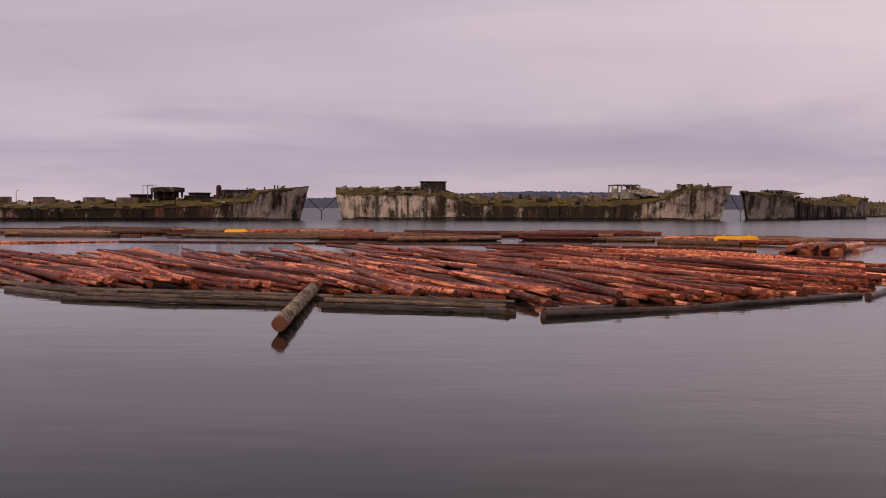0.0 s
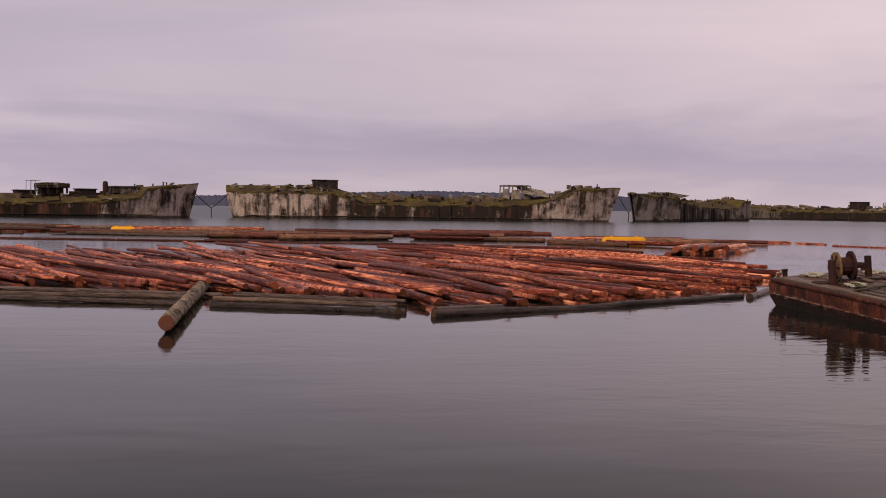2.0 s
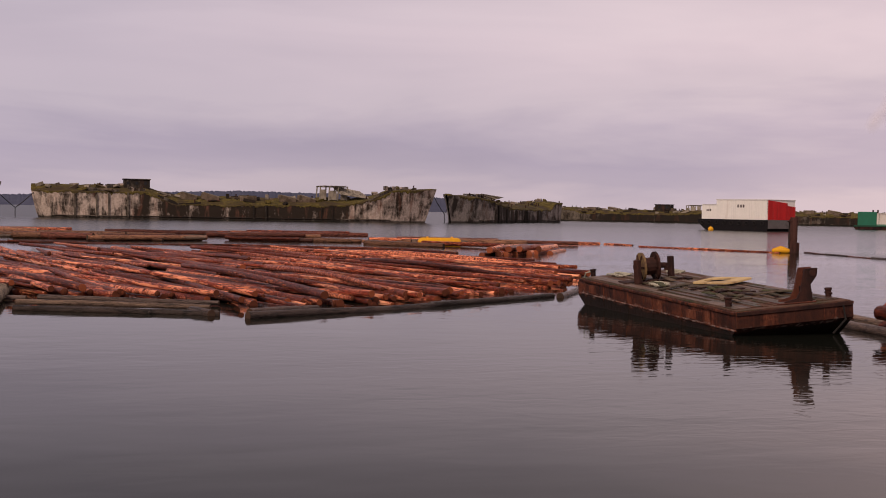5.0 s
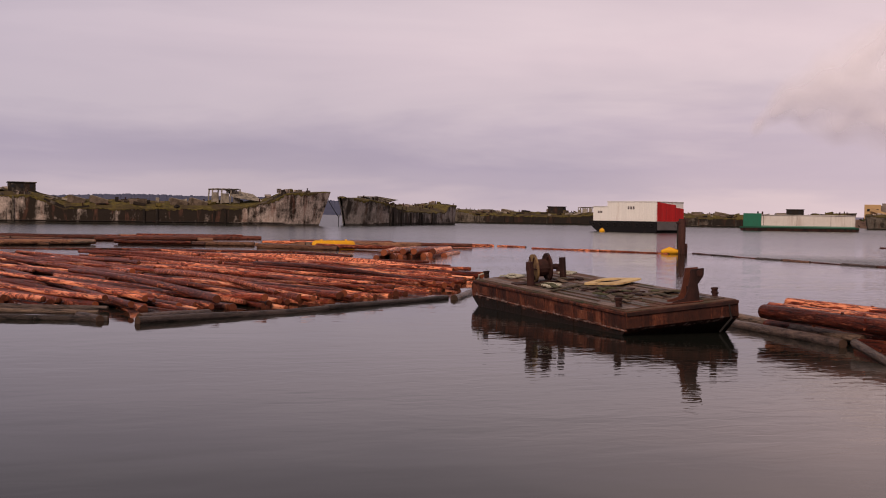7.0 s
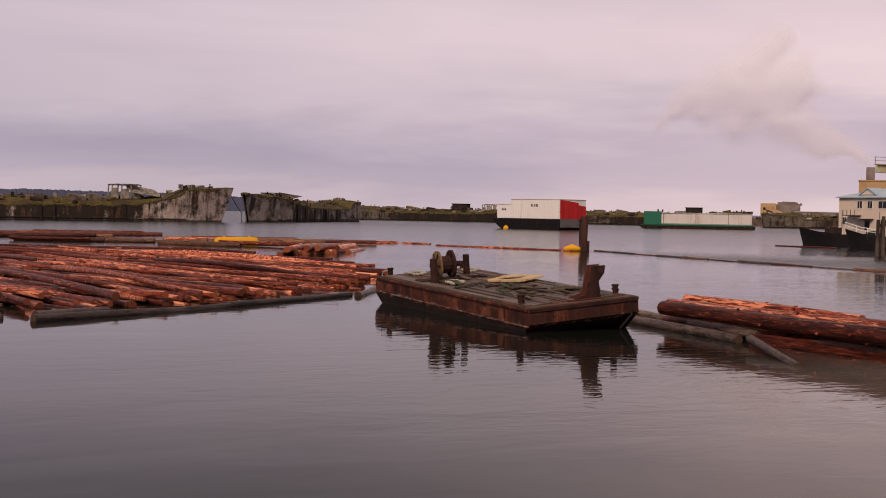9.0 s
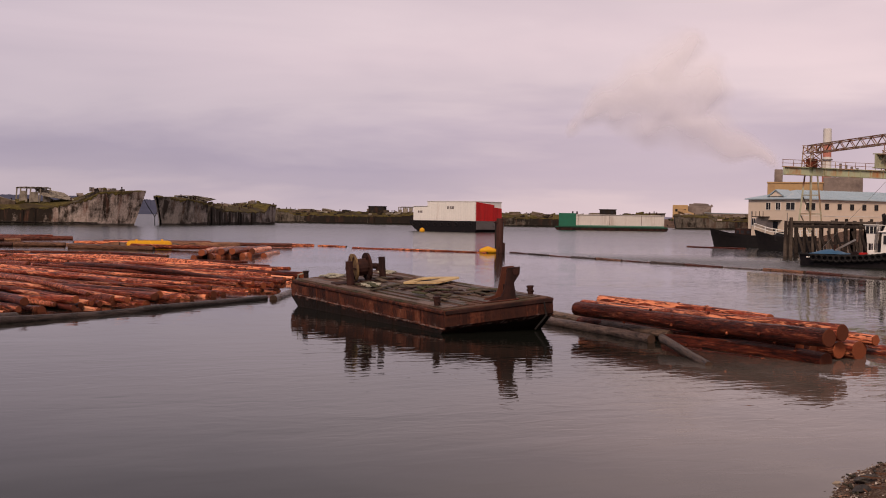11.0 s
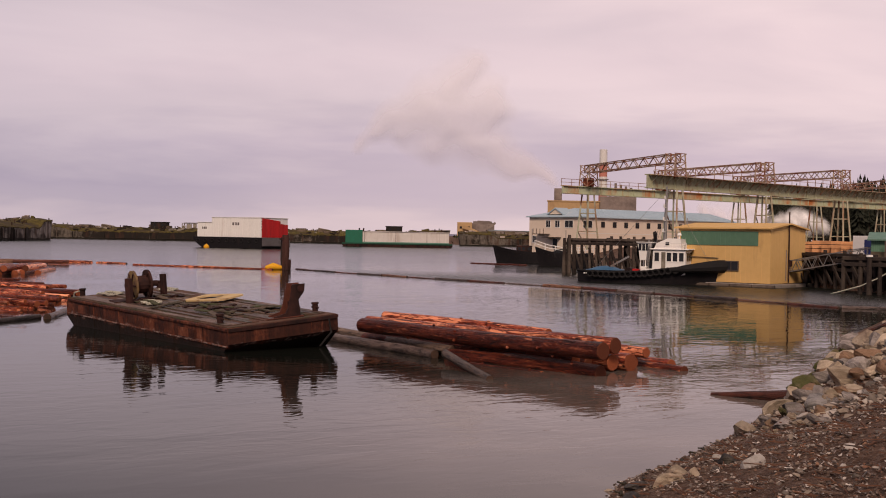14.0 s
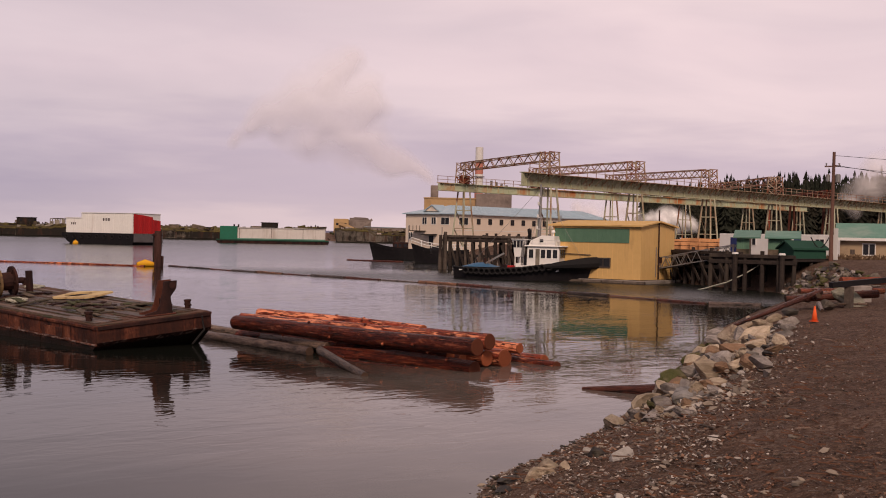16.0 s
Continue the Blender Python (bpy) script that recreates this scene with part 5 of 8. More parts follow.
    # rope coils
    for cx, cy, n, r in ((5.9, 1.15, 5, 0.40), (1.3, 1.5, 4, 0.45), (2.1, 3.7, 4, 0.4), (8.9, 2.2, 3, 0.4)):
        pts = []
        for k in range(n * 14):
            t = k * 2 * math.pi / 14
            rr = r * (0.55 + 0.45 * ((k * 7919) % 101) / 101)
            pts.append((cx + 1.5 * rr * math.cos(t), cy + rr * math.sin(t), 0.10 + 0.014 * k / 14 + 0.02 * math.sin(3 * t)))
        part("rope_coil", btube(pts, 0.03, 6), ROPE if n > 3 else MOSSY, barge, "pale tangled rope" if n > 3 else "mossy tangled rope")
    pts = [(0.6, 0.5, 0.3), (0.2, 0.3, 0.2), (-0.06, 0.3, -0.25), (-0.08, 0.6, -0.4), (-0.07, 1.1, -0.3), (0.05, 1.4, 0.05), (0.6, 1.7, 0.07), (1.2, 1.5, 0.07)]
    part("mooring_rope", btube(pts, 0.035, 6), ROPE, barge)
    part("chain", btube([(L + 0.04, W - 0.4, -0.1), (L + 0.08, W - 0.35, -0.6), (L - 0.3, W - 0.6, -1.1)], 0.04, 6), CABLE, barge)


PLANK = surface("worn_deck_plank", (0.13, 0.080, 0.060), (0.20, 0.130, 0.10), (0.060, 0.045, 0.030), 5.0, 0.9, 0.56, 0.55, 0, 0.6, 0.015)
PLANK_DARK = surface("soaked_deck_plank", (0.060, 0.035, 0.028), (0.10, 0.060, 0.046), (0.050, 0.050, 0.025), 5.0, 0.9, 0.56, 0.5, 0, 0.6, 0.015)
DECK = surface("rusty_deck_plate", (0.095, 0.045, 0.032), (0.15, 0.085, 0.062), (0.058, 0.058, 0.034), 3.0, 0.55, 0.56, 0.85, 0.1, 0.5, 0.02)
for wet in (PLANK, PLANK_DARK):
    wet.node_tree.nodes["Principled BSDF"].inputs["Specular IOR Level"].default_value = 0.4
BOARD_DIM = surface("dirty_planks", (0.17, 0.12, 0.085), (0.11, 0.08, 0.06), (0.06, 0.05, 0.035), 5.0, 0.8, 0.55, 0.9)
PLATE = surface("cream_plate_paint", (0.66, 0.48, 0.24), (0.60, 0.42, 0.20), (0.30, 0.18, 0.09), 4.0, 0.9, 0.60, 0.6)
MOSSY = surface("mossy_wood", (0.05, 0.055, 0.03), (0.10, 0.095, 0.05), (0.07, 0.04, 0.03), 6.0, 1.0, 0.55, 0.95)
ROPE_DARK = surface("worn_yellow_reel_paint", (0.26, 0.17, 0.07), (0.18, 0.11, 0.055), (0.09, 0.05, 0.035), 6.0, 1.2, 0.52, 0.7)
work_barge()


def log_bundle():
    group = "bundled logs beside the barge"
    names = ("thick dark-barked log in a floating bundle", "reddish log in a floating bundle", "thin reddish log on top of the floating bundle")
    for k, (a, b, r, sort) in enumerate((
            ((24.70, 37.8, 0.80), (25.22, 25.86, 0.88), 0.28, 0), ((25.9, 39.2, 0.82), (26.75, 26.9, 0.90), 0.27, 1), ((25.4, 38.6, 0.22), (26.6, 27.85, 0.27), 0.29, 0),
            ((24.92, 32.8, 0.14), (25.75, 26.5, 0.14), 0.28, 0), ((26.4, 39.5, 0.25), (26.95, 27.2, 0.36), 0.27, 1), ((27.1, 40.0, 0.25), (27.6, 27.1, 0.33), 0.30, 1),
            ((27.9, 41.0, 0.20), (28.6, 28.0, 0.22), 0.28, 1), ((28.5, 41.4, 0.60), (28.8, 27.6, 0.56), 0.18, 2), ((28.7, 41.0, 0.08), (29.4, 27.1, 0.12), 0.25, 1),
            ((29.3, 40.0, 0.04), (29.15, 26.3, 0.05), 0.20, 0), ((26.9, 39.6, 1.02), (27.5, 30.8, 0.95), 0.19, 2), ((27.6, 40.6, 0.82), (27.9, 29.2, 0.78), 0.23, 1), ((24.45, 31.2, -0.06), (24.95, 28.2, -0.08), 0.2, 0),
            ((25.42, 32.6, 0.42), (25.78, 27.6, 0.46), 0.19, 1), ((26.6, 40.4, 0.62), (27.0, 28.4, 0.66), 0.18, 1))):
        a, b = Vector(a), Vector(b)
        d, mid = b - a, (a + b) / 2
        r *= 0.92
        ob = make_log(names[sort], group, d.length, r, r * 1.04, 900 + k, (BARK_DARK, BARK, BARK)[sort], "log", 8)
        ob.matrix_basis = lie(mid.x, mid.y, mid.z - 0.08, math.degrees(math.atan2(d.y, d.x)), -math.degrees(math.asin(d.z / d.length)), k * 77)
    stick((25.15, 41.0), (24.53, 33.1), 0.19, 0.10, 950)
    stick((25.7, 41.3), (25.0, 32.7), 0.17, 0.26, 951, BOOM_PALE)
    ob = make_log("pale barkless pole leaning into the water", "", 4.3, 0.14, 0.11, 960, BOOM_PALE, "leaning_pole", 1, OLD_CUT)
    ob.matrix_basis = lie(23.0, 29.4, 0.16, -109.5, 4.2)
    ob = make_log("rust-brown drift log aground on the shore rocks", "", 4.4, 0.08, 0.34, 961, BARK_WET, "drift_log", 1)
    ob.matrix_basis = lie(26.05, 19.8, 0.10, -72.0, -3.0)


log_bundle()

# ---- moored barges, dolphin and boom lines ----
def bars(parent, m, widths, h, mat):
    """Unreadable lettering as a row of small bars on a wall, in the wall's own frame (x along, z up)."""
    x = 0.0
    for w in widths:
        part("mark", bbox((x, -0.03, 0), (x + w * 0.7, 0.01, h), m), mat, parent)
        x += w


MARK_GREY = surface("faded_dark_lettering", (0.10, 0.075, 0.075), (0.15, 0.12, 0.12), None, 4.0, 0.5, 0.6, 0.7)


def house_barge():
    m, _ = along((161.2, 299.9), (151.8, 321.4))  # x runs from the near corner along the long white side
    barge = thing("house_barge", "white and red barge house on a black steel hull", "barge", "", m)
    L, W = 23.4, 12.0
    hull = part("hull", bprism([(-0.6, 3.0), (L + 0.4, 3.0), (L + 0.3, 2.2), (L - 1.6, 0.7), (L - 4.5, -1), (0.6, -1), (-0.6, 0.6)], W + 0.8, pose(0, -W - 0.4, 0)), BLACK, barge)
    # greyish sheen on the hull's right end, put in as a paler plate
    part("end_plate", bbox((-0.66, -W - 0.3, 0.7), (-0.58, 0.3, 3.0)), GREY_HULL, hull)
    for k in range(9):
        x = 1.2 + k * 2.6
        tyre = bmesh.new()
        pts = [(x + 0.5 * math.cos(a), 0.5, 2.0 + 0.5 * math.sin(a)) for a in [2 * math.pi * j / 12 for j in range(13)]]
        tube(tyre, pts, 0.16, 6, False)
        part("tyre", tyre, RUBBER, hull)
    body = part("deck_house", bbox((0, -W, 3.0), (17.4, 0, 8.35), None, 0.05), WHITE, barge, "white ribbed cladding")
    part("roof", bbox((-0.15, -W - 0.1, 8.35), (17.5, 0.15, 8.55), None, 0.03), WHITE, body)
    for k in range(28):
        part("rib", bbox((0.3 + k * 0.61, 0.0, 3.1), (0.36 + k * 0.61, 0.035, 8.3)), WHITE, body)
    low = part("lean_to", bbox((17.4, -W + 1, 3.0), (23.0, -0.4, 7.0), None, 0.05), WHITE, barge)
    part("roof", bbox((17.4, -W + 0.8, 7.0), (23.2, -0.2, 7.15), None, 0.03), WHITE, low)
    # red end wall with a falling eave, built of upright boards
    for k in range(20):
        y0, y1 = -0.35 - k * 0.58, -0.35 - (k + 1) * 0.58
        top = 8.3 - 0.05 * k - (0.7 if k > 13 else 0)
        part("red_board", bbox((-0.16, y1 + 0.02, 3.05), (-0.04, y0, top)), RED, body)
    for k in range(4):
        part("porthole", bbox((-0.05, -0.3, 5.2 + 0.75 * k - 0.15), (-0.02, -0.12, 5.45 + 0.75 * k - 0.1)), GLASS_DARK, body)
    bars(body, pose(7.6, 0.02, 6.3) @ pose(0, 0, 0, 0, 0, 0), (0.9, 0.9, 0.9), 0.8, MARK_GREY)
    bars(low, pose(19.6, -0.38, 5.2), (0.6, 0.6, 0.6), 0.6, MARK_GREY)
    tagged(new("mooring_buoy", finish(ball((0, 0, 0), 0.75), "mooring_buoy", YELLOW, True)), "round orange mooring buoy afloat beside the barge", "buoy", "buoys").matrix_basis = pose(145.5, 301.0, 0.3)


def ball(c, r, squash=1.0):
    bm = bmesh.new()
    bmesh.ops.create_icosphere(bm, subdivisions=2, radius=r)
    for v in bm.verts:
        v.co = Vector((v.co.x, v.co.y, v.co.z * squash)) + Vector(c)
    tube(bm, [(c[0], c[1], c[2] + r * squash * 0.9), (c[0], c[1], c[2] + r * squash + 0.18)], 0.08, 6)
    return bm


house_barge()


SHED_WHITE = surface("dirty_white_shed_cladding", (0.66, 0.60, 0.56), (0.60, 0.54, 0.50), (0.44, 0.36, 0.31), 0.8, 0.2, 0.6, 0.8, 0, 0.1, 0.01, 0.2)


def long_barge():
    m, L = along((242.2, 385.7), (273.7, 364.0))
    barge = thing("shed_barge", "low barge with a long cream shed and a bright green end", "barge", "", m)
    part("hull", bprism([(-1.5, 1.0), (L + 1.5, 1.0), (L + 0.5, -0.8), (0, -0.8)], 11, pose(0, -0.5, 0)), RUST_DARK, barge)
    part("deck_edge", bbox((-1.2, -0.7, 1.0), (L + 1.2, -0.4, 1.5)), DARK_GREEN, barge)
    part("green_house", bbox((0, 0, 1.0), (6.3, 9, 6.2), None, 0.08), GREEN_BRIGHT, barge, "bright green end block")
    shed = part("long_shed", bbox((6.3, 0.2, 1.8), (L, 9, 5.6), None, 0.08), SHED_WHITE, barge, "cream-white ribbed shed")
    part("roof", bbox((6.3, -0.1, 5.6), (L + 0.2, 9.2, 5.8), None, 0.04), SHED_WHITE, shed)
    for k in range(14):
        part("rib", bbox((7.0 + k * 2.3, 0.12, 1.9), (7.12 + k * 2.3, 0.2, 5.6)), SHED_WHITE if k % 5 else RUST, shed)
    part("skirt", bbox((6.3, 0.0, 1.05), (L, 0.2, 1.9)), GREEN_ROOF, barge)
    for x in (5.0, 6.6, 33.0, 35.5):
        part("vent", btube([(x, 2, 5.6), (x, 2, 6.9)], 0.28, 8), RUST_DARK, barge)


long_barge()


POST_BROWN = surface("red_brown_pile", (0.060, 0.026, 0.022), (0.095, 0.042, 0.034), (0.03, 0.016, 0.014), 4.0, 0.6, 0.55, 0.85, 0, 0.5, 0.02, 0.3)


def dolphin(x, y, h, r, label, name="mooring_dolphin"):
    d = thing(name, label, "piling", "pilings", pose(x, y, 0))
    rng = random.Random(int(x * 10))
    for k, (dx, dy, hh) in enumerate(((0, 0, h), (r * 1.1, 0.3, h * 0.30), (r * 0.5, r * 1.6, h * 0.93))):
        bm = bmesh.new()
        tube(bm, [(dx, dy, -2), (dx, dy, hh * 0.4), (dx + 0.03, dy, hh)], [r * 1.15, r * 1.05, r * 0.98], 12)
        part("timber_post", bm, (POST_BROWN, POST_BROWN, TARRED)[k], d)
    part("band", btube([(0.03, r * 0.6, h * 0.86), (0.03, r * 0.6, h * 0.90)], r * 1.5, 12), RUST_DARK, d)
    return d


dolphin(69.0, 122.3, 3.95, 0.40, "dark weathered pile cluster standing in the water")
buoy = thing("marker_buoy", "yellow cone-topped marker buoy beside the piling", "buoy", "buoys", pose(67.9, 123.0, 0, 0, 0, -32))
part("float", btube([(-0.9, 0, 0.1), (-0.85, 0, 0.18), (0.0, 0, 0.36), (0.9, 0, 0.22), (1.0, 0, 0.1)], [0.10, 0.26, 0.44, 0.24, 0.07], 12), YELLOW, buoy, smooth=True)
part("ring", btube([(0.98, 0, 0.15), (1.15, 0, 0.2)], 0.06, 6), RUST, buoy)

rng = random.Random(9)
line = [(70.9, 123.0), (69.6, 108), (69.4, 94.0), (69.7, 84), (69.7, 74.0), (68.6, 65), (67.7, 56.3), (66.6, 47.2), (68.6, 44.4)]
k = 0
for (ax, ay), (bx, by) in zip(line, line[1:]):
    n = max(1, round(math.hypot(bx - ax, by - ay) / 5.5))
    for j in range(n):
        a, b = (ax + (bx - ax) * j / n, ay + (by - ay) * j / n), (ax + (bx - ax) * (j + 0.94) / n, ay + (by - ay) * (j + 0.94) / n)
        stick(a, b, rng.uniform(0.12, 0.23), rng.uniform(-0.04, 0.05), 1100 + k, (BARK_WET, BOOM_WOOD, BARK_WET, BOOM_WOOD, BROWN_BARK)[k % 5], "dark boom log in a floating chain of logs")
        k += 1
for a, b, r in (((58.6, 140.6), (63.2, 131.2), 0.13), ((63.2, 131.2), (67.6, 122.6), 0.13), ((57.5, 149.5), (59.8, 145.6), 0.15), ((51, 149), (57, 150), 0.3), ((118, 151), (120, 140), 0.16)):
    stick(a, b, r, 0.05, 1180 + k, BARK_DARK, "thin dark boom stick floating in a line")
    k += 1


# ---- the tug ----
def loft(rows):
    bm = bmesh.new()
    vs = [[bm.verts.new(p) for p in r] for r in rows]
    for a, b in zip(vs, vs[1:]):
        for j in range(len(a) - 1):
            bm.faces.new((a[j], b[j], b[j + 1], a[j + 1]))
    bmesh.ops.recalc_face_normals(bm, faces=bm.faces)
    return bm


def boat_hull(length, width, sheer, deck_drop, steps=24):
    """Rows of a small ship's side from keel to rail for both sides, and the inner deck."""
    sides, decks = [], []
    for k in range(steps + 1):
        s = k / steps
        full = min(1.0, 0.62 + 3.0 * s) if s < 0.15 else (1.0 if s < 0.55 else max(0.04, math.cos(math.pi / 2 * (s - 0.55) / 0.45) ** 0.7))
        low = full * (0.85 if s < 0.6 else max(0.1, 0.85 - 1.6 * (s - 0.6)))
        top = knots(sheer, s)[0]
        rake = 0.9 * max(0, s - 0.7) / 0.3
        sides.append([(s * length + rake * f - 0.2, width / 2 * (low + (full - low) * f ** 1.2), -0.8 + (top + 0.8) * f) for f in (0, 0.25, 0.5, 0.75, 1)])
        decks.append([(s * length + rake - 0.2, width / 2 * full * g, top - deck_drop) for g in (0.97, 0.5, 0)])
    return sides, decks


def tug():
    m, L = along((83.2, 88.4), (89.4, 76.3))
    boat = thing("tugboat", "small black-hulled tug with a white wheelhouse, moored", "boat", "", m)
    W = 4.4
    sheer = [(0, 1.05), (0.3, 0.92), (0.55, 1.12), (0.8, 1.6), (1, 1.9)]
    sides, decks = boat_hull(L - 0.7, W, sheer, 0.35)
    other = lambda rows: [[(x, -y, z) for x, y, z in r] for r in rows]
    bm = loft(sides)
    for extra in (loft(other(sides)), loft([sides[0], other(sides)[0]])):
        me = bpy.data.meshes.new("tmp")
        extra.to_mesh(me)
        extra.free()
        bm.from_mesh(me)
        bpy.data.meshes.remove(me)
    hull = part("hull", bm, BLACK, boat)
    bm = loft(decks)
    me = bpy.data.meshes.new("tmp")
    extra = loft(other(decks))
    extra.to_mesh(me)
    extra.free()
    bm.from_mesh(me)
    bpy.data.meshes.remove(me)
    part("deck", bm, RUST_DARK, boat)
    for sgn in (1, -1):
        part("rail", btube([(x, sgn * (y + 0.02), z + 0.05) for x, y, z in [r[-1] for r in sides]], 0.11, 6), RUBBER, hull)
        for k in range(3, 22, 1):
            x, y, z = sides[k][-1]
            pts = [(x + 0.27 * math.cos(a), sgn * (y + 0.14), z - 0.18 + 0.27 * math.sin(a)) for a in [2 * math.pi * j / 10 for j in range(11)]]
            part("tyre", btube(pts, 0.10, 6, False), RUBBER, hull)
    # pudding fender on the bow
    part("bow_fender", btube([(sides[k][-1][0] + 0.1, sides[k][-1][1] + 0.1, sides[k][-1][2] - 0.1) for k in (17, 19, 21, 22, 23, 24)] + [(sides[k][-1][0] + 0.1, -sides[k][-1][1] - 0.1, sides[k][-1][2] - 0.1) for k in (24, 23, 22, 21, 19, 17)], [0.16, 0.36, 0.5, 0.56, 0.6, 0.6, 0.6, 0.6, 0.56, 0.5, 0.36, 0.16], 10), RUBBER, hull)
    # wheelhouse
    house = part("wheelhouse", bprism([(7.2, 0.7), (10.4, 0.9), (10.4, 3.15), (10.15, 3.2), (7.3, 3.2)], 2.9, pose(0, -1.45, 0)), WHITE, boat)
    part("roof", bbox((7.0, -1.65, 3.2), (10.75, 1.65, 3.34), None, 0.05), WHITE, house)
    upper = part("flying_bridge", bprism([(7.3, 3.34), (9.9, 3.34), (9.8, 4.25), (8.6, 4.3), (7.5, 3.8)], 2.3, pose(0, -1.15, 0)), WHITE, boat)
    part("port_light", bbox((8.4, -1.19, 3.65), (8.75, -1.13, 3.95)), GLASS_DARK, upper)
    for sgn in (1, -1):
        for x in (7.45, 8.62, 9.2, 9.8):
            win = part("window", bbox((x, sgn * 1.45 - 0.02, 2.15), (x + 0.42, sgn * 1.45 + 0.02, 2.95)), GLASS_DARK, house)
            part("sash", bbox((x - 0.05, sgn * 1.47 - 0.02, 2.08), (x + 0.47, sgn * 1.47 + 0.02, 2.15)), WHITE, win)
        part("door", bbox((8.1, sgn * 1.46 - 0.02, 1.2), (8.5, sgn * 1.46 + 0.02, 3.0), None, 0.01), BOARD, house)
    for y in (-1.0, -0.3, 0.4):
        part("window", bbox((10.38, y, 2.2), (10.44, y + 0.5, 2.95)), GLASS_DARK, house)
    part("radar", btube([(9.4, 0, 4.1), (9.4, 0, 4.55), (9.4, 0, 4.6), (9.4, 0, 4.85)], [0.06, 0.06, 0.22, 0.12], 10), WHITE, upper)
    mast = part("mast", btube([(8.0, 0, 4.1), (8.05, 0, 6.6), (8.1, 0, 9.2)], [0.19, 0.15, 0.08], 8), STEEL, boat)
    for z, w in ((4.9, 0.9), (6.0, 0.8), (7.2, 0.6), (8.0, 0.45)):
        part("spreader", bbeam((8.05, -w, z), (8.05, w, z), 0.09), WHITE, mast)
        part("mast_light", btube([(8.05, -w, z), (8.05, -w, z + 0.3)], 0.09, 6), WHITE, mast)
    for a, b in (((7.2, 0, 3.9), (8.05, 0, 6.6)), ((8.1, 0, 8.9), (12.2, 0, 2.3)), ((8.1, 0, 8.9), (1.0, 0, 1.2))):
        part("stay", btube([a, b], 0.014, 5), STEEL, mast)
    for sgn in (1, -1):
        part("ladder_rail", btube([(6.5, sgn * 0.2 - 0.5, 0.8), (6.6, sgn * 0.2 - 0.5, 4.2)], 0.035, 5), STEEL, mast)
    # aft control station with its own windows, and a white bulwark round the house
    station = part("control_station", bprism([(5.75, 2.2), (6.35, 2.2), (6.45, 3.0), (6.75, 3.85), (5.5, 3.85), (5.65, 3.0)], 1.2, pose(0, -0.6, 0)), WHITE, boat, "white aft steering station")
    part("roof", bbox((5.4, -0.75, 3.85), (6.85, 0.75, 3.93), None, 0.02), WHITE, station)
    for x in (5.62, 5.98, 6.32):
        for sgn in (1, -1):
            part("window", bbox((x, sgn * 0.6 - 0.03, 3.1), (x + 0.28, sgn * 0.6 + 0.03, 3.75)), GLASS_DARK, station)
    for x, y in ((5.8, -0.5), (6.3, -0.5), (5.8, 0.5), (6.3, 0.5)):
        part("stilt", bbeam((x, y, 0.7), (x, y, 2.25), 0.10), WHITE, station)
    part("bulwark", bprism([(6.4, 1.05), (10.9, 1.25), (11.6, 1.55), (11.6, 1.75), (10.6, 1.55), (6.4, 1.4)], 0.05, pose(0, -1.75, 0)), WHITE, boat)
    part("bulwark", bprism([(6.4, 1.05), (10.9, 1.25), (11.6, 1.55), (11.6, 1.75), (10.6, 1.55), (6.4, 1.4)], 0.05, pose(0, 1.70, 0)), WHITE, boat)
    part("funnel", btube([(6.9, 0.5, 3.34), (6.9, 0.5, 4.7), (6.8, 0.5, 4.9)], [0.24, 0.22, 0.16], 10), BLACK, boat)
    for x, y, h in ((7.5, -0.9, 0.75), (8.9, 0.7, 0.6), (9.2, -0.7, 0.95)):
        part("aerial", btube([(x, y, 4.0), (x, y, 4.2 + h)], 0.025, 5), STEEL, upper)
    for sgn in (1, -1):
        for k in range(6):
            part("stanchion", btube([(7.1 + 0.68 * k, sgn * 1.55, 3.34), (7.1 + 0.68 * k, sgn * 1.55, 3.85)], 0.022, 5), WHITE, house)
        part("hand_rail", btube([(7.1, sgn * 1.55, 3.85), (10.5, sgn * 1.55, 3.85)], 0.025, 5), WHITE, house)
    part("search_light", btube([(9.9, -0.4, 3.34), (9.9, -0.4, 3.75), (9.95, -0.4, 3.78), (10.15, -0.4, 3.78)], [0.05, 0.05, 0.13, 0.15], 8), WHITE, house)
    # aft deck gear
    tarp = loft([[(0.5 + i * 0.42, -1.3 + j * 0.52, 1.15 + 0.42 * math.sin(math.pi * i / 8) * math.sin(math.pi * j / 5) + 0.1 * noise.noise(Vector((i, j, 3)))) for j in range(6)] for i in range(9)])
    part("tarpaulin", tarp, TARP, boat, "crumpled blue tarpaulin over the aft deck gear")
    crane = part("deck_crane", bbeam((2.6, -0.3, 1.4), (4.6, -0.3, 2.5), 0.16), STEEL, boat)
    part("crane_post", btube([(2.7, -0.3, 0.6), (2.7, -0.3, 2.0)], 0.12, 8), RUST_DARK, crane)
    part("crane_stay", btube([(2.7, -0.3, 2.0), (4.5, -0.3, 2.5)], 0.03, 5), CABLE, crane)
    part("winch", btube([(4.6, -0.5, 1.1), (4.6, 0.6, 1.1)], 0.35, 10), RUST_DARK, boat)
    part("winch_frame", bbox((4.2, -0.7, 0.7), (5.0, 0.8, 0.85)), RUST_DARK, boat)
    part("red_locker", bbox((5.2, -1.1, 0.8), (5.8, -0.5, 1.35), None, 0.03), RED, boat)
    part("white_locker", bbox((5.95, -0.9, 0.8), (6.5, -0.2, 1.6), None, 0.03), WHITE, boat)
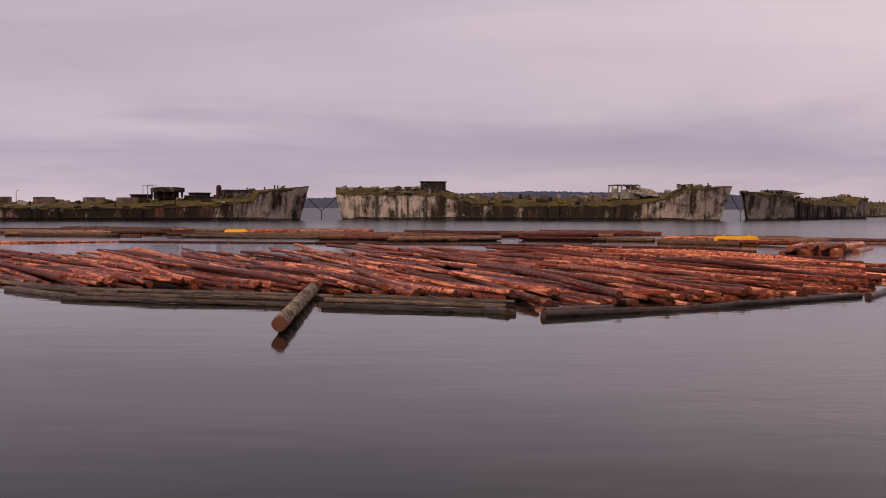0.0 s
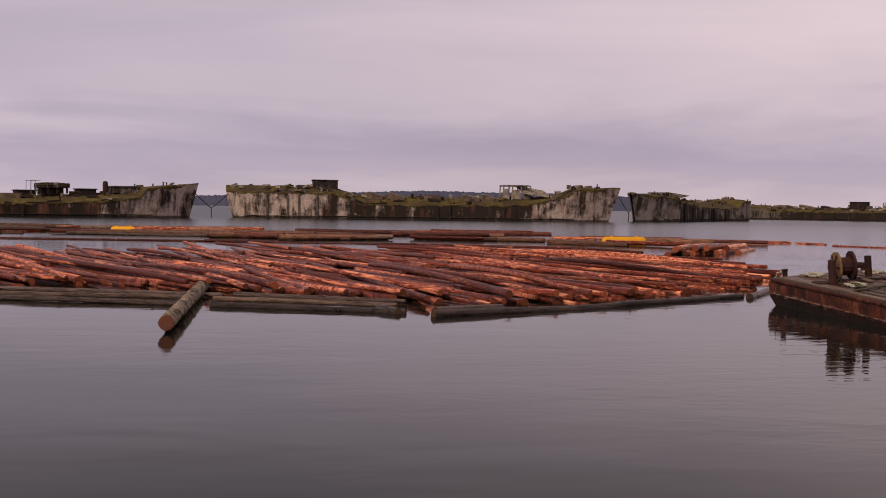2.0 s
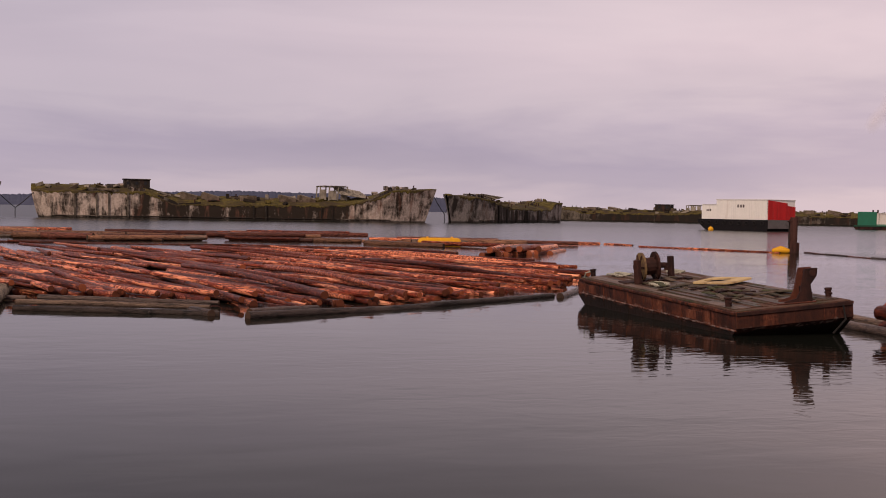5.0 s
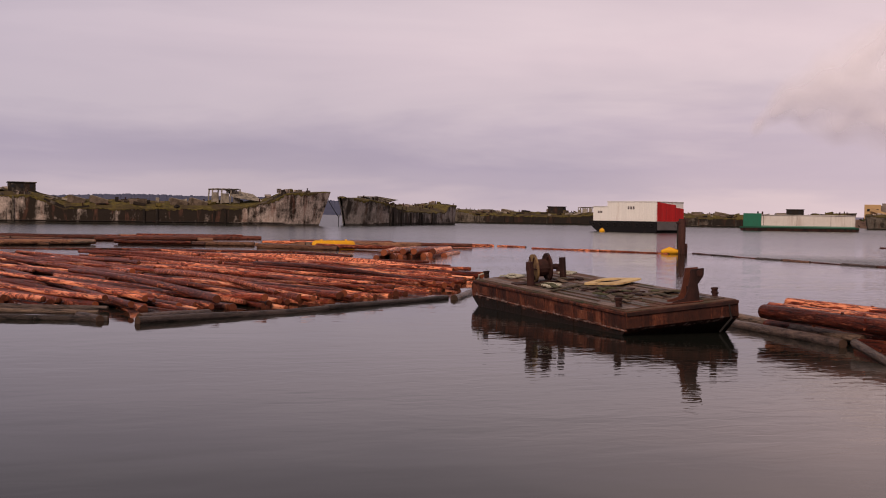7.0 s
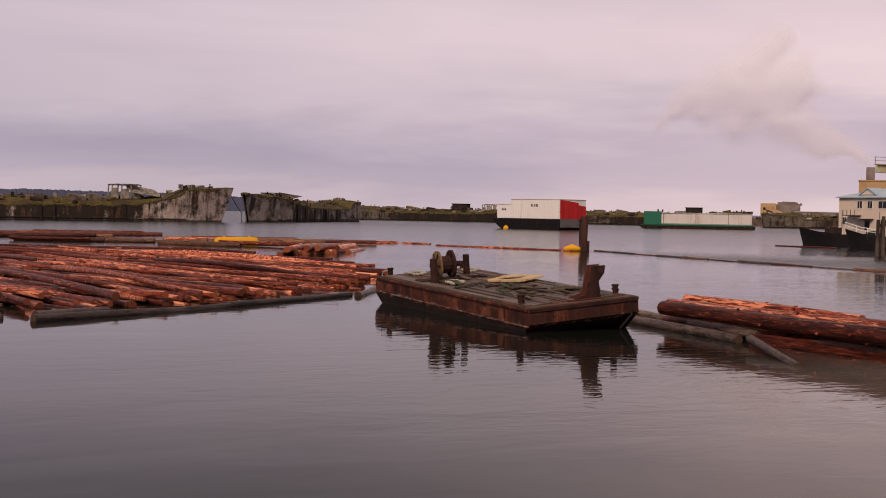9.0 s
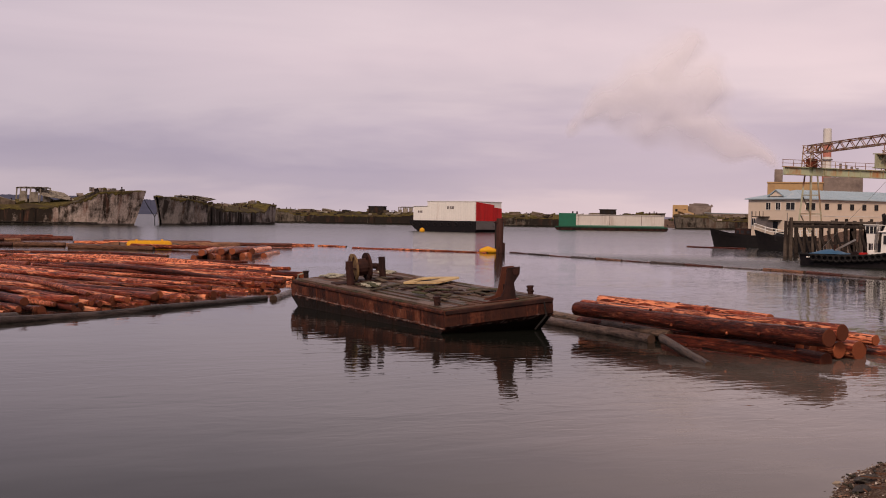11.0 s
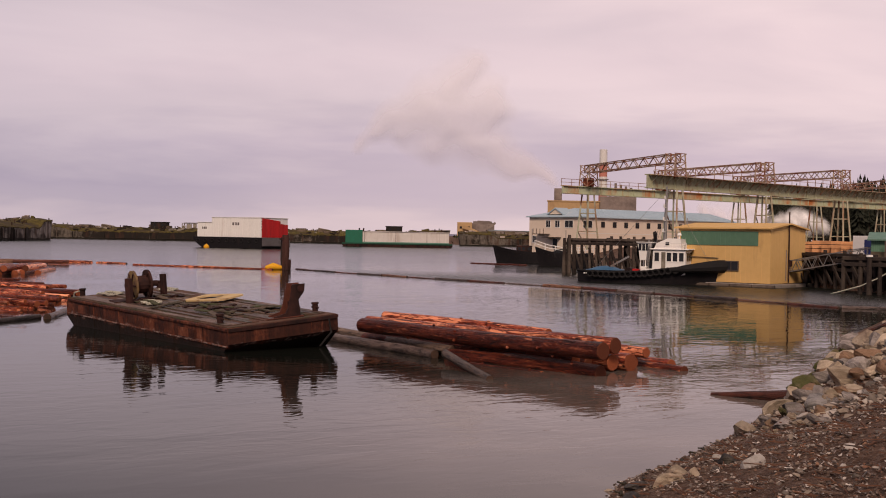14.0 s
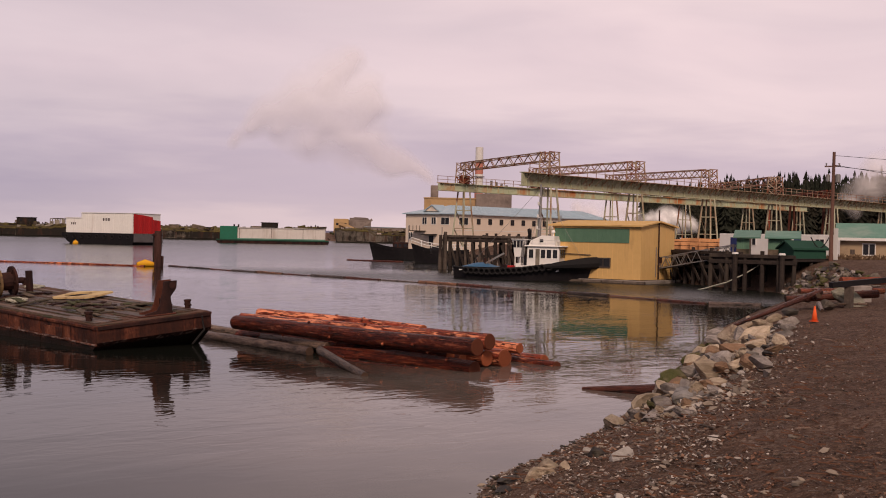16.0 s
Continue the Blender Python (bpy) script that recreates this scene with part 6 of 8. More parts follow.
    for k in range(6):
        part("name_mark", bbox((0.6 + 0.22 * k, -W / 2 * 0.86 - 0.03, 0.78), (0.76 + 0.22 * k, -W / 2 * 0.86 + 0.01, 0.9)), WHITE, hull)


tug()


def work_boat(stern, bow, label, house_mat, house=3.6, rail=False):
    m, L = along(stern, bow)
    boat = thing("work_boat", label, "boat", "boats by the pier", m)
    sides, decks = boat_hull(L, L * 0.3, [(0, 2.1), (0.5, 1.8), (0.8, 2.2), (1, 2.9)], 0.5, 14)
    other = lambda rows: [[(x, -y, z) for x, y, z in r] for r in rows]
    for rows in (sides, other(sides)):
        part("hull_side", loft(rows), BLACK, boat)
    for rows in (decks, other(decks)):
        part("deck", loft(rows), GREY_HULL, boat)
    part("wheelhouse", bbox((L * 0.5, -1.0, 1.2), (L * 0.72, 1.0, house), None, 0.08), house_mat, boat)
    for sgn in (1, -1):
        for x in (0.52, 0.6, 0.66):
            part("window", bbox((L * x, sgn - 0.03, house - 0.8), (L * x + 0.45, sgn + 0.03, house - 0.3)), GLASS_DARK, boat)
    part("mast", btube([(L * 0.5, 0, house - 0.2), (L * 0.5, 0, house + 2.8)], 0.06, 6), STEEL, boat)
    if rail:
        for rows in (sides, other(sides)):
            edge = [r[-1] for r in rows]
            for lift in (0.45, 0.9):
                part("hand_rail", btube([(x, y * 0.95, z + lift) for x, y, z in edge], 0.045, 5), WHITE, boat)
            for x, y, z in edge[::2]:
                part("stanchion", btube([(x, y * 0.95, z), (x, y * 0.95, z + 0.9)], 0.045, 5), WHITE, boat)


work_boat((138.6, 151.6), (129.6, 159.0), "dark work boat moored below the white building", RUST_DARK, 2.9)
work_boat((128.0, 134.5), (122.4, 140.0), "black-hulled boat with a white rail moored at the pier end", BLACK, 2.6, True)
work_boat((95.5, 90.5), (93.6, 80.5), "small boat with a white wheelhouse behind the tug", WHITE)


# ---- boat shed on floats ----
def gable_house(name, label, category, m, L, W, base, eave, peak, wall_mat, roof_mat, over=0.3, group=""):
    """Local x along the eaves, y across; walls, ridge roof with overhang and fascia."""
    house = thing(name, label, category, group, m)
    body = part("wall", bprism([(0, base), (W, base), (W, eave), (W / 2, peak), (0, eave)], L, pose(0, 0, 0, 0, 0, 90) @ Matrix.Diagonal((1, -1, 1, 1))), wall_mat, house)
    slope = (peak - eave) / (W / 2)
    for sgn in (1, -1):
        bm = bmesh.new()
        y0, y1 = W / 2, W / 2 + sgn * (W / 2 + over)
        z1 = peak - slope * (W / 2 + over)
        vs = [bm.verts.new(p) for p in ((-over, y0, peak + 0.02), (L + over, y0, peak + 0.02), (L + over, y1, z1 + 0.02), (-over, y1, z1 + 0.02),
                                        (-over, y0, peak + 0.16), (L + over, y0, peak + 0.16), (L + over, y1, z1 + 0.16), (-over, y1, z1 + 0.16))]
        for f in ((0, 1, 2, 3), (4, 5, 6, 7), (0, 1, 5, 4), (1, 2, 6, 5), (2, 3, 7, 6), (3, 0, 4, 7)):
            bm.faces.new([vs[q] for q in f])
        bmesh.ops.recalc_face_normals(bm, faces=bm.faces)
        part("roof", bm, roof_mat, house)
    return house, body


def window_on(parent, p, w, h, normal_axis, deep=0.06, glass=None, trim=None):
    """A framed window on a wall: p its lower corner; normal_axis 'y' or 'x' with sign."""
    sign = -1 if normal_axis[0] == "-" else 1
    ax = normal_axis[-1]
    x, y, z = p
    t = trim or WHITE
    if ax == "y":
        win = part("window", bbox((x, y - deep, z), (x + w, y + deep, z + h)), glass or GLASS_DARK, parent)
        for lo, hi in (((x - 0.08, z - 0.1), (x + w + 0.08, z)), ((x - 0.08, z + h), (x + w + 0.08, z + h + 0.08)), ((x - 0.08, z), (x, z + h)), ((x + w, z), (x + w + 0.08, z + h)), ((x + w / 2 - 0.03, z), (x + w / 2 + 0.03, z + h))):
            part("frame", bbox((lo[0], y - deep - 0.03, lo[1]), (hi[0], y + deep + 0.03, hi[1])), t, win)
    else:
        win = part("window", bbox((x - deep, y, z), (x + deep, y + w, z + h)), glass or GLASS_DARK, parent)
        for lo, hi in (((y - 0.08, z - 0.1), (y + w + 0.08, z)), ((y - 0.08, z + h), (y + w + 0.08, z + h + 0.08)), ((y - 0.08, z), (y, z + h)), ((y + w, z), (y + w + 0.08, z + h)), ((y + w / 2 - 0.03, z), (y + w / 2 + 0.03, z + h))):
            part("frame", bbox((x - deep - 0.03, lo[0], lo[1]), (x + deep + 0.03, hi[0], hi[1])), t, win)
    return win


def boat_shed():
    # origin at the near corner, x away along the long face, y to the far side
    L, W = 9.4, 7.0
    shed = thing("boat_shed", "ochre-yellow floating boat shed with a green band", "shed", "", pose(90.1, 71.5, 0, 0, 0, 101.5))
    # local x along the long face, local -y to the far side
    body = part("wall", bprism([(0, 0.35), (W, 0.35), (W, 5.3), (W / 2, 5.72), (0, 5.3)], L, Matrix(((0, 1, 0, 0), (-1, 0, 0, 0), (0, 0, 1, 0), (0, 0, 0, 1)))), SHED_YELLOW, shed)
    for sgn in (0, 1):
        y0, y1 = -W / 2, (-W - 0.35) if sgn else 0.35
        vs_z = 5.30 - 0.04
        bm = bmesh.new()
        vs = [bm.verts.new(p) for p in ((-0.3, y0, 5.75), (L + 0.4, y0, 5.75), (L + 0.4, y1, vs_z), (-0.3, y1, vs_z), (-0.3, y0, 5.88), (L + 0.4, y0, 5.88), (L + 0.4, y1, vs_z + 0.13), (-0.3, y1, vs_z + 0.13))]
        for f in ((0, 1, 2, 3), (4, 5, 6, 7), (0, 1, 5, 4), (1, 2, 6, 5), (2, 3, 7, 6), (3, 0, 4, 7)):
            bm.faces.new([vs[q] for q in f])
        bmesh.ops.recalc_face_normals(bm, faces=bm.faces)
        part("roof", bm, SHED_YELLOW, shed)
    part("green_band", bbox((1.2, 0.02, 3.75), (L - 0.2, 0.06, 5.05)), GREEN, body, "faded green cladding band")
    for k in range(16):
        part("batten", bbox((1.5 + k * 0.5, 0.06, 3.77), (1.54 + k * 0.5, 0.075, 5.03)), GREEN, body)
    for k in range(18):
        x = 0.3 + k * 0.52
        part("batten", bbox((x, 0.0, 0.4), (x + 0.03, 0.007, 3.72)), SHED_YELLOW, body)
    for k in range(14):
        y = -0.25 - k * 0.5
        part("batten", bbox((-0.007, y, 0.4), (0.0, y + 0.03, 5.2)), SHED_YELLOW, body)
    window_on(body, (3.2, 0.02, 1.5), 1.35, 0.75, "y", 0.05, None, TIMBER)
    part("pipe", btube([(-0.12, -3.4, 0.4), (-0.12, -3.4, 6.9)], 0.07, 8), RUST_DARK, shed)
    part("conduit", btube([(-0.06, -3.0, 0.6), (-0.06, -3.0, 3.4)], 0.045, 6), STEEL, shed)
    part("meter_box", bbox((-0.2, -4.0, 1.9), (0, -3.6, 2.5), None, 0.02), RUST_DARK, shed)
    part("drain", btube([(5.2, 0.1, 2.55), (6.8, 0.1, 2.6), (8.4, 0.1, 2.62)], 0.04, 6), TIMBER, shed)
    part("float", bbox((-0.6, -W - 0.5, -0.3), (L + 0.6, 0.6, 0.30), None, 0.05), CONCRETE, shed)
    for k in range(5):
        part("fender_log", btube([(-0.9 + 2.2 * k, 0.85, 0.05), (1.2 + 2.2 * k, 0.85, 0.05)], 0.2, 8), TIMBER, shed)


boat_shed()

# ---- pier, gantry cranes, buildings ----
def pier(name, label, a, b, depth, top, spacing, mat_top, seed, cross=True):
    """A timber pier: x along its front from a to b, y back towards the land."""
    rng = random.Random(seed)
    m, L = along(a, b)
    ob = thing(name, label, "pier", "", m)
    part("deck", bbox((0, 0.1, top - 0.2), (L, depth, top), None, 0.04), mat_top, ob)
    part("cap_beam", bbox((-0.3, -0.05, top - 0.5), (L + 0.3, 0.3, top - 0.2), None, 0.03), TARRED, ob)
    part("kerb_beam", bbox((-0.2, 0.0, top), (L + 0.2, 0.3, top + 0.3), None, 0.03), mat_top, ob)
    if cross:
        # added dark sheet closing the back, for the shade under the deck
        part("back_planking", bbox((0, depth - 0.2, -1.0), (L, depth - 0.05, top - 0.3)), TARRED, ob)
    n = int(L / spacing)
    for row in range(3):
        for k in range(n + 1):
            x, y = k * L / n + rng.uniform(-0.2, 0.2), 0.1 + row * depth * 0.42
            lean = rng.uniform(-0.12, 0.12)
            part("timber_post", btube([(x + lean, y, -2), (x, y, top - 0.3 if row else top + rng.choice((0, 0, 0.3, 0.6)))], [0.21, 0.17], 9), TARRED if rng.random() < 0.88 else TIMBER, ob)
    if cross:
        for k in range(n):
            x0, x1 = k * L / n, (k + 1) * L / n
            part("cross_brace", bbeam((x0, 0.35, 0.4), (x1, 0.35, top - 0.8), 0.1, 0.25), TARRED, ob)
        part("waling", bbox((-0.2, -0.12, 1.6), (L + 0.2, 0.08, 1.9)), TARRED, ob)
    return ob


main_pier = pier("timber_pier", "tall dark timber pier on piles", (104.6, 92.5), (102.6, 111.8), -13, 3.9, 1.1, TIMBER, 3)
for k in range(4):
    part("fender_post", btube([(19.0 + 0.5 * (k % 2), -0.5 + 0.45 * k, -2), (19.0 + 0.4 * (k % 2), -0.4 + 0.42 * k, 4.2 + 0.2 * (k % 3))], [0.26, 0.2], 9), TIMBER, main_pier)
pier("timber_bulkhead", "dark timber bulkhead and piles along the shore below the cranes", (92.2, 62.0), (104.3, 92.0), -4.0, 2.9, 1.5, TARRED, 12)
wharf = pier("small_wharf", "low timber wharf on dark piles", (88.3, 54.5), (87.2, 61.5), -9.5, 2.75, 1.4, TARRED, 8, False)
for x in (0.8, 4.9):
    pile = part("tall_post", btube([(x, 0.4, -2), (x, 0.4, 3.05)], [0.24, 0.2], 10), TARRED, wharf)
    part("post_cap", btube([(x, 0.4, 3.05), (x, 0.4, 3.22)], [0.29, 0.24], 10), WHITE, pile, "white pile cap")


def lattice(bm, a, b, w, h, bays, t=0.14):
    """A box truss from a to b (its lower middle line), w wide and h deep."""
    a, b = Vector(a), Vector(b)
    d = (b - a).normalized()
    side = d.cross(Vector((0, 0, 1))).normalized() * (w / 2)
    up = Vector((0, 0, h))
    chords = [(side, Vector()), (-side, Vector()), (side, up), (-side, up)]
    for s, u in chords:
        beam(bm, a + s + u, b + s + u, t)
    for k in range(bays):
        p, q = a.lerp(b, k / bays), a.lerp(b, (k + 1) / bays)
        mid = p.lerp(q, 0.5)
        for s in (side, -side):
            beam(bm, p + s, mid + s + up, t * 0.6)
            beam(bm, mid + s + up, q + s, t * 0.6)
        beam(bm, p + side + up, p - side + up, t * 0.6)
        beam(bm, p + side, q - side, t * 0.5)
    for p in (a, b):
        for s in (side, -side):
            beam(bm, p + s, p + s + up, t)


def trestle(parent, x, y, foot, top, spread, along_dir, mat):
    """An A-frame support: four raked legs with ties."""
    d = Vector((*along_dir, 0)).normalized()
    n = Vector((-d.y, d.x, 0))
    c = Vector((x, y, 0))
    feet, heads = [], []
    for sd in (1, -1):
        for sn in (1, -1):
            f = c + d * sd * spread * 0.75 + n * sn * 1.1 + Vector((0, 0, foot))
            h = c + d * sd * spread * 0.35 + n * sn * 0.6 + Vector((0, 0, top))
            feet.append(f), heads.append(h)
            part("leg", bbeam(f, h, 0.2), mat, parent)
    for g in (0.33, 0.66):
        for i, j in ((0, 2), (1, 3), (0, 1), (2, 3)):
            part("tie", bbeam(feet[i].lerp(heads[i], g), feet[j].lerp(heads[j], g), 0.12), mat, parent)
    for i, j in ((0, 2), (2, 0)):
        part("tie", bbeam(feet[i].lerp(heads[i], 0.0 if i == 0 else 0.33), feet[j].lerp(heads[j], 0.33 if i == 0 else 0.0), 0.10), mat, parent)
        part("tie", bbeam(feet[i].lerp(heads[i], 0.33 if i == 0 else 0.66), feet[j].lerp(heads[j], 0.66 if i == 0 else 0.33), 0.10), mat, parent)


def runway(a, b, z0, z1, label, mat, walkway, legs, ground):
    """A crane runway: a deep plate girder on trestles, with flanges, stiffeners and a railed walkway."""
    a, b = Vector((*a, 0)), Vector((*b, 0))
    m, L = along(a, b)
    run = thing("crane_runway", label, "crane runway", "crane runways", m)
    girder = part("girder", bbox((0, -0.12, z0), (L, 0.12, z1)), mat, run)
    for z in (z0, z1):
        part("flange", bbox((0, -0.38, z - 0.05), (L, 0.38, z + 0.05)), mat, girder)
    for k in range(int(L / 2.2)):
        for sgn in (1, -1):
            part("stiffener", bbox((0.6 + k * 2.2, sgn * 0.13 - 0.1, z0 + 0.05), (0.68 + k * 2.2, sgn * 0.13 + 0.1, z1 - 0.05)), mat, girder)
    if walkway:
        part("walkway", bbox((0, -1.05, z1 - 0.10), (L, -0.38, z1 - 0.04)), CRANE_RUST, run)
        for k in range(int(L / 1.4)):
            part("bracket", bbeam((0.6 + k * 1.4, -0.14, z0 + 0.55), (0.6 + k * 1.4, -1.0, z1 - 0.1), 0.12), LEG_PAINT, run)
    for k in range(int(L / 1.9)):
        y = -1.0 if walkway else 0.3
        part("rail_post", bbox((0.1 + k * 1.9, y - 0.03, z1), (0.16 + k * 1.9, y + 0.03, z1 + 0.95)), CRANE_RUST, run)
    for z in (0.5, 0.95):
        part("hand_rail", bbox((0, (-1.0 if walkway else 0.3) - 0.025, z1 + z - 0.03), (L, (-1.0 if walkway else 0.3) + 0.025, z1 + z + 0.03)), CRANE_RUST, run)
    for x in legs:
        trestle(run, x, 0, ground, z0 - 0.05, 1.5, (1, 0), LEG_PAINT)
    return run


runway((111.06, 122.6), (209.9, 127.1), 10.2, 11.2, "faded green steel crane runway girder on lattice legs", CRANE_GREEN, False, (4.9, 38, 58, 78, 96), 2.7)
runway((101.1, 97.5), (240.0, 113.3), 10.0, 11.5, "dirty green crane runway girder with a railed walkway", CRANE_DULL, True, (5.3, 23.9, 42.8, 63, 84, 106), 2.7)


def portal(left, right, z, label):
    """A lattice bridge between the two runways, on a lattice tower at either end."""
    ob = thing("crane_portal", label, "crane", "crane portals", pose(left[0], left[1], 0))
    r = Vector((right[0] - left[0], right[1] - left[1], 0))
    bm = bmesh.new()
    lattice(bm, Vector((0, 0, z - 1.0)), r + Vector((0, 0, z - 1.0)), 1.2, 1.0, 9, 0.13)
    part("bridge_truss", bm, CRANE_RUST, ob, "rusty lattice bridge")
    for base in (Vector(), r):
        h = z - 11.2
        legs = [part("tower_leg", bbeam(base + Vector((sx * 1.0, sy * 0.8, 11.2)), base + Vector((sx * 0.8, sy * 0.7, z)), 0.13), CRANE_RUST, ob) for sx in (-1, 1) for sy in (-1, 1)]
        for k in range(3):
            z0, z1 = 11.2 + h * k / 3, 11.2 + h * (k + 1) / 3
            for sy in (-0.75, 0.75):
                part("tower_brace", bbeam(base + Vector((-0.95, sy, z0)), base + Vector((0.95, sy, z1)), 0.09), CRANE_RUST, legs[0])
                part("tower_brace", bbeam(base + Vector((-0.95, sy, z1)), base + Vector((0.95, sy, z1)), 0.09), CRANE_RUST, legs[0])
            for sx in (-0.9, 0.9):
                part("tower_brace", bbeam(base + Vector((sx, -0.75, z0)), base + Vector((sx, 0.75, z1)), 0.09), CRANE_RUST, legs[0])
    part("cab", bbox((-0.6, -0.6, 11.25), (0.5, 0.5, 12.4), None, 0.05), RUST_RED, ob, "small rusty cab")
    return ob


for left, right in (((116.0, 122.8), (106.3, 98.1)), ((131.0, 123.5), (124.8, 100.2)), ((149.3, 124.4), (143.6, 102.3)), ((178.8, 125.7), (163.8, 104.6))):
    portal(left, right, 14.1, "rusty lattice crane bridge across two runways")


FRAME_DARK = surface("dark_window_frames", (0.05, 0.04, 0.04), (0.08, 0.065, 0.06), None, 4.0, 0.5, 0.6, 0.6)


def white_building():
    B, L, W = (155.7, 167.1), 47.0, 13.0
    m = pose(B[0], B[1], 0, 0, 0, 4.3)
    ob = thing("waterfront_building", "long cream two-storey building with a blue-grey metal roof", "building", "", m)
    z0, z1, zr = 2.4, 8.15, 10.05
    body = part("wall", bbox((0, 0, z0 - 1.5), (L, W, z1)), CREAM, ob)
    o = 0.5
    bm = bmesh.new()
    ev = [bm.verts.new(p) for p in ((-o, -o, z1), (L + o, -o, z1), (L + o, W + o, z1), (-o, W + o, z1))]
    ed = [bm.verts.new((v.co.x, v.co.y, z1 + 0.18)) for v in ev]
    r0, r1 = bm.verts.new((5.5, W / 2, zr)), bm.verts.new((L + o, W / 2, zr))
    bm.faces.new(ev)
    for i in range(4):
        bm.faces.new((ev[i], ev[(i + 1) % 4], ed[(i + 1) % 4], ed[i]))
    for f in ((ed[0], ed[1], r1, r0), (ed[2], ed[3], r0, r1), (ed[3], ed[0], r0), (ed[1], ed[2], r1)):
        bm.faces.new(f)
    bmesh.ops.recalc_face_normals(bm, faces=bm.faces)
    part("roof", bm, BLUE_ROOF, ob)
    for k in range(60):
        x = 1.0 + k * 0.78
        y1 = W / 2 * min(1, (x + 0.5) / 6.0)
        zt = z1 + 0.18 + (zr - z1 - 0.18) * min(1, (x + 0.5) / 6.0)
        part("seam", bbeam((x, -o, z1 + 0.2), (x, -o + (W / 2 + o) * min(1, (x + 0.5) / 6.0), zt + 0.02), 0.05, 0.05), BLUE_ROOF, ob)
    gable = part("gablet", bprism([(-1.8, 0), (1.8, 0), (0, 1.0)], 3.0, pose(0.4, W / 2, 8.75, 0, 0, -90)), CREAM, ob)
    part("gablet_roof", bprism([(-2.1, -0.15), (0, 1.05), (2.1, -0.15), (2.1, 0.05), (0, 1.25), (-2.1, 0.05)], 3.3, pose(0.2, W / 2, 8.75, 0, 0, -90)), BLUE_ROOF, gable)
    for k in range(12):
        window_on(body, (6.0 + 3.3 * k, 0, 6.5), 0.85, 0.9, "y", 0.05, None, FRAME_DARK)
    for x in (7.6, 13.4, 17.5, 21.0, 29.0):
        window_on(body, (x, 0, 3.4), 1.3 if x < 10 else 0.8, 1.0, "y", 0.05, None, FRAME_DARK)
    window_on(body, (1.0, 0, 6.3), 2.4, 1.25, "y", 0.05)
    for y, z, w in ((1.6, 6.3, 2.0), (5.0, 6.3, 1.1), (7.4, 6.3, 1.1), (11.2, 3.4, 0.8)):
        window_on(body, (0, y, z), w, 1.25, "-x", 0.05)
    stair = part("balcony", bbox((-1.6, 7.6, 4.9), (0, 10.6, 5.05)), TIMBER, ob)
    for y in (7.7, 8.6, 9.5, 10.4):
        part("baluster", bbox((-1.58, y, 5.05), (-1.5, y + 0.08, 6.0)), TIMBER, stair)
    part("awning", bbox((-1.8, 4.6, 4.3), (0, 8.0, 4.42)), TARRED, ob)
    part("door", bbox((-0.06, 5.6, 2.4), (0.02, 6.7, 4.1)), GLASS_DARK, body)
    part("trim_band", bbox((-0.04, -0.04, 5.2), (L, 0.0, 5.3)), WHITE, body)


white_building()


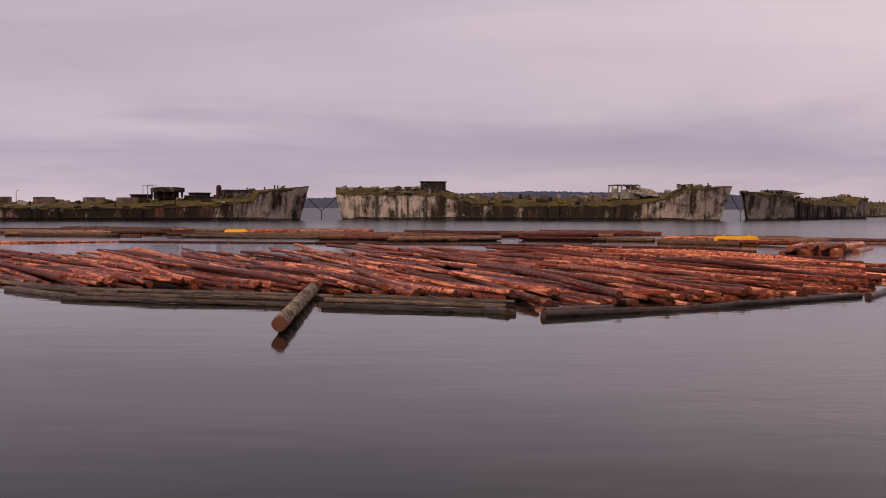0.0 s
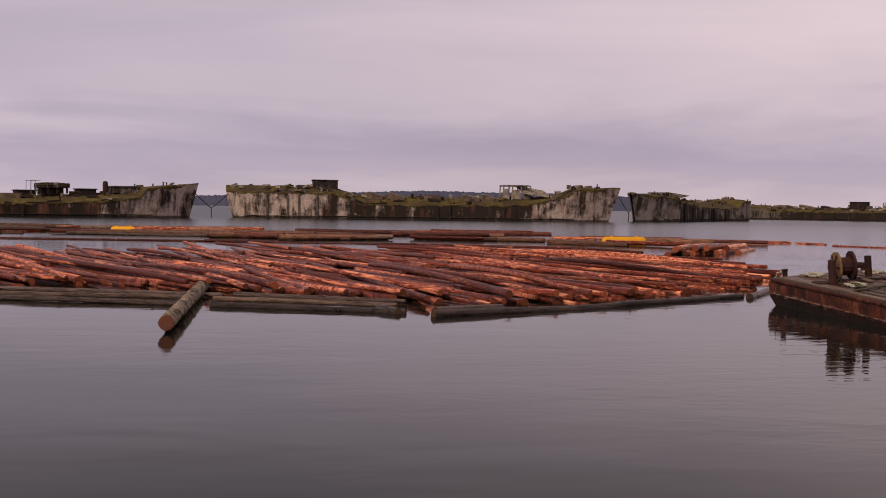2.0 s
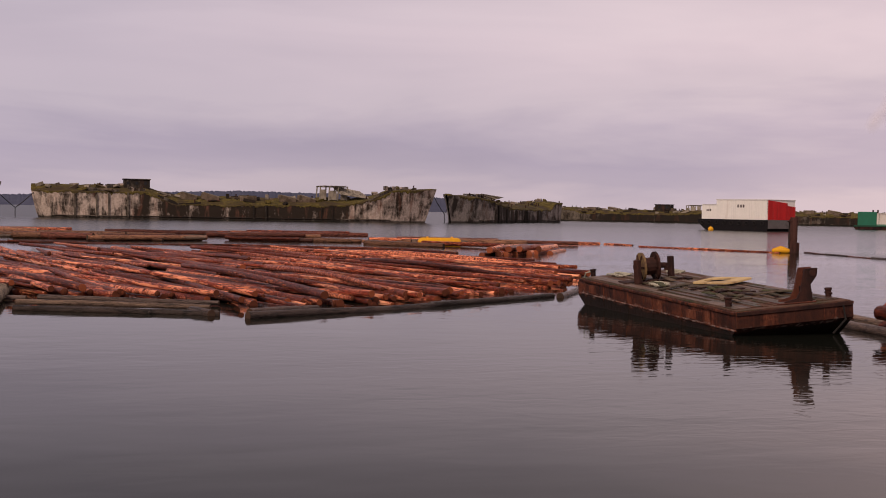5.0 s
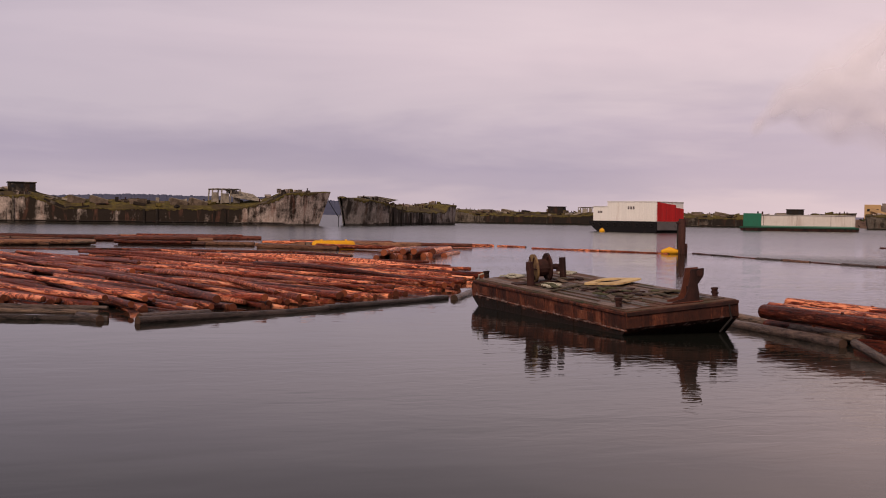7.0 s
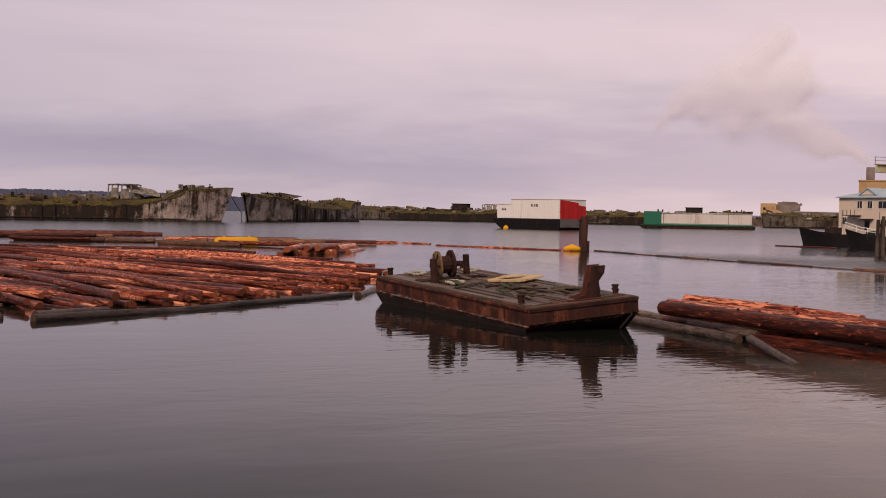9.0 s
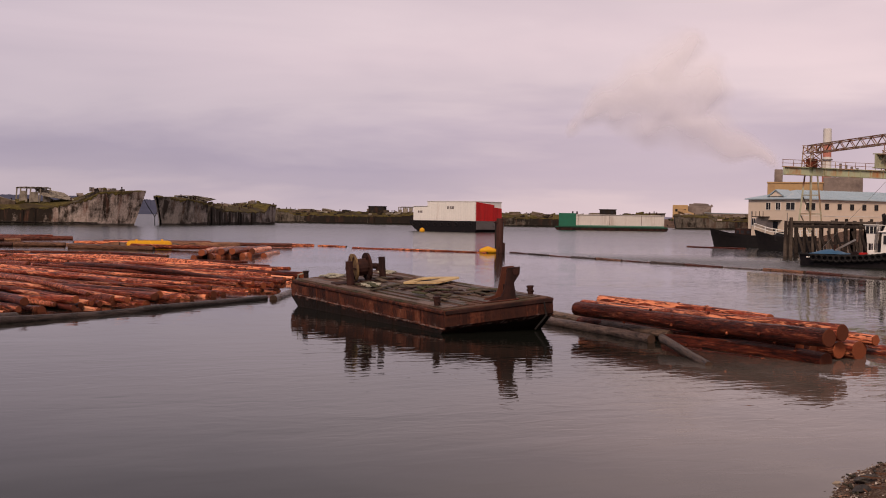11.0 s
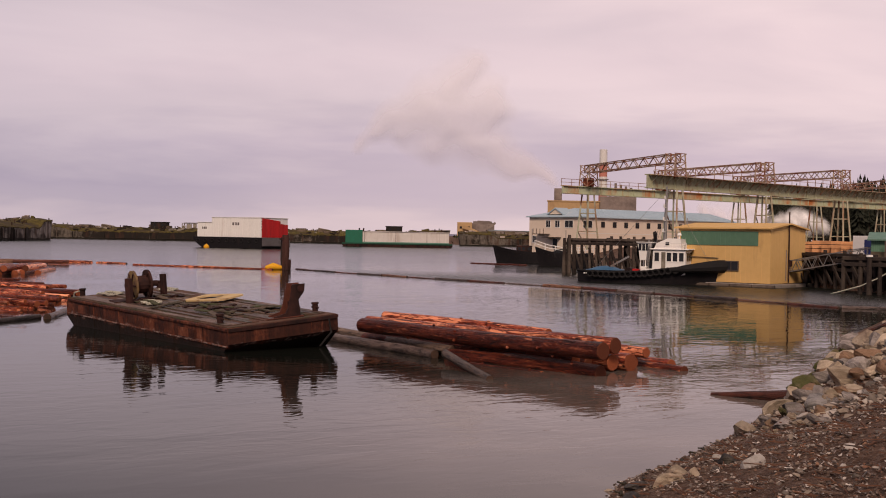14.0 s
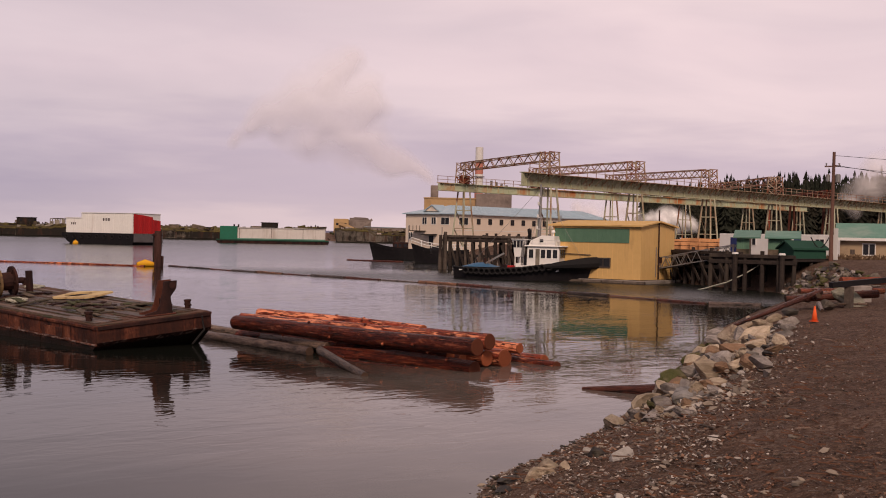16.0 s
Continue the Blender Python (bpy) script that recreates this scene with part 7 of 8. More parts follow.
# ---- the far pulp mill ----
def mill():
    m, _ = along((452.0, 592.5), (472.0, 577.0))
    ob = thing("mill_building", "tan and grey mill building with a sloping conveyor", "building", "mill buildings", m)
    part("tan_block", bbox((-0.5, 0, 3), (8.5, 14, 13.4), None, 0.2), MILL_TAN, ob)
    part("grey_block", bbox((8.5, 1, 3), (22, 16, 12.6), None, 0.2), MILL_GREY, ob)
    for k in range(4):
        part("vent", btube([(10 + k * 3.2, 5, 12.6), (10 + k * 3.2, 5, 14.2)], 0.9, 10), MILL_GREY, ob)
    part("conveyor", bbeam((3, -1.5, 10.8), (19, -1.5, 4.6), 1.8, 2.0), MILL_TAN, ob)
    part("roof", bprism([(8.2, 12.6), (22.3, 12.6), (19, 14.4), (12, 14.6)], 14, pose(0, 2, 0)), MILL_GREY, ob)
    for k in range(3):
        part("window", bbox((1 + 2.4 * k, -0.06, 9.5), (2.4 + 2.4 * k, 0.02, 10.9)), GLASS_DARK, ob)
    low = thing("low_shed", "low tan sheds along the far shore", "shed", "mill buildings", pose(430, 520, 3.6, 0, 0, -38))
    for k in range(5):
        b = part("shed_block", bbox((k * 9, 0, 0), (k * 9 + 7.5, 7, 2.4 + 0.5 * (k % 3)), None, 0.1), (MILL_TAN, MILL_GREY)[k % 2], low)
        part("roof", bbox((k * 9 - 0.3, -0.3, 2.4 + 0.5 * (k % 3)), (k * 9 + 7.8, 7.3, 2.7 + 0.5 * (k % 3))), BLUE_ROOF, b)
    m, _ = along((541.0, 612.0), (566.0, 588.0))
    ob = thing("pulp_mill", "ochre mill block with a tall red and white stack", "building", "mill buildings", m)
    body = part("main_block", bbox((0, 0, 3), (34, 22, 29), None, 0.3), MILL_TAN, ob)
    part("penthouse", bbox((4, 4, 29), (9, 10, 38), None, 0.2), MILL_GREY, body)
    part("roof_edge", bbox((-0.4, -0.4, 29), (34.4, 22.4, 29.8)), MILL_TAN, body)
    for k, (z0, z1) in enumerate(((3, 14), (14, 25), (25, 36), (36, 46), (46, 55), (55, 64))):
        part("stack_ring", btube([(36 - 0.0, 6, z0), (36, 6, z1)], [3.0 - 0.08 * k, 2.95 - 0.08 * k], 16), (MILL_TAN, WHITE, RED_DULL, WHITE, RED_DULL, WHITE)[k], ob)
    for z in (44, 54):
        part("stack_gallery", btube([(36, 6, z), (36, 6, z + 0.6)], 3.7, 16), STEEL, ob)
    part("boiler_house", bbox((34, 2, 3), (58, 20, 33), None, 0.3), MILL_GREY, ob)
    for k in range(5):
        part("flue", btube([(41 + 3.4 * k, 8, 33), (41 + 3.4 * k, 8, 39 + (k * 7 % 4))], 0.8, 8), MILL_GREY, ob)


def conveyors():
    """The mill's sloping conveyor and the long gallery that leads on along the shore."""
    ob = thing("conveyor_gallery", "long grey covered conveyor gallery on trestle legs by the mill", "conveyor", "mill buildings", pose(0, 0, 0))
    a, b = Vector((397.0, 496.0, 7.0)), Vector((424.0, 473.0, 6.6))
    part("gallery", bbeam(a, b, 2.0, 2.2), MILL_GREY, ob)
    part("roof", bbeam(a + Vector((0, 0, 1.2)), b + Vector((0, 0, 1.2)), 2.5, 0.2), BLUE_ROOF, ob)
    for k in range(7):
        p = a.lerp(b, k / 6)
        for o in (-0.7, 0.7):
            part("leg", bbeam((p.x + o, p.y, 0.5), (p.x + o * 0.5, p.y, p.z - 1), 0.3), MILL_GREY, ob)
    part("head_house", bbox((-2, -2, 2), (2.4, 2.4, 10.5), pose(396.0, 497.5, 0, 0, 0, -40), 0.1), MILL_GREY, ob)
    part("spout", bbeam((397, 495, 9.0), (400, 492.5, 12.0), 1.2), MILL_GREY, ob)


conveyors()
RED_DULL = surface("faded_red_stack_paint", (0.50, 0.20, 0.15), (0.44, 0.17, 0.13), None, 0.6, 0.1, 0.6, 0.8)
mill()


# ---- sheds, trailer and house on the wharf ----
def wharf_sheds():
    for k, (x, y, w) in enumerate(((94.7, 64.3, 1.2), (96.2, 62.0, 1.95))):
        m, _ = along((x, y), (x + 0.62, y - 1.0))
        ob = thing("wharf_shed", "small green-clad shed with a sloping roof on the wharf", "shed", "green wharf sheds", m)
        part("wall", bprism([(0, 2.75), (w, 2.75), (w, 4.5), (0, 4.5)], 2.4), GREEN, ob)
        part("roof", bbox((-0.3, -0.5, 0), (w + 0.9, 2.9, 0.12), pose(0, 0, 4.50, 11, 0, 0)), GREEN_ROOF, ob)
        part("board_foot", bbox((-0.02, -0.03, 2.75), (w + 0.02, 0.0, 3.45)), BOARD_DIM, ob)
        for c in range(8):
            part("batten", bbox((0.12 + c * w / 8, -0.02, 3.45), (0.16 + c * w / 8, 0.0, 4.45)), GREEN, ob)
        part("post", bbox((w - 0.05, -0.9, 2.75), (w + 0.07, -0.78, 4.4)), TIMBER, ob)
    m, L = along((117.0, 80.5), (114.0, 65.0))
    ob = thing("site_trailer", "long white site trailer with blue doors", "trailer", "", m)
    body = part("body", bbox((-1.5, 0, 2.72), (L + 3, 2.6, 5.0), None, 0.05), WHITE, ob)
    for x in (0.3, 9.6):
        part("door", bbox((x, -0.04, 2.9), (x + 0.95, 0.02, 4.6)), DOOR_BLUE, body, "dark blue door")
    for x in (3, 6, 12.5):
        window_on(body, (x, 0, 3.8), 1.1, 0.7, "y", 0.03)
    gable_house("garden_shed", "small dark green shed with a gabled roof", "shed", pose(96.9, 58.2, 0, 0, 0, 149), 3.0, 2.8, 2.4, 3.55, 4.15, DARK_GREEN, DARK_GREEN, 0.2)
    m = pose(102.6, 58.6, 0, 0, 0, -62)
    ob = thing("yard_house", "ochre house with a green metal roof beside the shore", "house", "", m)
    body = part("wall", bbox((0, 0, 2.0), (16, 8, 4.55)), HOUSE_TAN, ob)
    part("roof", bprism([(-0.5, 4.5), (8.5, 4.5), (8.5, 4.65), (4.0, 6.05), (-0.5, 4.65)], 17.0, pose(-0.5, 0, 0) @ Matrix(((0, 1, 0, 0), (1, 0, 0, 0), (0, 0, 1, 0), (0, 0, 0, 1)))), GREEN_ROOF, ob)
    part("fascia", bbox((-0.5, -0.56, 4.4), (16.5, -0.5, 4.66)), WHITE, ob)
    window_on(body, (2.0, 0, 3.15), 1.0, 0.95, "y", 0.04)
    window_on(body, (4.6, 0, 3.1), 1.1, 0.9, "y", 0.04)
    part("vent_box", bbox((0.9, -0.1, 3.2), (1.3, 0, 3.6)), TIMBER, body)


DOOR_BLUE = surface("dark_blue_paint", (0.03, 0.04, 0.13), (0.025, 0.033, 0.11), None, 3, 0.5, 0.6, 0.5)
HOUSE_TAN = surface("tan_stucco", (0.42, 0.30, 0.19), (0.38, 0.27, 0.17), (0.27, 0.19, 0.125), 3.0, 0.4, 0.6, 0.9)
wharf_sheds()


def utility_pole():
    ob = thing("utility_pole", "tall brown utility pole with a transformer and wires", "pole", "", pose(95.5, 55.4, 2.4))
    part("pole", btube([(0, 0, -0.6), (0.1, -0.05, 9.5)], [0.19, 0.13], 10), POLE_WOOD, ob)
    arm = part("crossarm", bbeam((-0.35, 0.55, 8.25), (0.45, -0.5, 8.3), 0.12), POLE_WOOD, ob)
    for f in (0.1, 0.5, 0.9):
        part("insulator", btube([(-0.35 + 0.8 * f, 0.55 - 1.05 * f, 8.3), (-0.35 + 0.8 * f, 0.55 - 1.05 * f, 8.55)], [0.05, 0.07], 6), STEEL, arm)
    part("transformer", btube([(0.25, -0.36, 6.85), (0.25, -0.36, 6.93), (0.25, -0.36, 7.5), (0.25, -0.36, 7.6)], [0.18, 0.24, 0.24, 0.16], 12), STEEL, ob)
    part("transformer", btube([(-0.16, 0.34, 6.95), (-0.16, 0.34, 7.03), (-0.16, 0.34, 7.5), (-0.16, 0.34, 7.58)], [0.13, 0.18, 0.18, 0.12], 12), STEEL, ob)
    part("sign", bbox((0.25, -0.5, 0.3), (0.3, -0.1, 3.0)), WHITE, ob)
    for (z, ex, ey, ez, sag) in ((9.2, 18, -44, 8.6, 1.0), (8.3, 18, -44, 6.9, 1.2), (8.4, 20, -42, 5.4, 1.4)):
        a, b = Vector((0.1, 0, z)), Vector((ex, ey, ez))
        part("wire", btube([a.lerp(b, k / 12) - Vector((0, 0, sag * 4 * (k / 12) * (1 - k / 12))) for k in range(13)], 0.02, 5), CABLE, ob)
    part("hanging_cable", btube([Vector((-0.05, 0.15, 2.2 - 0.9 * math.sin(math.pi * k / 8))) + Vector((-0.9 * k / 8, 1.2 * k / 8, 0)) for k in range(9)], 0.05, 6), CABLE, ob)


POLE_WOOD = surface("brown_pole_wood", (0.11, 0.055, 0.042), (0.16, 0.085, 0.065), (0.07, 0.04, 0.032), 6.0, 0.8, 0.55, 0.9, 0, 0.5, 0.01, 0.2)
utility_pole()


def lumber_yard():
    rng = random.Random(21)
    for k in range(7):
        f = k / 7
        x, y = 141.0 - 4.5 * f, 106.5 - 14.0 * f
        m = pose(x, y, 2.9, 0, 0, -72)
        ob = thing("lumber_stack", "stack of fresh orange sawn lumber in the yard", "lumber", "lumber stacks", m)
        for j in range(3):
            part("lumber_pack", bbox((0, 0, j * 0.55), (1.85, 3.5, j * 0.55 + 0.48 + (0.0 if j < 2 else rng.uniform(-0.2, 0.1))), None, 0.02), LUMBER, ob)
            for g in (0.3, 1.4):
                part("bearer", bbox((g, -0.02, j * 0.55 - 0.07), (g + 0.12, 3.5, j * 0.55)), TIMBER, ob)
    # gangway down to the shed float
    gang = thing("gangway", "grey lattice gangway from the wharf down to the floats", "gangway", "", pose(95.2, 64.6, 2.8))
    bm = bmesh.new()
    lattice(bm, (0, 0, 0), (-1.0, 9.5, -1.7), 1.4, 1.0, 9, 0.09)
    part("truss", bm, STEEL, gang)
    part("tread", bbeam((0, 0, 0.06), (-1.0, 9.5, -1.64), 1.2, 0.06), TIMBER, gang)
    hose = thing("hose", "pale hose hanging from the wharf into the water", "hose", "", pose(88.0, 57.2, 0))
    part("pipe", btube([(1.0, -0.6, 2.85), (0.3, 0.3, 2.3), (-0.5, 1.4, 1.4), (-1.2, 2.6, 0.7), (-1.9, 4.0, 0.2), (-2.3, 5.0, -0.1)], 0.045, 8), ROPE, hose)
    part("pipe", btube([(1.1, -0.4, 2.85), (0.4, 0.5, 2.2), (-0.5, 1.7, 1.25), (-1.3, 3.0, 0.5), (-2.0, 4.4, 0.05)], 0.035, 8), ROPE, hose)
    red = thing("red_girder", "long rust-red steel bridge crane girder in the yard", "girder", "", pose(252.0, 163.0, 12.8, 0, 0, -56))
    bm = bmesh.new()
    lattice(bm, (0, 0, 0), (15, 0, 0), 1.6, 1.7, 8, 0.3)
    part("truss", bm, RUST_RED, red)
    for x in (0.5, 14.5):
        part("leg", bbeam((x, 0, -11), (x, 0, 0), 0.5), RUST_RED, red)


lumber_yard()


def red_girder():
    """A rust-red lattice gantry girder standing on legs behind the runways."""
    ob = thing("gantry_girder", "rust-red lattice gantry girder behind the crane runway", "crane", "", pose(0, 0, 0))
    a, b = Vector((200.0, 124.5, 11.2)), Vector((186.0, 108.5, 11.4))
    for z in (0, 1.6):
        for o in (-0.6, 0.6):
            part("chord", bbeam(a + Vector((o, 0, z)), b + Vector((o, 0, z)), 0.22), RUST_RED, ob)
    for k in range(16):
        p, q = a.lerp(b, k / 16), a.lerp(b, (k + 1) / 16)
        for o in (-0.6, 0.6):
            lift = Vector((o, 0, 1.6))
            part("brace", bbeam(p + (Vector((o, 0, 0)) if k % 2 else lift), q + (lift if k % 2 else Vector((o, 0, 0))), 0.14), RUST_RED, ob)
    for f in (0.06, 0.94):
        p = a.lerp(b, f)
        for o in (-1.3, 1.3):
            part("leg", bbeam((p.x + o, p.y, 3.0), (p.x + o * 0.4, p.y, p.z), 0.3), RUST, ob)


red_girder()

# ---- shore: boulders, gravel, cone, blocks ----
def make_rock(name, a, b, c):
    m, t, bsdf = material(name)
    place, chance = object_place(t)
    fine = noise_node(t, place, 5.0, 7.0, 0.7)
    strata = noise_node(t, stretched(t, place, 1, 1, 4), 1.6, 5.0, 0.6, 0.5)
    colour = ramp(t, fine, [(0.3, a), (0.7, b)])
    colour = mix_colour(t, ramp(t, strata, [(0.5, (0, 0, 0)), (0.62, (0.8, 0.8, 0.8))]), colour, c)
    shade = t.nodes.new("ShaderNodeHueSaturation")
    t.links.new(colour, shade.inputs["Color"])
    t.links.new(math_node(t, "ADD", math_node(t, "MULTIPLY", chance, 0.55), 0.75), shade.inputs["Value"])
    t.links.new(shade.outputs[0], bsdf.inputs["Base Color"])
    bsdf.inputs["Roughness"].default_value = 0.85
    lichen = ramp(t, noise_node(t, place, 2.2, 5.0, 0.65), [(0.50, (0, 0, 0)), (0.60, (0.35, 0.35, 0.35))])
    t.links.new(mix_colour(t, lichen, shade.outputs[0], (0.13, 0.105, 0.065)), bsdf.inputs["Base Color"])
    bumped(t, bsdf, math_node(t, "ADD", fine, strata), 1.0, 0.09)
    return m


ROCK_GREY = make_rock("grey_split_rock", (0.25, 0.205, 0.185), (0.42, 0.36, 0.325), (0.16, 0.135, 0.125))
ROCK_TAN = make_rock("tan_split_rock", (0.40, 0.305, 0.215), (0.56, 0.44, 0.325), (0.29, 0.20, 0.14))
ROCK_RUST = make_rock("rusty_split_rock", (0.26, 0.15, 0.09), (0.36, 0.22, 0.14), (0.18, 0.10, 0.065))
ROCK_MOSS = make_rock("weed_covered_rock", (0.05, 0.055, 0.018), (0.095, 0.085, 0.03), (0.16, 0.12, 0.07))
ROCK_DARK = make_rock("dark_wet_rock", (0.05, 0.045, 0.045), (0.10, 0.085, 0.08), (0.035, 0.03, 0.03))


def ground_at(x, y):
    return float(ground_height(np.array([x]), np.array([y]))[0])


def boulders():
    rng = random.Random(31)
    kinds = [finish(stone(rng, 1.0, rng.uniform(0.55, 0.85)), "rock", mat) for mat in (ROCK_GREY, ROCK_TAN, ROCK_GREY, ROCK_TAN, ROCK_RUST, ROCK_GREY, ROCK_DARK, ROCK_TAN) for _ in range(2)]
    mossy = [finish(stone(rng, 1.0, 0.7), "rock", ROCK_MOSS) for _ in range(3)]
    bank = thing("rock_bank", "bank of grey and tan split boulders along the water's edge", "rocks", kind="structure")
    path = [(18.0, 15.6), (22.6, 17.9), (29.2, 21.7), (38.5, 27.2)]
    for k in range(295):
        f = (k / 295) ** 0.9 * (len(path) - 1)
        i = min(int(f), len(path) - 2)
        a, b = Vector(path[i]), Vector(path[i + 1])
        p = a.lerp(b, f - i)
        d = (b - a).normalized()
        inn = Vector((d.y, -d.x))
        far = rng.uniform(0.0, 3.0) if i else rng.uniform(0.5, 2.2)
        q = p + inn * far + d * rng.uniform(-0.7, 0.7)
        size = rng.choice((0.3, 0.4, 0.5, 0.6, 0.75, 0.95, 1.3)) * (0.5 if i < 1 else 0.95) * (0.7 if far > 2.0 else 1.0)
        low = far < 0.6
        if i == 0 and rng.random() < 0.5:
            continue
        me = rng.choice(mossy) if low and rng.random() < 0.55 else rng.choice(kinds)
        ob = part("rock", me, None, bank)
        ob.matrix_basis = pose(q.x, q.y, ground_at(q.x, q.y) + size * rng.uniform(0.05, 0.22), rng.uniform(-28, 28), rng.uniform(-28, 28), rng.uniform(0, 360)) @ Matrix.Diagonal((size, size * rng.uniform(0.6, 1.0), size * rng.uniform(0.6, 1.0), 1))
    for x, y, sx, sy, mat in ((27.8, 20.7, 1.5, 0.75, ROCK_MOSS), (31.7, 22.9, 1.5, 0.9, ROCK_MOSS), (34.6, 24.7, 1.5, 1.0, ROCK_TAN), (23.6, 18.3, 1.9, 0.8, ROCK_TAN), (25.0, 19.0, 1.4, 0.8, ROCK_TAN),
                              (20.0, 16.4, 1.1, 0.6, ROCK_TAN), (22.4, 16.4, 1.4, 0.8, ROCK_STRIPED), (25.6, 18.9, 1.0, 0.7, ROCK_RUST), (26.9, 19.2, 1.3, 0.8, ROCK_GREY), (28.2, 19.5, 1.5, 1.0, ROCK_GREY), (29.6, 21.3, 1.3, 0.9, ROCK_TAN),
                              (33.0, 23.2, 1.6, 1.1, ROCK_TAN), (36.4, 24.8, 2.0, 1.3, ROCK_TAN), (38.0, 26.4, 1.7, 1.2, ROCK_GREY), (34.0, 22.6, 1.4, 1.0, ROCK_TAN), (36.0, 24.2, 1.5, 1.0, ROCK_TAN), (21.2, 16.8, 1.0, 0.5, ROCK_GREY), (23.8, 17.4, 1.2, 0.7, ROCK_GREY)):
        ob = part("rock", finish(stone(rng, 1.0, 0.62), "rock", mat), None, bank)
        ob.matrix_basis = pose(x, y, ground_at(x, y) + 0.12, rng.uniform(-12, 12), rng.uniform(-12, 12), 32 + rng.uniform(-15, 15)) @ Matrix.Diagonal((sx, sy, min(sx, 1.25 * sy), 1))
    # marked stones near the viewer
    for x, y, s, mat in ((14.9, 13.45, 0.55, ROCK_TAN), (14.2, 13.1, 0.62, ROCK_TAN), (14.6, 12.9, 0.45, ROCK_TAN), (14.9, 12.0, 0.55, ROCK_PALE), (14.3, 13.75, 0.5, ROCK_DARK), (13.7, 13.3, 0.42, ROCK_DARK), (15.9, 13.6, 0.22, ROCK_PALE), (15.3, 12.9, 0.42, ROCK_DARK)):
        ob = part("rock", finish(stone(rng, s, 0.6), "rock", mat), None, bank)
        ob.matrix_basis = pose(x, y, ground_at(x, y) + 0.05, rng.uniform(-10, 10), rng.uniform(-10, 10), rng.uniform(0, 360))
    dull = [finish(stone(rng, 1.0, 0.7), "rock", mat) for mat in (ROCK_DULL, ROCK_DULL, ROCK_GREY, ROCK_DARK, ROCK_MOSS)]
    far_bank = thing("far_rock_bank", "rubble bank of mixed grey boulders below the house", "rocks", kind="structure")
    for k in range(290):
        a, b = Vector((72.0, 41.4)), Vector((88.5, 55.8))
        d = (b - a).normalized()
        inn = Vector((d.y, -d.x))
        q = a.lerp(b, rng.random()) + inn * rng.uniform(-0.2, 4.2)
        size = rng.uniform(0.4, 0.95)
        ob = part("rock", rng.choice(dull), None, far_bank)
        ob.matrix_basis = pose(q.x, q.y, ground_at(q.x, q.y) + size * 0.15, rng.uniform(-30, 30), rng.uniform(-30, 30), rng.uniform(0, 360)) @ Matrix.Scale(size, 4)


ROCK_DULL = make_rock("dull_brown_rock", (0.13, 0.105, 0.085), (0.22, 0.18, 0.15), (0.08, 0.06, 0.05))
ROCK_STRIPED = make_rock("banded_grey_rock", (0.30, 0.27, 0.26), (0.44, 0.40, 0.38), (0.16, 0.145, 0.14))
ROCK_PALE = make_rock("pale_quartz_rock", (0.50, 0.44, 0.40), (0.60, 0.54, 0.49), (0.38, 0.32, 0.28))
boulders()


def pebbles():
    """Loose gravel, too fine to pick apart, as one mesh."""
    rng = random.Random(32)
    shapes = []
    for k in range(5):
        s = stone(rng, 1.0, 0.6, 1)
        s.verts.ensure_lookup_table()
        shapes.append(([v.co.copy() for v in s.verts], [[v.index for v in f.verts] for f in s.faces]))
        s.free()
    verts, faces, mats = [], [], []
    count = 0
    pts = []
    for _ in range(190000):
        r = 8.5 + 32 * rng.random() ** 1.8
        a = radians(rng.uniform(42, 74))
        pts.append((r * math.sin(a), r * math.cos(a)))
    arr = np.array(pts)
    d, z = inland(arr[:, 0], arr[:, 1]), ground_height(arr[:, 0], arr[:, 1])
    for (x, y), dd, zz in zip(pts, d, z):
        if dd < -0.3 or count >= 72000:
            continue
        if dd > 3.2 and rng.random() < 0.25:
            continue
        size = rng.choice((0.024, 0.03, 0.036, 0.045, 0.055, 0.07, 0.10)) * (1.0 if dd < 4.0 else 0.62)
        if dd < 4.8 and rng.random() < 0.012:
            size = rng.uniform(0.12, 0.22)
        if 0.1 < dd < 3.0 and x > 19.5 and rng.random() < 0.07:
            size = rng.uniform(0.16, 0.38)
        turn = pose(x, y, zz + size * 0.12, rng.uniform(-30, 30), rng.uniform(-30, 30), rng.uniform(0, 360)) @ Matrix.Diagonal((size, size * rng.uniform(0.6, 1), size * rng.uniform(0.5, 1), 1))
        vs, fs = shapes[count % 5]
        at = len(verts)
        verts += [tuple(turn @ v) for v in vs]
        faces += [[i + at for i in f] for f in fs]
        mats += [3 if size > 0.15 else rng.choice((0, 0, 0, 1, 0, 2) if dd < 3.6 else (0, 1, 2, 2, 1, 2))] * len(fs)
        count += 1
    me = bpy.data.meshes.new("gravel")
    me.from_pydata(verts, [], faces)
    for mm in (PEBBLE, PEBBLE_RUST, PEBBLE_DARK, RUBBLE):
        me.materials.append(mm)
    me.polygons.foreach_set("material_index", mats)
    tagged(new("gravel", me), "loose brown and grey gravel scattered on the shore", "gravel", kind="stuff")


def island_pebble(name, stops):
    m, t, bsdf = material(name)
    g = t.nodes.new("ShaderNodeNewGeometry")
    t.links.new(ramp(t, g.outputs["Random Per Island"], stops), bsdf.inputs["Base Color"])
    bsdf.inputs["Roughness"].default_value = 0.85
    return m


PEBBLE = island_pebble("mixed_pebbles", [(0, (0.07, 0.05, 0.042)), (0.3, (0.22, 0.16, 0.125)), (0.6, (0.17, 0.14, 0.125)), (0.8, (0.36, 0.29, 0.245)), (1, (0.58, 0.51, 0.46))])
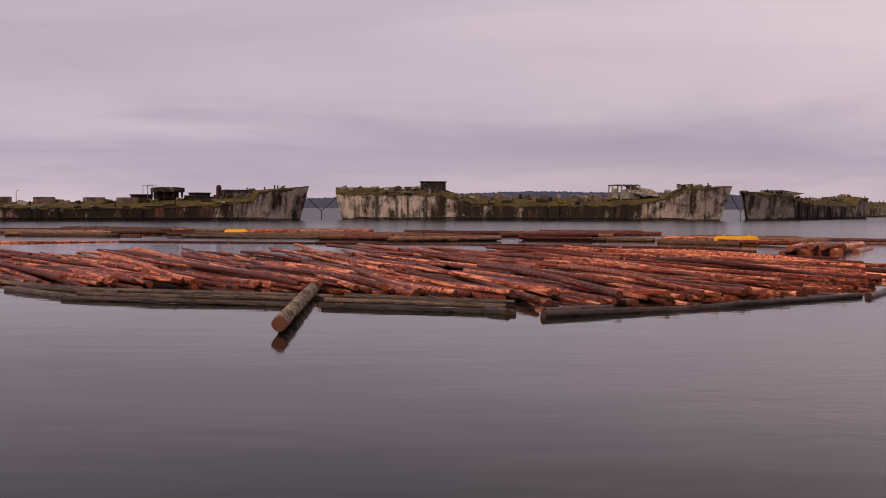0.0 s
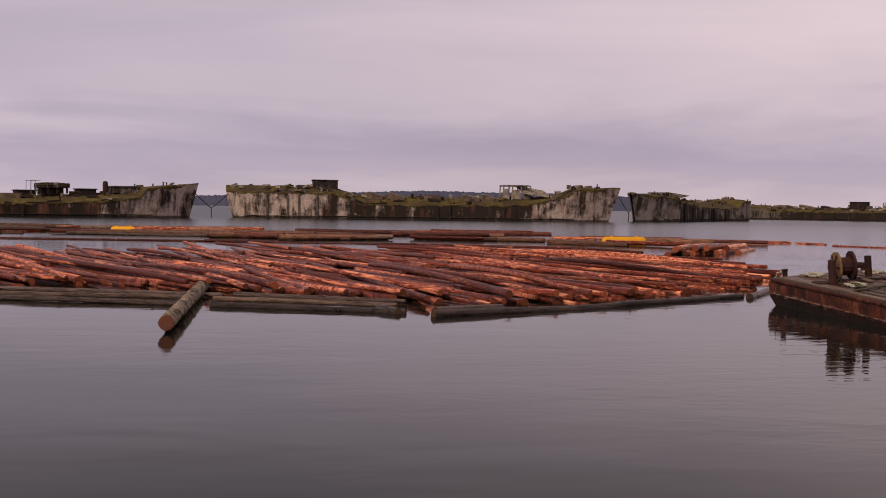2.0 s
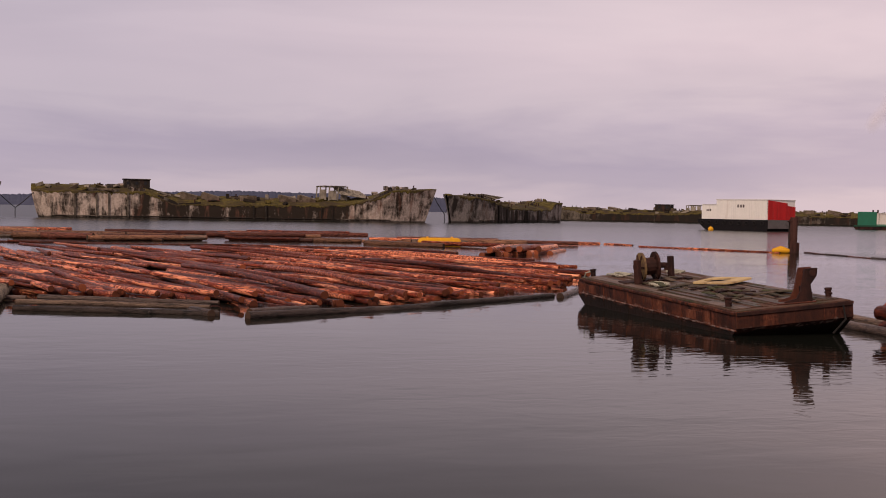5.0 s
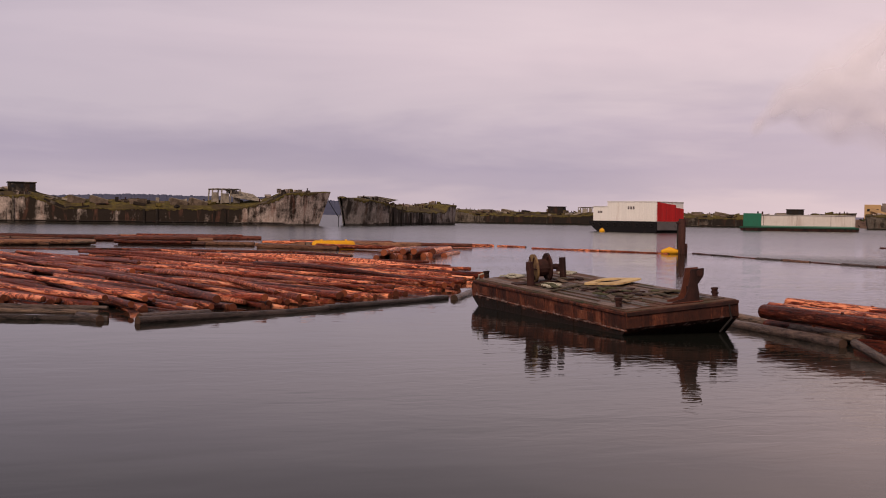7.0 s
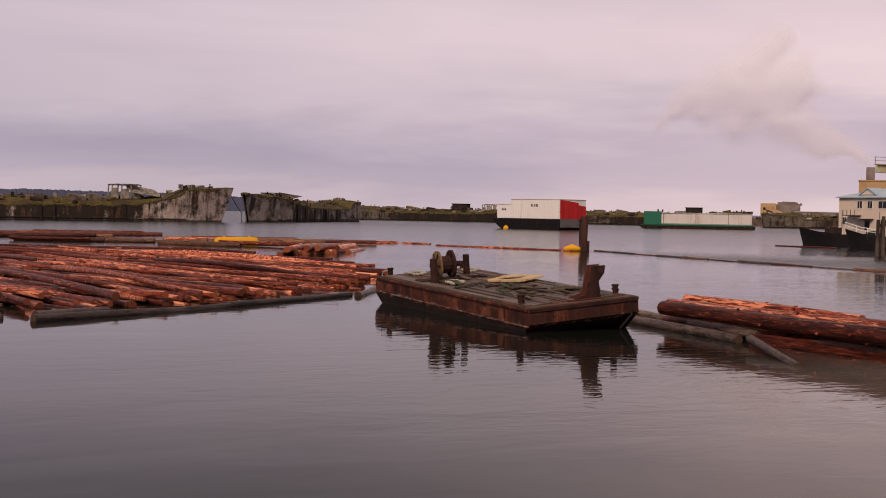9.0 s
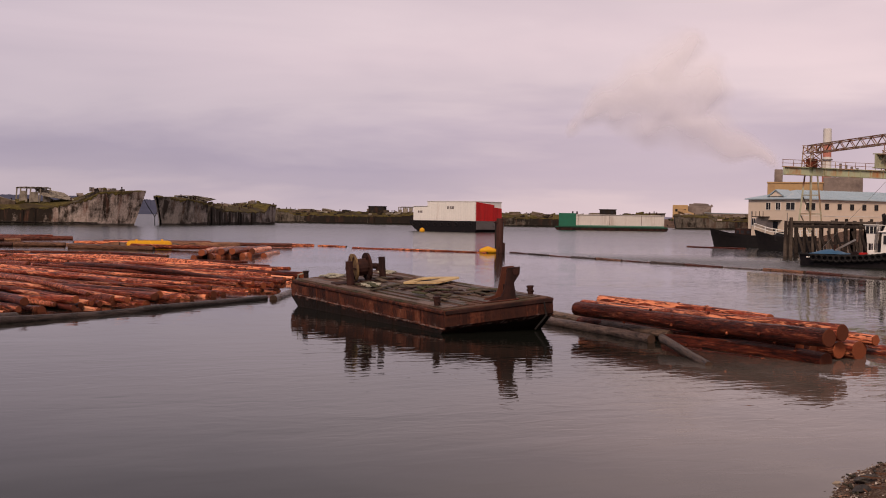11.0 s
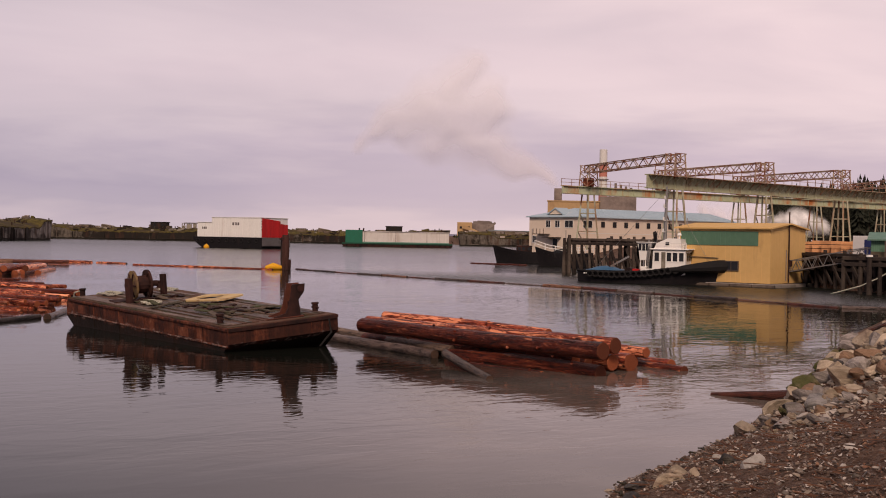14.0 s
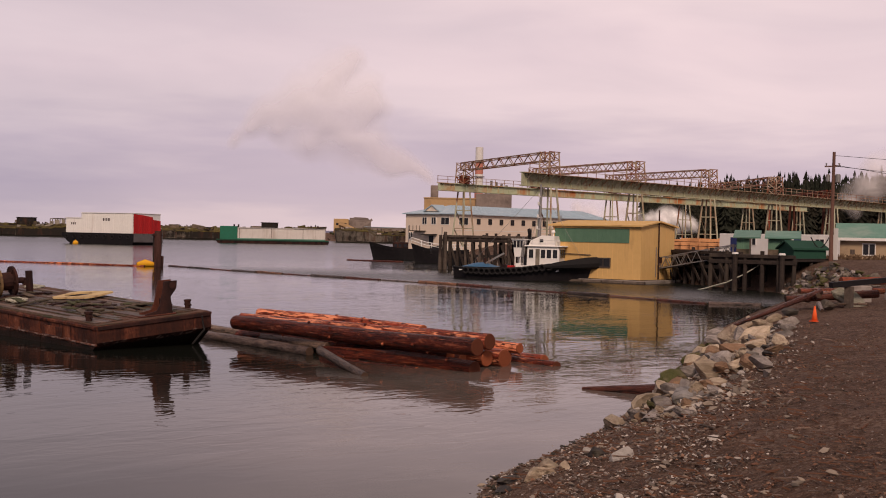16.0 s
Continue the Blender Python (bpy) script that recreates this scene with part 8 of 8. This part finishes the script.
PEBBLE_RUST = island_pebble("rusty_pebbles", [(0, (0.13, 0.06, 0.038)), (0.5, (0.20, 0.10, 0.065)), (1, (0.30, 0.17, 0.11))])
RUBBLE = island_pebble("pale_rubble", [(0, (0.10, 0.082, 0.072)), (0.35, (0.22, 0.175, 0.14)), (0.7, (0.32, 0.25, 0.195)), (1, (0.46, 0.40, 0.355))])
PEBBLE_DARK = island_pebble("dark_pebbles", [(0, (0.035, 0.024, 0.020)), (0.5, (0.085, 0.050, 0.038)), (1, (0.17, 0.098, 0.068))])
pebbles()


def driftwood_bits():
    """Twigs, bark chips and dark wrack strewn over the beach."""
    rng = random.Random(34)
    bits = [(bmesh.new(), BARK_CHIP), (bmesh.new(), BOOM_PALE), (bmesh.new(), WRACK)]
    for _ in range(1500):
        r, a = rng.uniform(13, 34), radians(rng.uniform(43, 66))
        x, y = r * math.sin(a), r * math.cos(a)
        d = float(inland(np.array([x]), np.array([y]))[0])
        if d < 0.05 or d > 5.5:
            continue
        kind = 2 if d < 0.5 else rng.choice((0, 0, 1))
        long, thick, turn = rng.uniform(0.05, 0.32), rng.uniform(0.008, 0.022), rng.uniform(0, math.pi)
        z = ground_at(x, y) + 0.03
        long = min(long, 0.12) if kind == 2 else long
        tip = Vector((math.cos(turn) * long, math.sin(turn) * long, rng.uniform(-0.01, 0.04)))
        beam(bits[kind][0], Vector((x, y, z)), Vector((x, y, z)) + tip, thick * (2.2 if kind == 2 else 1), thick)
    for (bm, mat), what in zip(bits, ("brown bark chips and twigs strewn over the beach", "bleached driftwood sticks strewn over the beach", "dark seaweed wrack along the water's edge")):
        tagged(new("driftwood", finish(bm, "driftwood", mat)), what, "driftwood", kind="stuff")


BARK_CHIP = surface("brown_bark_chips", (0.10, 0.045, 0.028), (0.17, 0.085, 0.055), None, 8.0, 1.0, 0.6, 0.9)
WRACK = surface("dark_seaweed_wrack", (0.022, 0.018, 0.012), (0.045, 0.036, 0.022), None, 8.0, 1.0, 0.6, 0.6)
driftwood_bits()


def cone():
    x, y = 35.6, 21.15
    ob = thing("traffic_cone", "small bright orange traffic cone on the gravel bank", "traffic cone", "", pose(x, y, ground_at(x, y)))
    part("base", bbox((-0.13, -0.13, 0), (0.13, 0.13, 0.03), None, 0.01), ORANGE, ob)
    part("body", btube([(0, 0, 0.03), (0, 0, 0.28), (0, 0, 0.5)], [0.10, 0.06, 0.022], 16), ORANGE, ob, smooth=True)


cone()


def shore_clutter():
    rng = random.Random(40)
    blk = thing("concrete_block", "pale concrete block on the bank", "block", "concrete blocks", pose(45.8, 25.6, ground_at(45.8, 25.6), 0, 0, -28))
    part("block", bbox((0, 0, -0.1), (0.95, 0.9, 0.7), None, 0.04), CONCRETE, blk)
    copy_thing(blk, pose(48.6, 24.9, ground_at(48.6, 24.9) - 0.3, 0, 0, -12))
    pipe = thing("old_pipe", "rusty pipe lying across concrete blocks", "pipe", "", pose(46.2, 25.7, 2.55, 0, 0, -30))
    part("tube", btube([(-0.6, 0, 0), (4.4, 0, 0.05)], 0.16, 14), RUST_RED, pipe)
    rail = thing("black_beam", "long black steel beam propped on the bank", "beam", "", pose(42.0, 24.1, 0))
    part("beam", bbeam((-0.2, 0.1, 2.5), (6.5, -3.2, 3.15), 0.26, 0.2), BLACK, rail)
    part("prop", bbeam((0.5, -0.25, 1.4), (0.5, -0.25, 2.45), 0.25), TIMBER, rail)
    part("prop", bbeam((5.8, -2.85, 1.4), (5.8, -2.85, 2.95), 0.25), TIMBER, rail)
    ob = make_log("long tapering dark-red drift log lying up the bank", "", 5.6, 0.06, 0.12, 1310, BARK_WET, "drift_log", 3)
    ob.matrix_basis = lie(39.7, 25.1, 1.62, -2.0, -11.5)
    for k, (x, y, z, turn_, tilt, long, r, mat_, what) in enumerate((
            (43.1, 24.9, 2.02, -38, -4, 3.6, 0.16, BARK_WET, "dark rotten drift log heaped on the bank"), (44.0, 25.6, 2.05, 12, 3, 3.2, 0.14, BROWN_BARK, "red-brown drift log heaped on the bank"),
            (42.6, 25.4, 1.95, 40, 6, 2.6, 0.12, BARK_WET, "dark rotten drift log heaped on the bank"), (45.6, 25.9, 2.15, -20, 0, 4.2, 0.13, RUST_LOG, "rust-red drift log heaped on the bank"),
            (38.9, 22.9, 1.82, 35, -6, 1.6, 0.08, BOOM_PALE, "short grey driftwood log on the gravel"), (42.3, 23.9, 1.80, -25, 0, 1.9, 0.05, BOOM_PALE, "thin pale stick lying on the gravel"))):
        ob = make_log(what, "drift logs", long, r * 0.8, r, 1320 + k, mat_, "drift_log", 2, OLD_CUT)
        ob.matrix_basis = lie(x, y, max(z, ground_at(x, y) + 0.6 * r), turn_, tilt)
    big = tagged(new("boulder", finish(stone(rng, 1.5, 0.7), "boulder", ROCK_MOSSY)), "pale green-grey boulder beside the heaped drift logs", "rock")
    big.matrix_basis = pose(43.4, 24.4, ground_at(43.4, 24.4) + 0.25, 8, -10, 40)
    big = tagged(new("boulder", finish(stone(rng, 0.8, 0.7), "boulder", ROCK_DULL)), "dull brown boulder on the gravel bank", "rock")
    big.matrix_basis = pose(41.2, 24.0, ground_at(41.2, 24.0) + 0.12, 8, -10, 10)
    # shrubs and dead brush
    bm = bmesh.new()
    for k in range(420):
        c = rng.choice(((99.0, 57.6), (101.0, 53.6), (99.2, 55.6), (102.4, 50.6)))
        p = Vector((c[0] + rng.gauss(0, 0.9), c[1] + rng.gauss(0, 1.1), 0))
        z = ground_at(p.x, p.y)
        tip = p + Vector((rng.gauss(0, 0.35), rng.gauss(0, 0.35), z + rng.uniform(0.15, 0.45)))
        beam(bm, p + Vector((0, 0, z - 0.1)), tip, 0.035)
    tagged(new("dead_brush", finish(bm, "dead_brush", BRUSH)), "tangle of dead brown brush beside the house", "brush", kind="stuff")


RUST_LOG = make_bark("rust_red_rotten_wood", (0.03, 0.010, 0.007), (0.13, 0.035, 0.020), (0.30, 0.11, 0.06), 0.58)
ROCK_MOSSY = make_rock("lichen_grey_rock", (0.22, 0.20, 0.15), (0.36, 0.33, 0.26), (0.15, 0.14, 0.095))
BRUSH = surface("dead_brush_twigs", (0.11, 0.065, 0.038), (0.17, 0.105, 0.06), None, 5.0, 1.0, 0.6, 0.95)
shore_clutter()


# ---- woods ----
def conifer_shape(rng):
    """One fir: trunk and many drooping tiers of ragged needle fans, 1 m tall."""
    verts, faces, mats = [], [], []

    def tri(a, b, c, k):
        at = len(verts)
        verts.extend((a, b, c))
        faces.append((at, at + 1, at + 2))
        mats.append(k)
    for s in range(5):
        a0, a1 = 2 * math.pi * s / 5, 2 * math.pi * (s + 1) / 5
        tri((0.018 * math.cos(a0), 0.018 * math.sin(a0), 0), (0.018 * math.cos(a1), 0.018 * math.sin(a1), 0), (0, 0, 0.98), 1)
    for tier in range(15):
        z = 0.12 + 0.86 * tier / 15 + rng.uniform(-0.02, 0.02)
        reach = 0.19 * (1 - tier / 15.6) * rng.uniform(0.8, 1.15)
        for s in range(10):
            a = 2 * math.pi * s / 10 + rng.uniform(-0.4, 0.4)
            rr = reach * rng.uniform(0.45, 1.3)
            w = rng.uniform(0.16, 0.34)
            tip = (rr * math.cos(a), rr * math.sin(a), z - rr * rng.uniform(0.15, 0.5))
            tri((0, 0, z + 0.07), (0.62 * rr * math.cos(a - w), 0.62 * rr * math.sin(a - w), z - 0.02), tip, 0)
            tri((0, 0, z + 0.07), tip, (0.62 * rr * math.cos(a + w), 0.62 * rr * math.sin(a + w), z - 0.02), 0)
    return verts, faces, mats


NEEDLES = surface("dark_conifer_needles", (0.016, 0.018, 0.013), (0.038, 0.040, 0.027), (0.034, 0.028, 0.021), 0.6, 0.05, 0.55, 0.95)
TRUNK = surface("conifer_trunk", (0.05, 0.035, 0.028), (0.08, 0.055, 0.042), None, 1.0, 0.2, 0.6, 0.95)


def woods(name, label, seed, spots):
    rng = random.Random(seed)
    shapes = [conifer_shape(rng) for _ in range(6)]
    verts, faces, mats = [], [], []
    for x, y, z, h in spots:
        vs, fs, ms = shapes[rng.randrange(6)]
        turn = pose(x, y, z, 0, 0, rng.uniform(0, 360)) @ Matrix.Diagonal((h * rng.uniform(0.8, 1.25), h * rng.uniform(0.8, 1.25), h, 1))
        at = len(verts)
        verts += [tuple(turn @ Vector(v)) for v in vs]
        faces += [[i + at for i in f] for f in fs]
        mats += ms
    me = bpy.data.meshes.new(name)
    me.from_pydata(verts, [], faces)
    me.materials.append(NEEDLES)
    me.materials.append(TRUNK)
    me.polygons.foreach_set("material_index", mats)
    tagged(new(name, me), label, "trees", kind="stuff")


rng = random.Random(51)
spots = []
for _ in range(1700):
    a, r = radians(rng.uniform(51.5, 78)), rng.uniform(430, 560)
    if a < radians(55) and rng.random() < 0.5:
        continue
    x, y = r * math.sin(a), r * math.cos(a)
    spots.append((x, y, ground_at(x, y) - 0.5, rng.uniform(18, 26) * (0.75 + 0.25 * min(1, (math.degrees(a) - 50) / 8))))
for _ in range(60):
    f = rng.random()
    x, y = 500 + 60 * f + rng.gauss(0, 4), 610 - 60 * f + rng.gauss(0, 4)
    spots.append((x, y, ground_at(x, y) - 0.5, rng.uniform(2.5, 4.5)))
woods("conifer_woods", "dark conifer forest on the hillside behind the yard", 52, spots)
bm = bmesh.new()
for k in range(420):
    f = rng.random()
    p = Vector((432, 566, 0)).lerp(Vector((490, 402, 0)), f) + Vector((rng.gauss(0, 5), rng.gauss(0, 5), 0))
    c = Vector((p.x + 8, p.y + 8, ground_at(p.x + 8, p.y + 8)))
    for j in range(7):
        n = Vector((rng.gauss(0, 1), rng.gauss(0, 1), rng.uniform(0.2, 1.4)))
        e = Vector((rng.gauss(0, 1), rng.gauss(0, 1), rng.gauss(0, 0.5)))
        bm.faces.new([bm.verts.new(c + n * 1.1), bm.verts.new(c + n * 1.1 + e), bm.verts.new(c + e * 0.3)])
tagged(new("shore_scrub", finish(bm, "shore_scrub", SCRUB := surface("shore_scrub_leaves", (0.030, 0.034, 0.016), (0.065, 0.060, 0.028), None, 0.5, 0.1, 0.6, 0.95))), "low olive scrub along the far shore", "shrubs", kind="stuff")


# ---- steam drifting from the mill ----
def make_steam(name, shade, thick, size, ragged=0.4):
    """Thin steam: its thickness is stored with the mesh and broken up by fine curls."""
    m, t, bsdf = material(name)
    store = t.nodes.new("ShaderNodeAttribute")
    store.attribute_name = "thickness"
    place = t.nodes.new("ShaderNodeTexCoord").outputs["Object"]
    curl = noise_node(t, place, size, 6.0, 0.6, 0.5)
    fill = math_node(t, "SUBTRACT", store.outputs["Fac"], math_node(t, "MULTIPLY", math_node(t, "SUBTRACT", curl, 0.5), ragged), True)
    fill = math_node(t, "MULTIPLY", fill, ramp(t, store.outputs["Fac"], [(0.0, (0, 0, 0)), (0.25, (1, 1, 1))], "EASE"))
    t.links.new(math_node(t, "MULTIPLY", fill, thick, True), bsdf.inputs["Alpha"])
    bsdf.inputs["Base Color"].default_value = (*shade, 1)
    bsdf.inputs["Roughness"].default_value = 1.0
    bsdf.inputs["Specular IOR Level"].default_value = 0.0
    return m


def plume(label, x, y, puffs, mat, bulge, cell):
    """A billowing cloud of steam about (x, y): rounded puffs of (metres to the right, height, radius), merged into one lumpy bank."""
    right = Vector((y, -x, 0)).normalized()
    toward = Vector((-x, -y, 0)).normalized()
    a0, a1 = min(p[0] - 2.0 * p[2] for p in puffs), max(p[0] + 2.0 * p[2] for p in puffs)
    z0, z1 = min(p[1] - 2.0 * p[2] for p in puffs), max(p[1] + 2.0 * p[2] for p in puffs)
    na, nz = int((a1 - a0) / cell) + 1, int((z1 - z0) / cell) + 1
    verts, faces, dense = [], [], []
    for i in range(na + 1):
        for j in range(nz + 1):
            a, z = a0 + (a1 - a0) * i / na, z0 + (z1 - z0) * j / nz
            w = Vector((a * 0.045, z * 0.045, x)) * (2.4 / cell)
            wa, wz = a + noise.noise(w) * 3.6 * cell, z + noise.noise(w + Vector((9, 4, 2))) * 3.6 * cell
            clear = 1.0
            swell = 0.0
            for pa, pz, r in puffs:
                q = ((wa - pa) ** 2 + (wz - pz) ** 2) / (r * r)
                clear *= 1 - 0.80 * math.exp(-1.15 * q)
                swell = max(swell, r * math.sqrt(max(0.0, 1 - 0.45 * q)))
            d = max(0.0, (1 - clear) - 0.06) / 0.94
            p = Vector((x, y, 0)) + right * a + toward * (bulge * swell * d) + Vector((0, 0, z))
            verts.append(tuple(p))
            dense.append(d)
    for i in range(na):
        for j in range(nz):
            q = i * (nz + 1) + j
            face = (q, q + nz + 1, q + nz + 2, q + 1)
            if max(dense[v] for v in face) > 0.0:
                faces.append(face)
    me = bpy.data.meshes.new("steam_plume")
    me.from_pydata(verts, [], faces)
    store = me.attributes.new("thickness", "FLOAT", "POINT")
    store.data.foreach_set("value", dense)
    me.materials.append(mat)
    me.polygons.foreach_set("use_smooth", [True] * len(me.polygons))
    tagged(new("steam_plume", me), label, "steam", "steam plumes")


STEAM = make_steam("mill_steam", (0.76, 0.69, 0.69), 0.42, 0.05)
STEAM_LOW = make_steam("low_white_steam", (0.97, 0.93, 0.92), 1.0, 0.30, 1.0)
STEAM_FAINT = make_steam("faint_grey_steam", (0.80, 0.74, 0.74), 0.6, 0.18, 1.4)
plume("pale grey steam plume drifting up from the mill", 500, 669, [(69.9, 44.9, 3.5), (62.9, 48.6, 4.5), (55.1, 51.8, 6.0), (46.6, 55.9, 7.5), (38.1, 59.5, 9.5), (29.5, 64.7, 12.0), (20.2, 69.8, 13.8), (9.8, 72.6, 15.5), (-0.5, 67.8, 12.9), (-1.9, 81.9, 18.9), (-15.2, 78.9, 15.5), (-27.5, 80.1, 13.8), (-37.5, 82.2, 10.3), (-15.5, 93.1, 14.6), (1.5, 99.2, 15.5), (19.8, 90.1, 15.5), (32.3, 96.2, 12.0), (30.6, 86.5, 10.0), (8.9, 112.8, 12.6), (18.3, 122.6, 9.1), (-49.5, 71.2, 8.6), (-60.8, 67.9, 6.0), (-30.3, 68.6, 6.8), (66.5, 46.7, 4.0), (68.2, 45.8, 3.6), (64.5, 47.8, 4.2), (61.0, 49.4, 4.6), (56.9, 51.0, 5.4), (53.0, 52.9, 6.0), (48.7, 54.8, 6.8), (42.5, 57.6, 8.0), (34.0, 62.0, 9.5), (58.9, 50.2, 4.8), (50.8, 53.8, 6.0), (5.0, 106.0, 11.0), (-45.0, 76.0, 9.0)], STEAM, 0.5, 2.2)
plume("low white steam rising behind the yard", 330, 260, [(1.0, 11.5, 2.4), (4.5, 12.4, 2.9), (8.0, 11.8, 3.3), (11.5, 10.5, 3.1), (14.5, 9.3, 2.5), (9.0, 13.4, 2.2), (6.0, 10.0, 2.4)], STEAM_LOW, 0.5, 0.6)
plume("thin grey steam drifting behind the crane runway", 332, 262, [(-3.0, 12.5, 3.0), (-8.0, 13.5, 3.4), (-13.0, 12.5, 3.6), (-18.0, 14.0, 3.2), (-23.0, 13.0, 2.6)], STEAM_FAINT, 0.5, 0.7)
plume("low white steam rising beside the wooded hill", 372, 197, [(-10.8, 16, 2.8), (-7.9, 21.0, 3.8), (-4.9, 22, 4.8), (-2.5, 26.5, 5.2), (0.0, 27, 5.7), (6.3, 30.5, 5.7), (12.5, 30, 5.7), (20.1, 33.5, 5.2), (27.7, 33, 4.8)], STEAM_FAINT, 0.5, 0.7)
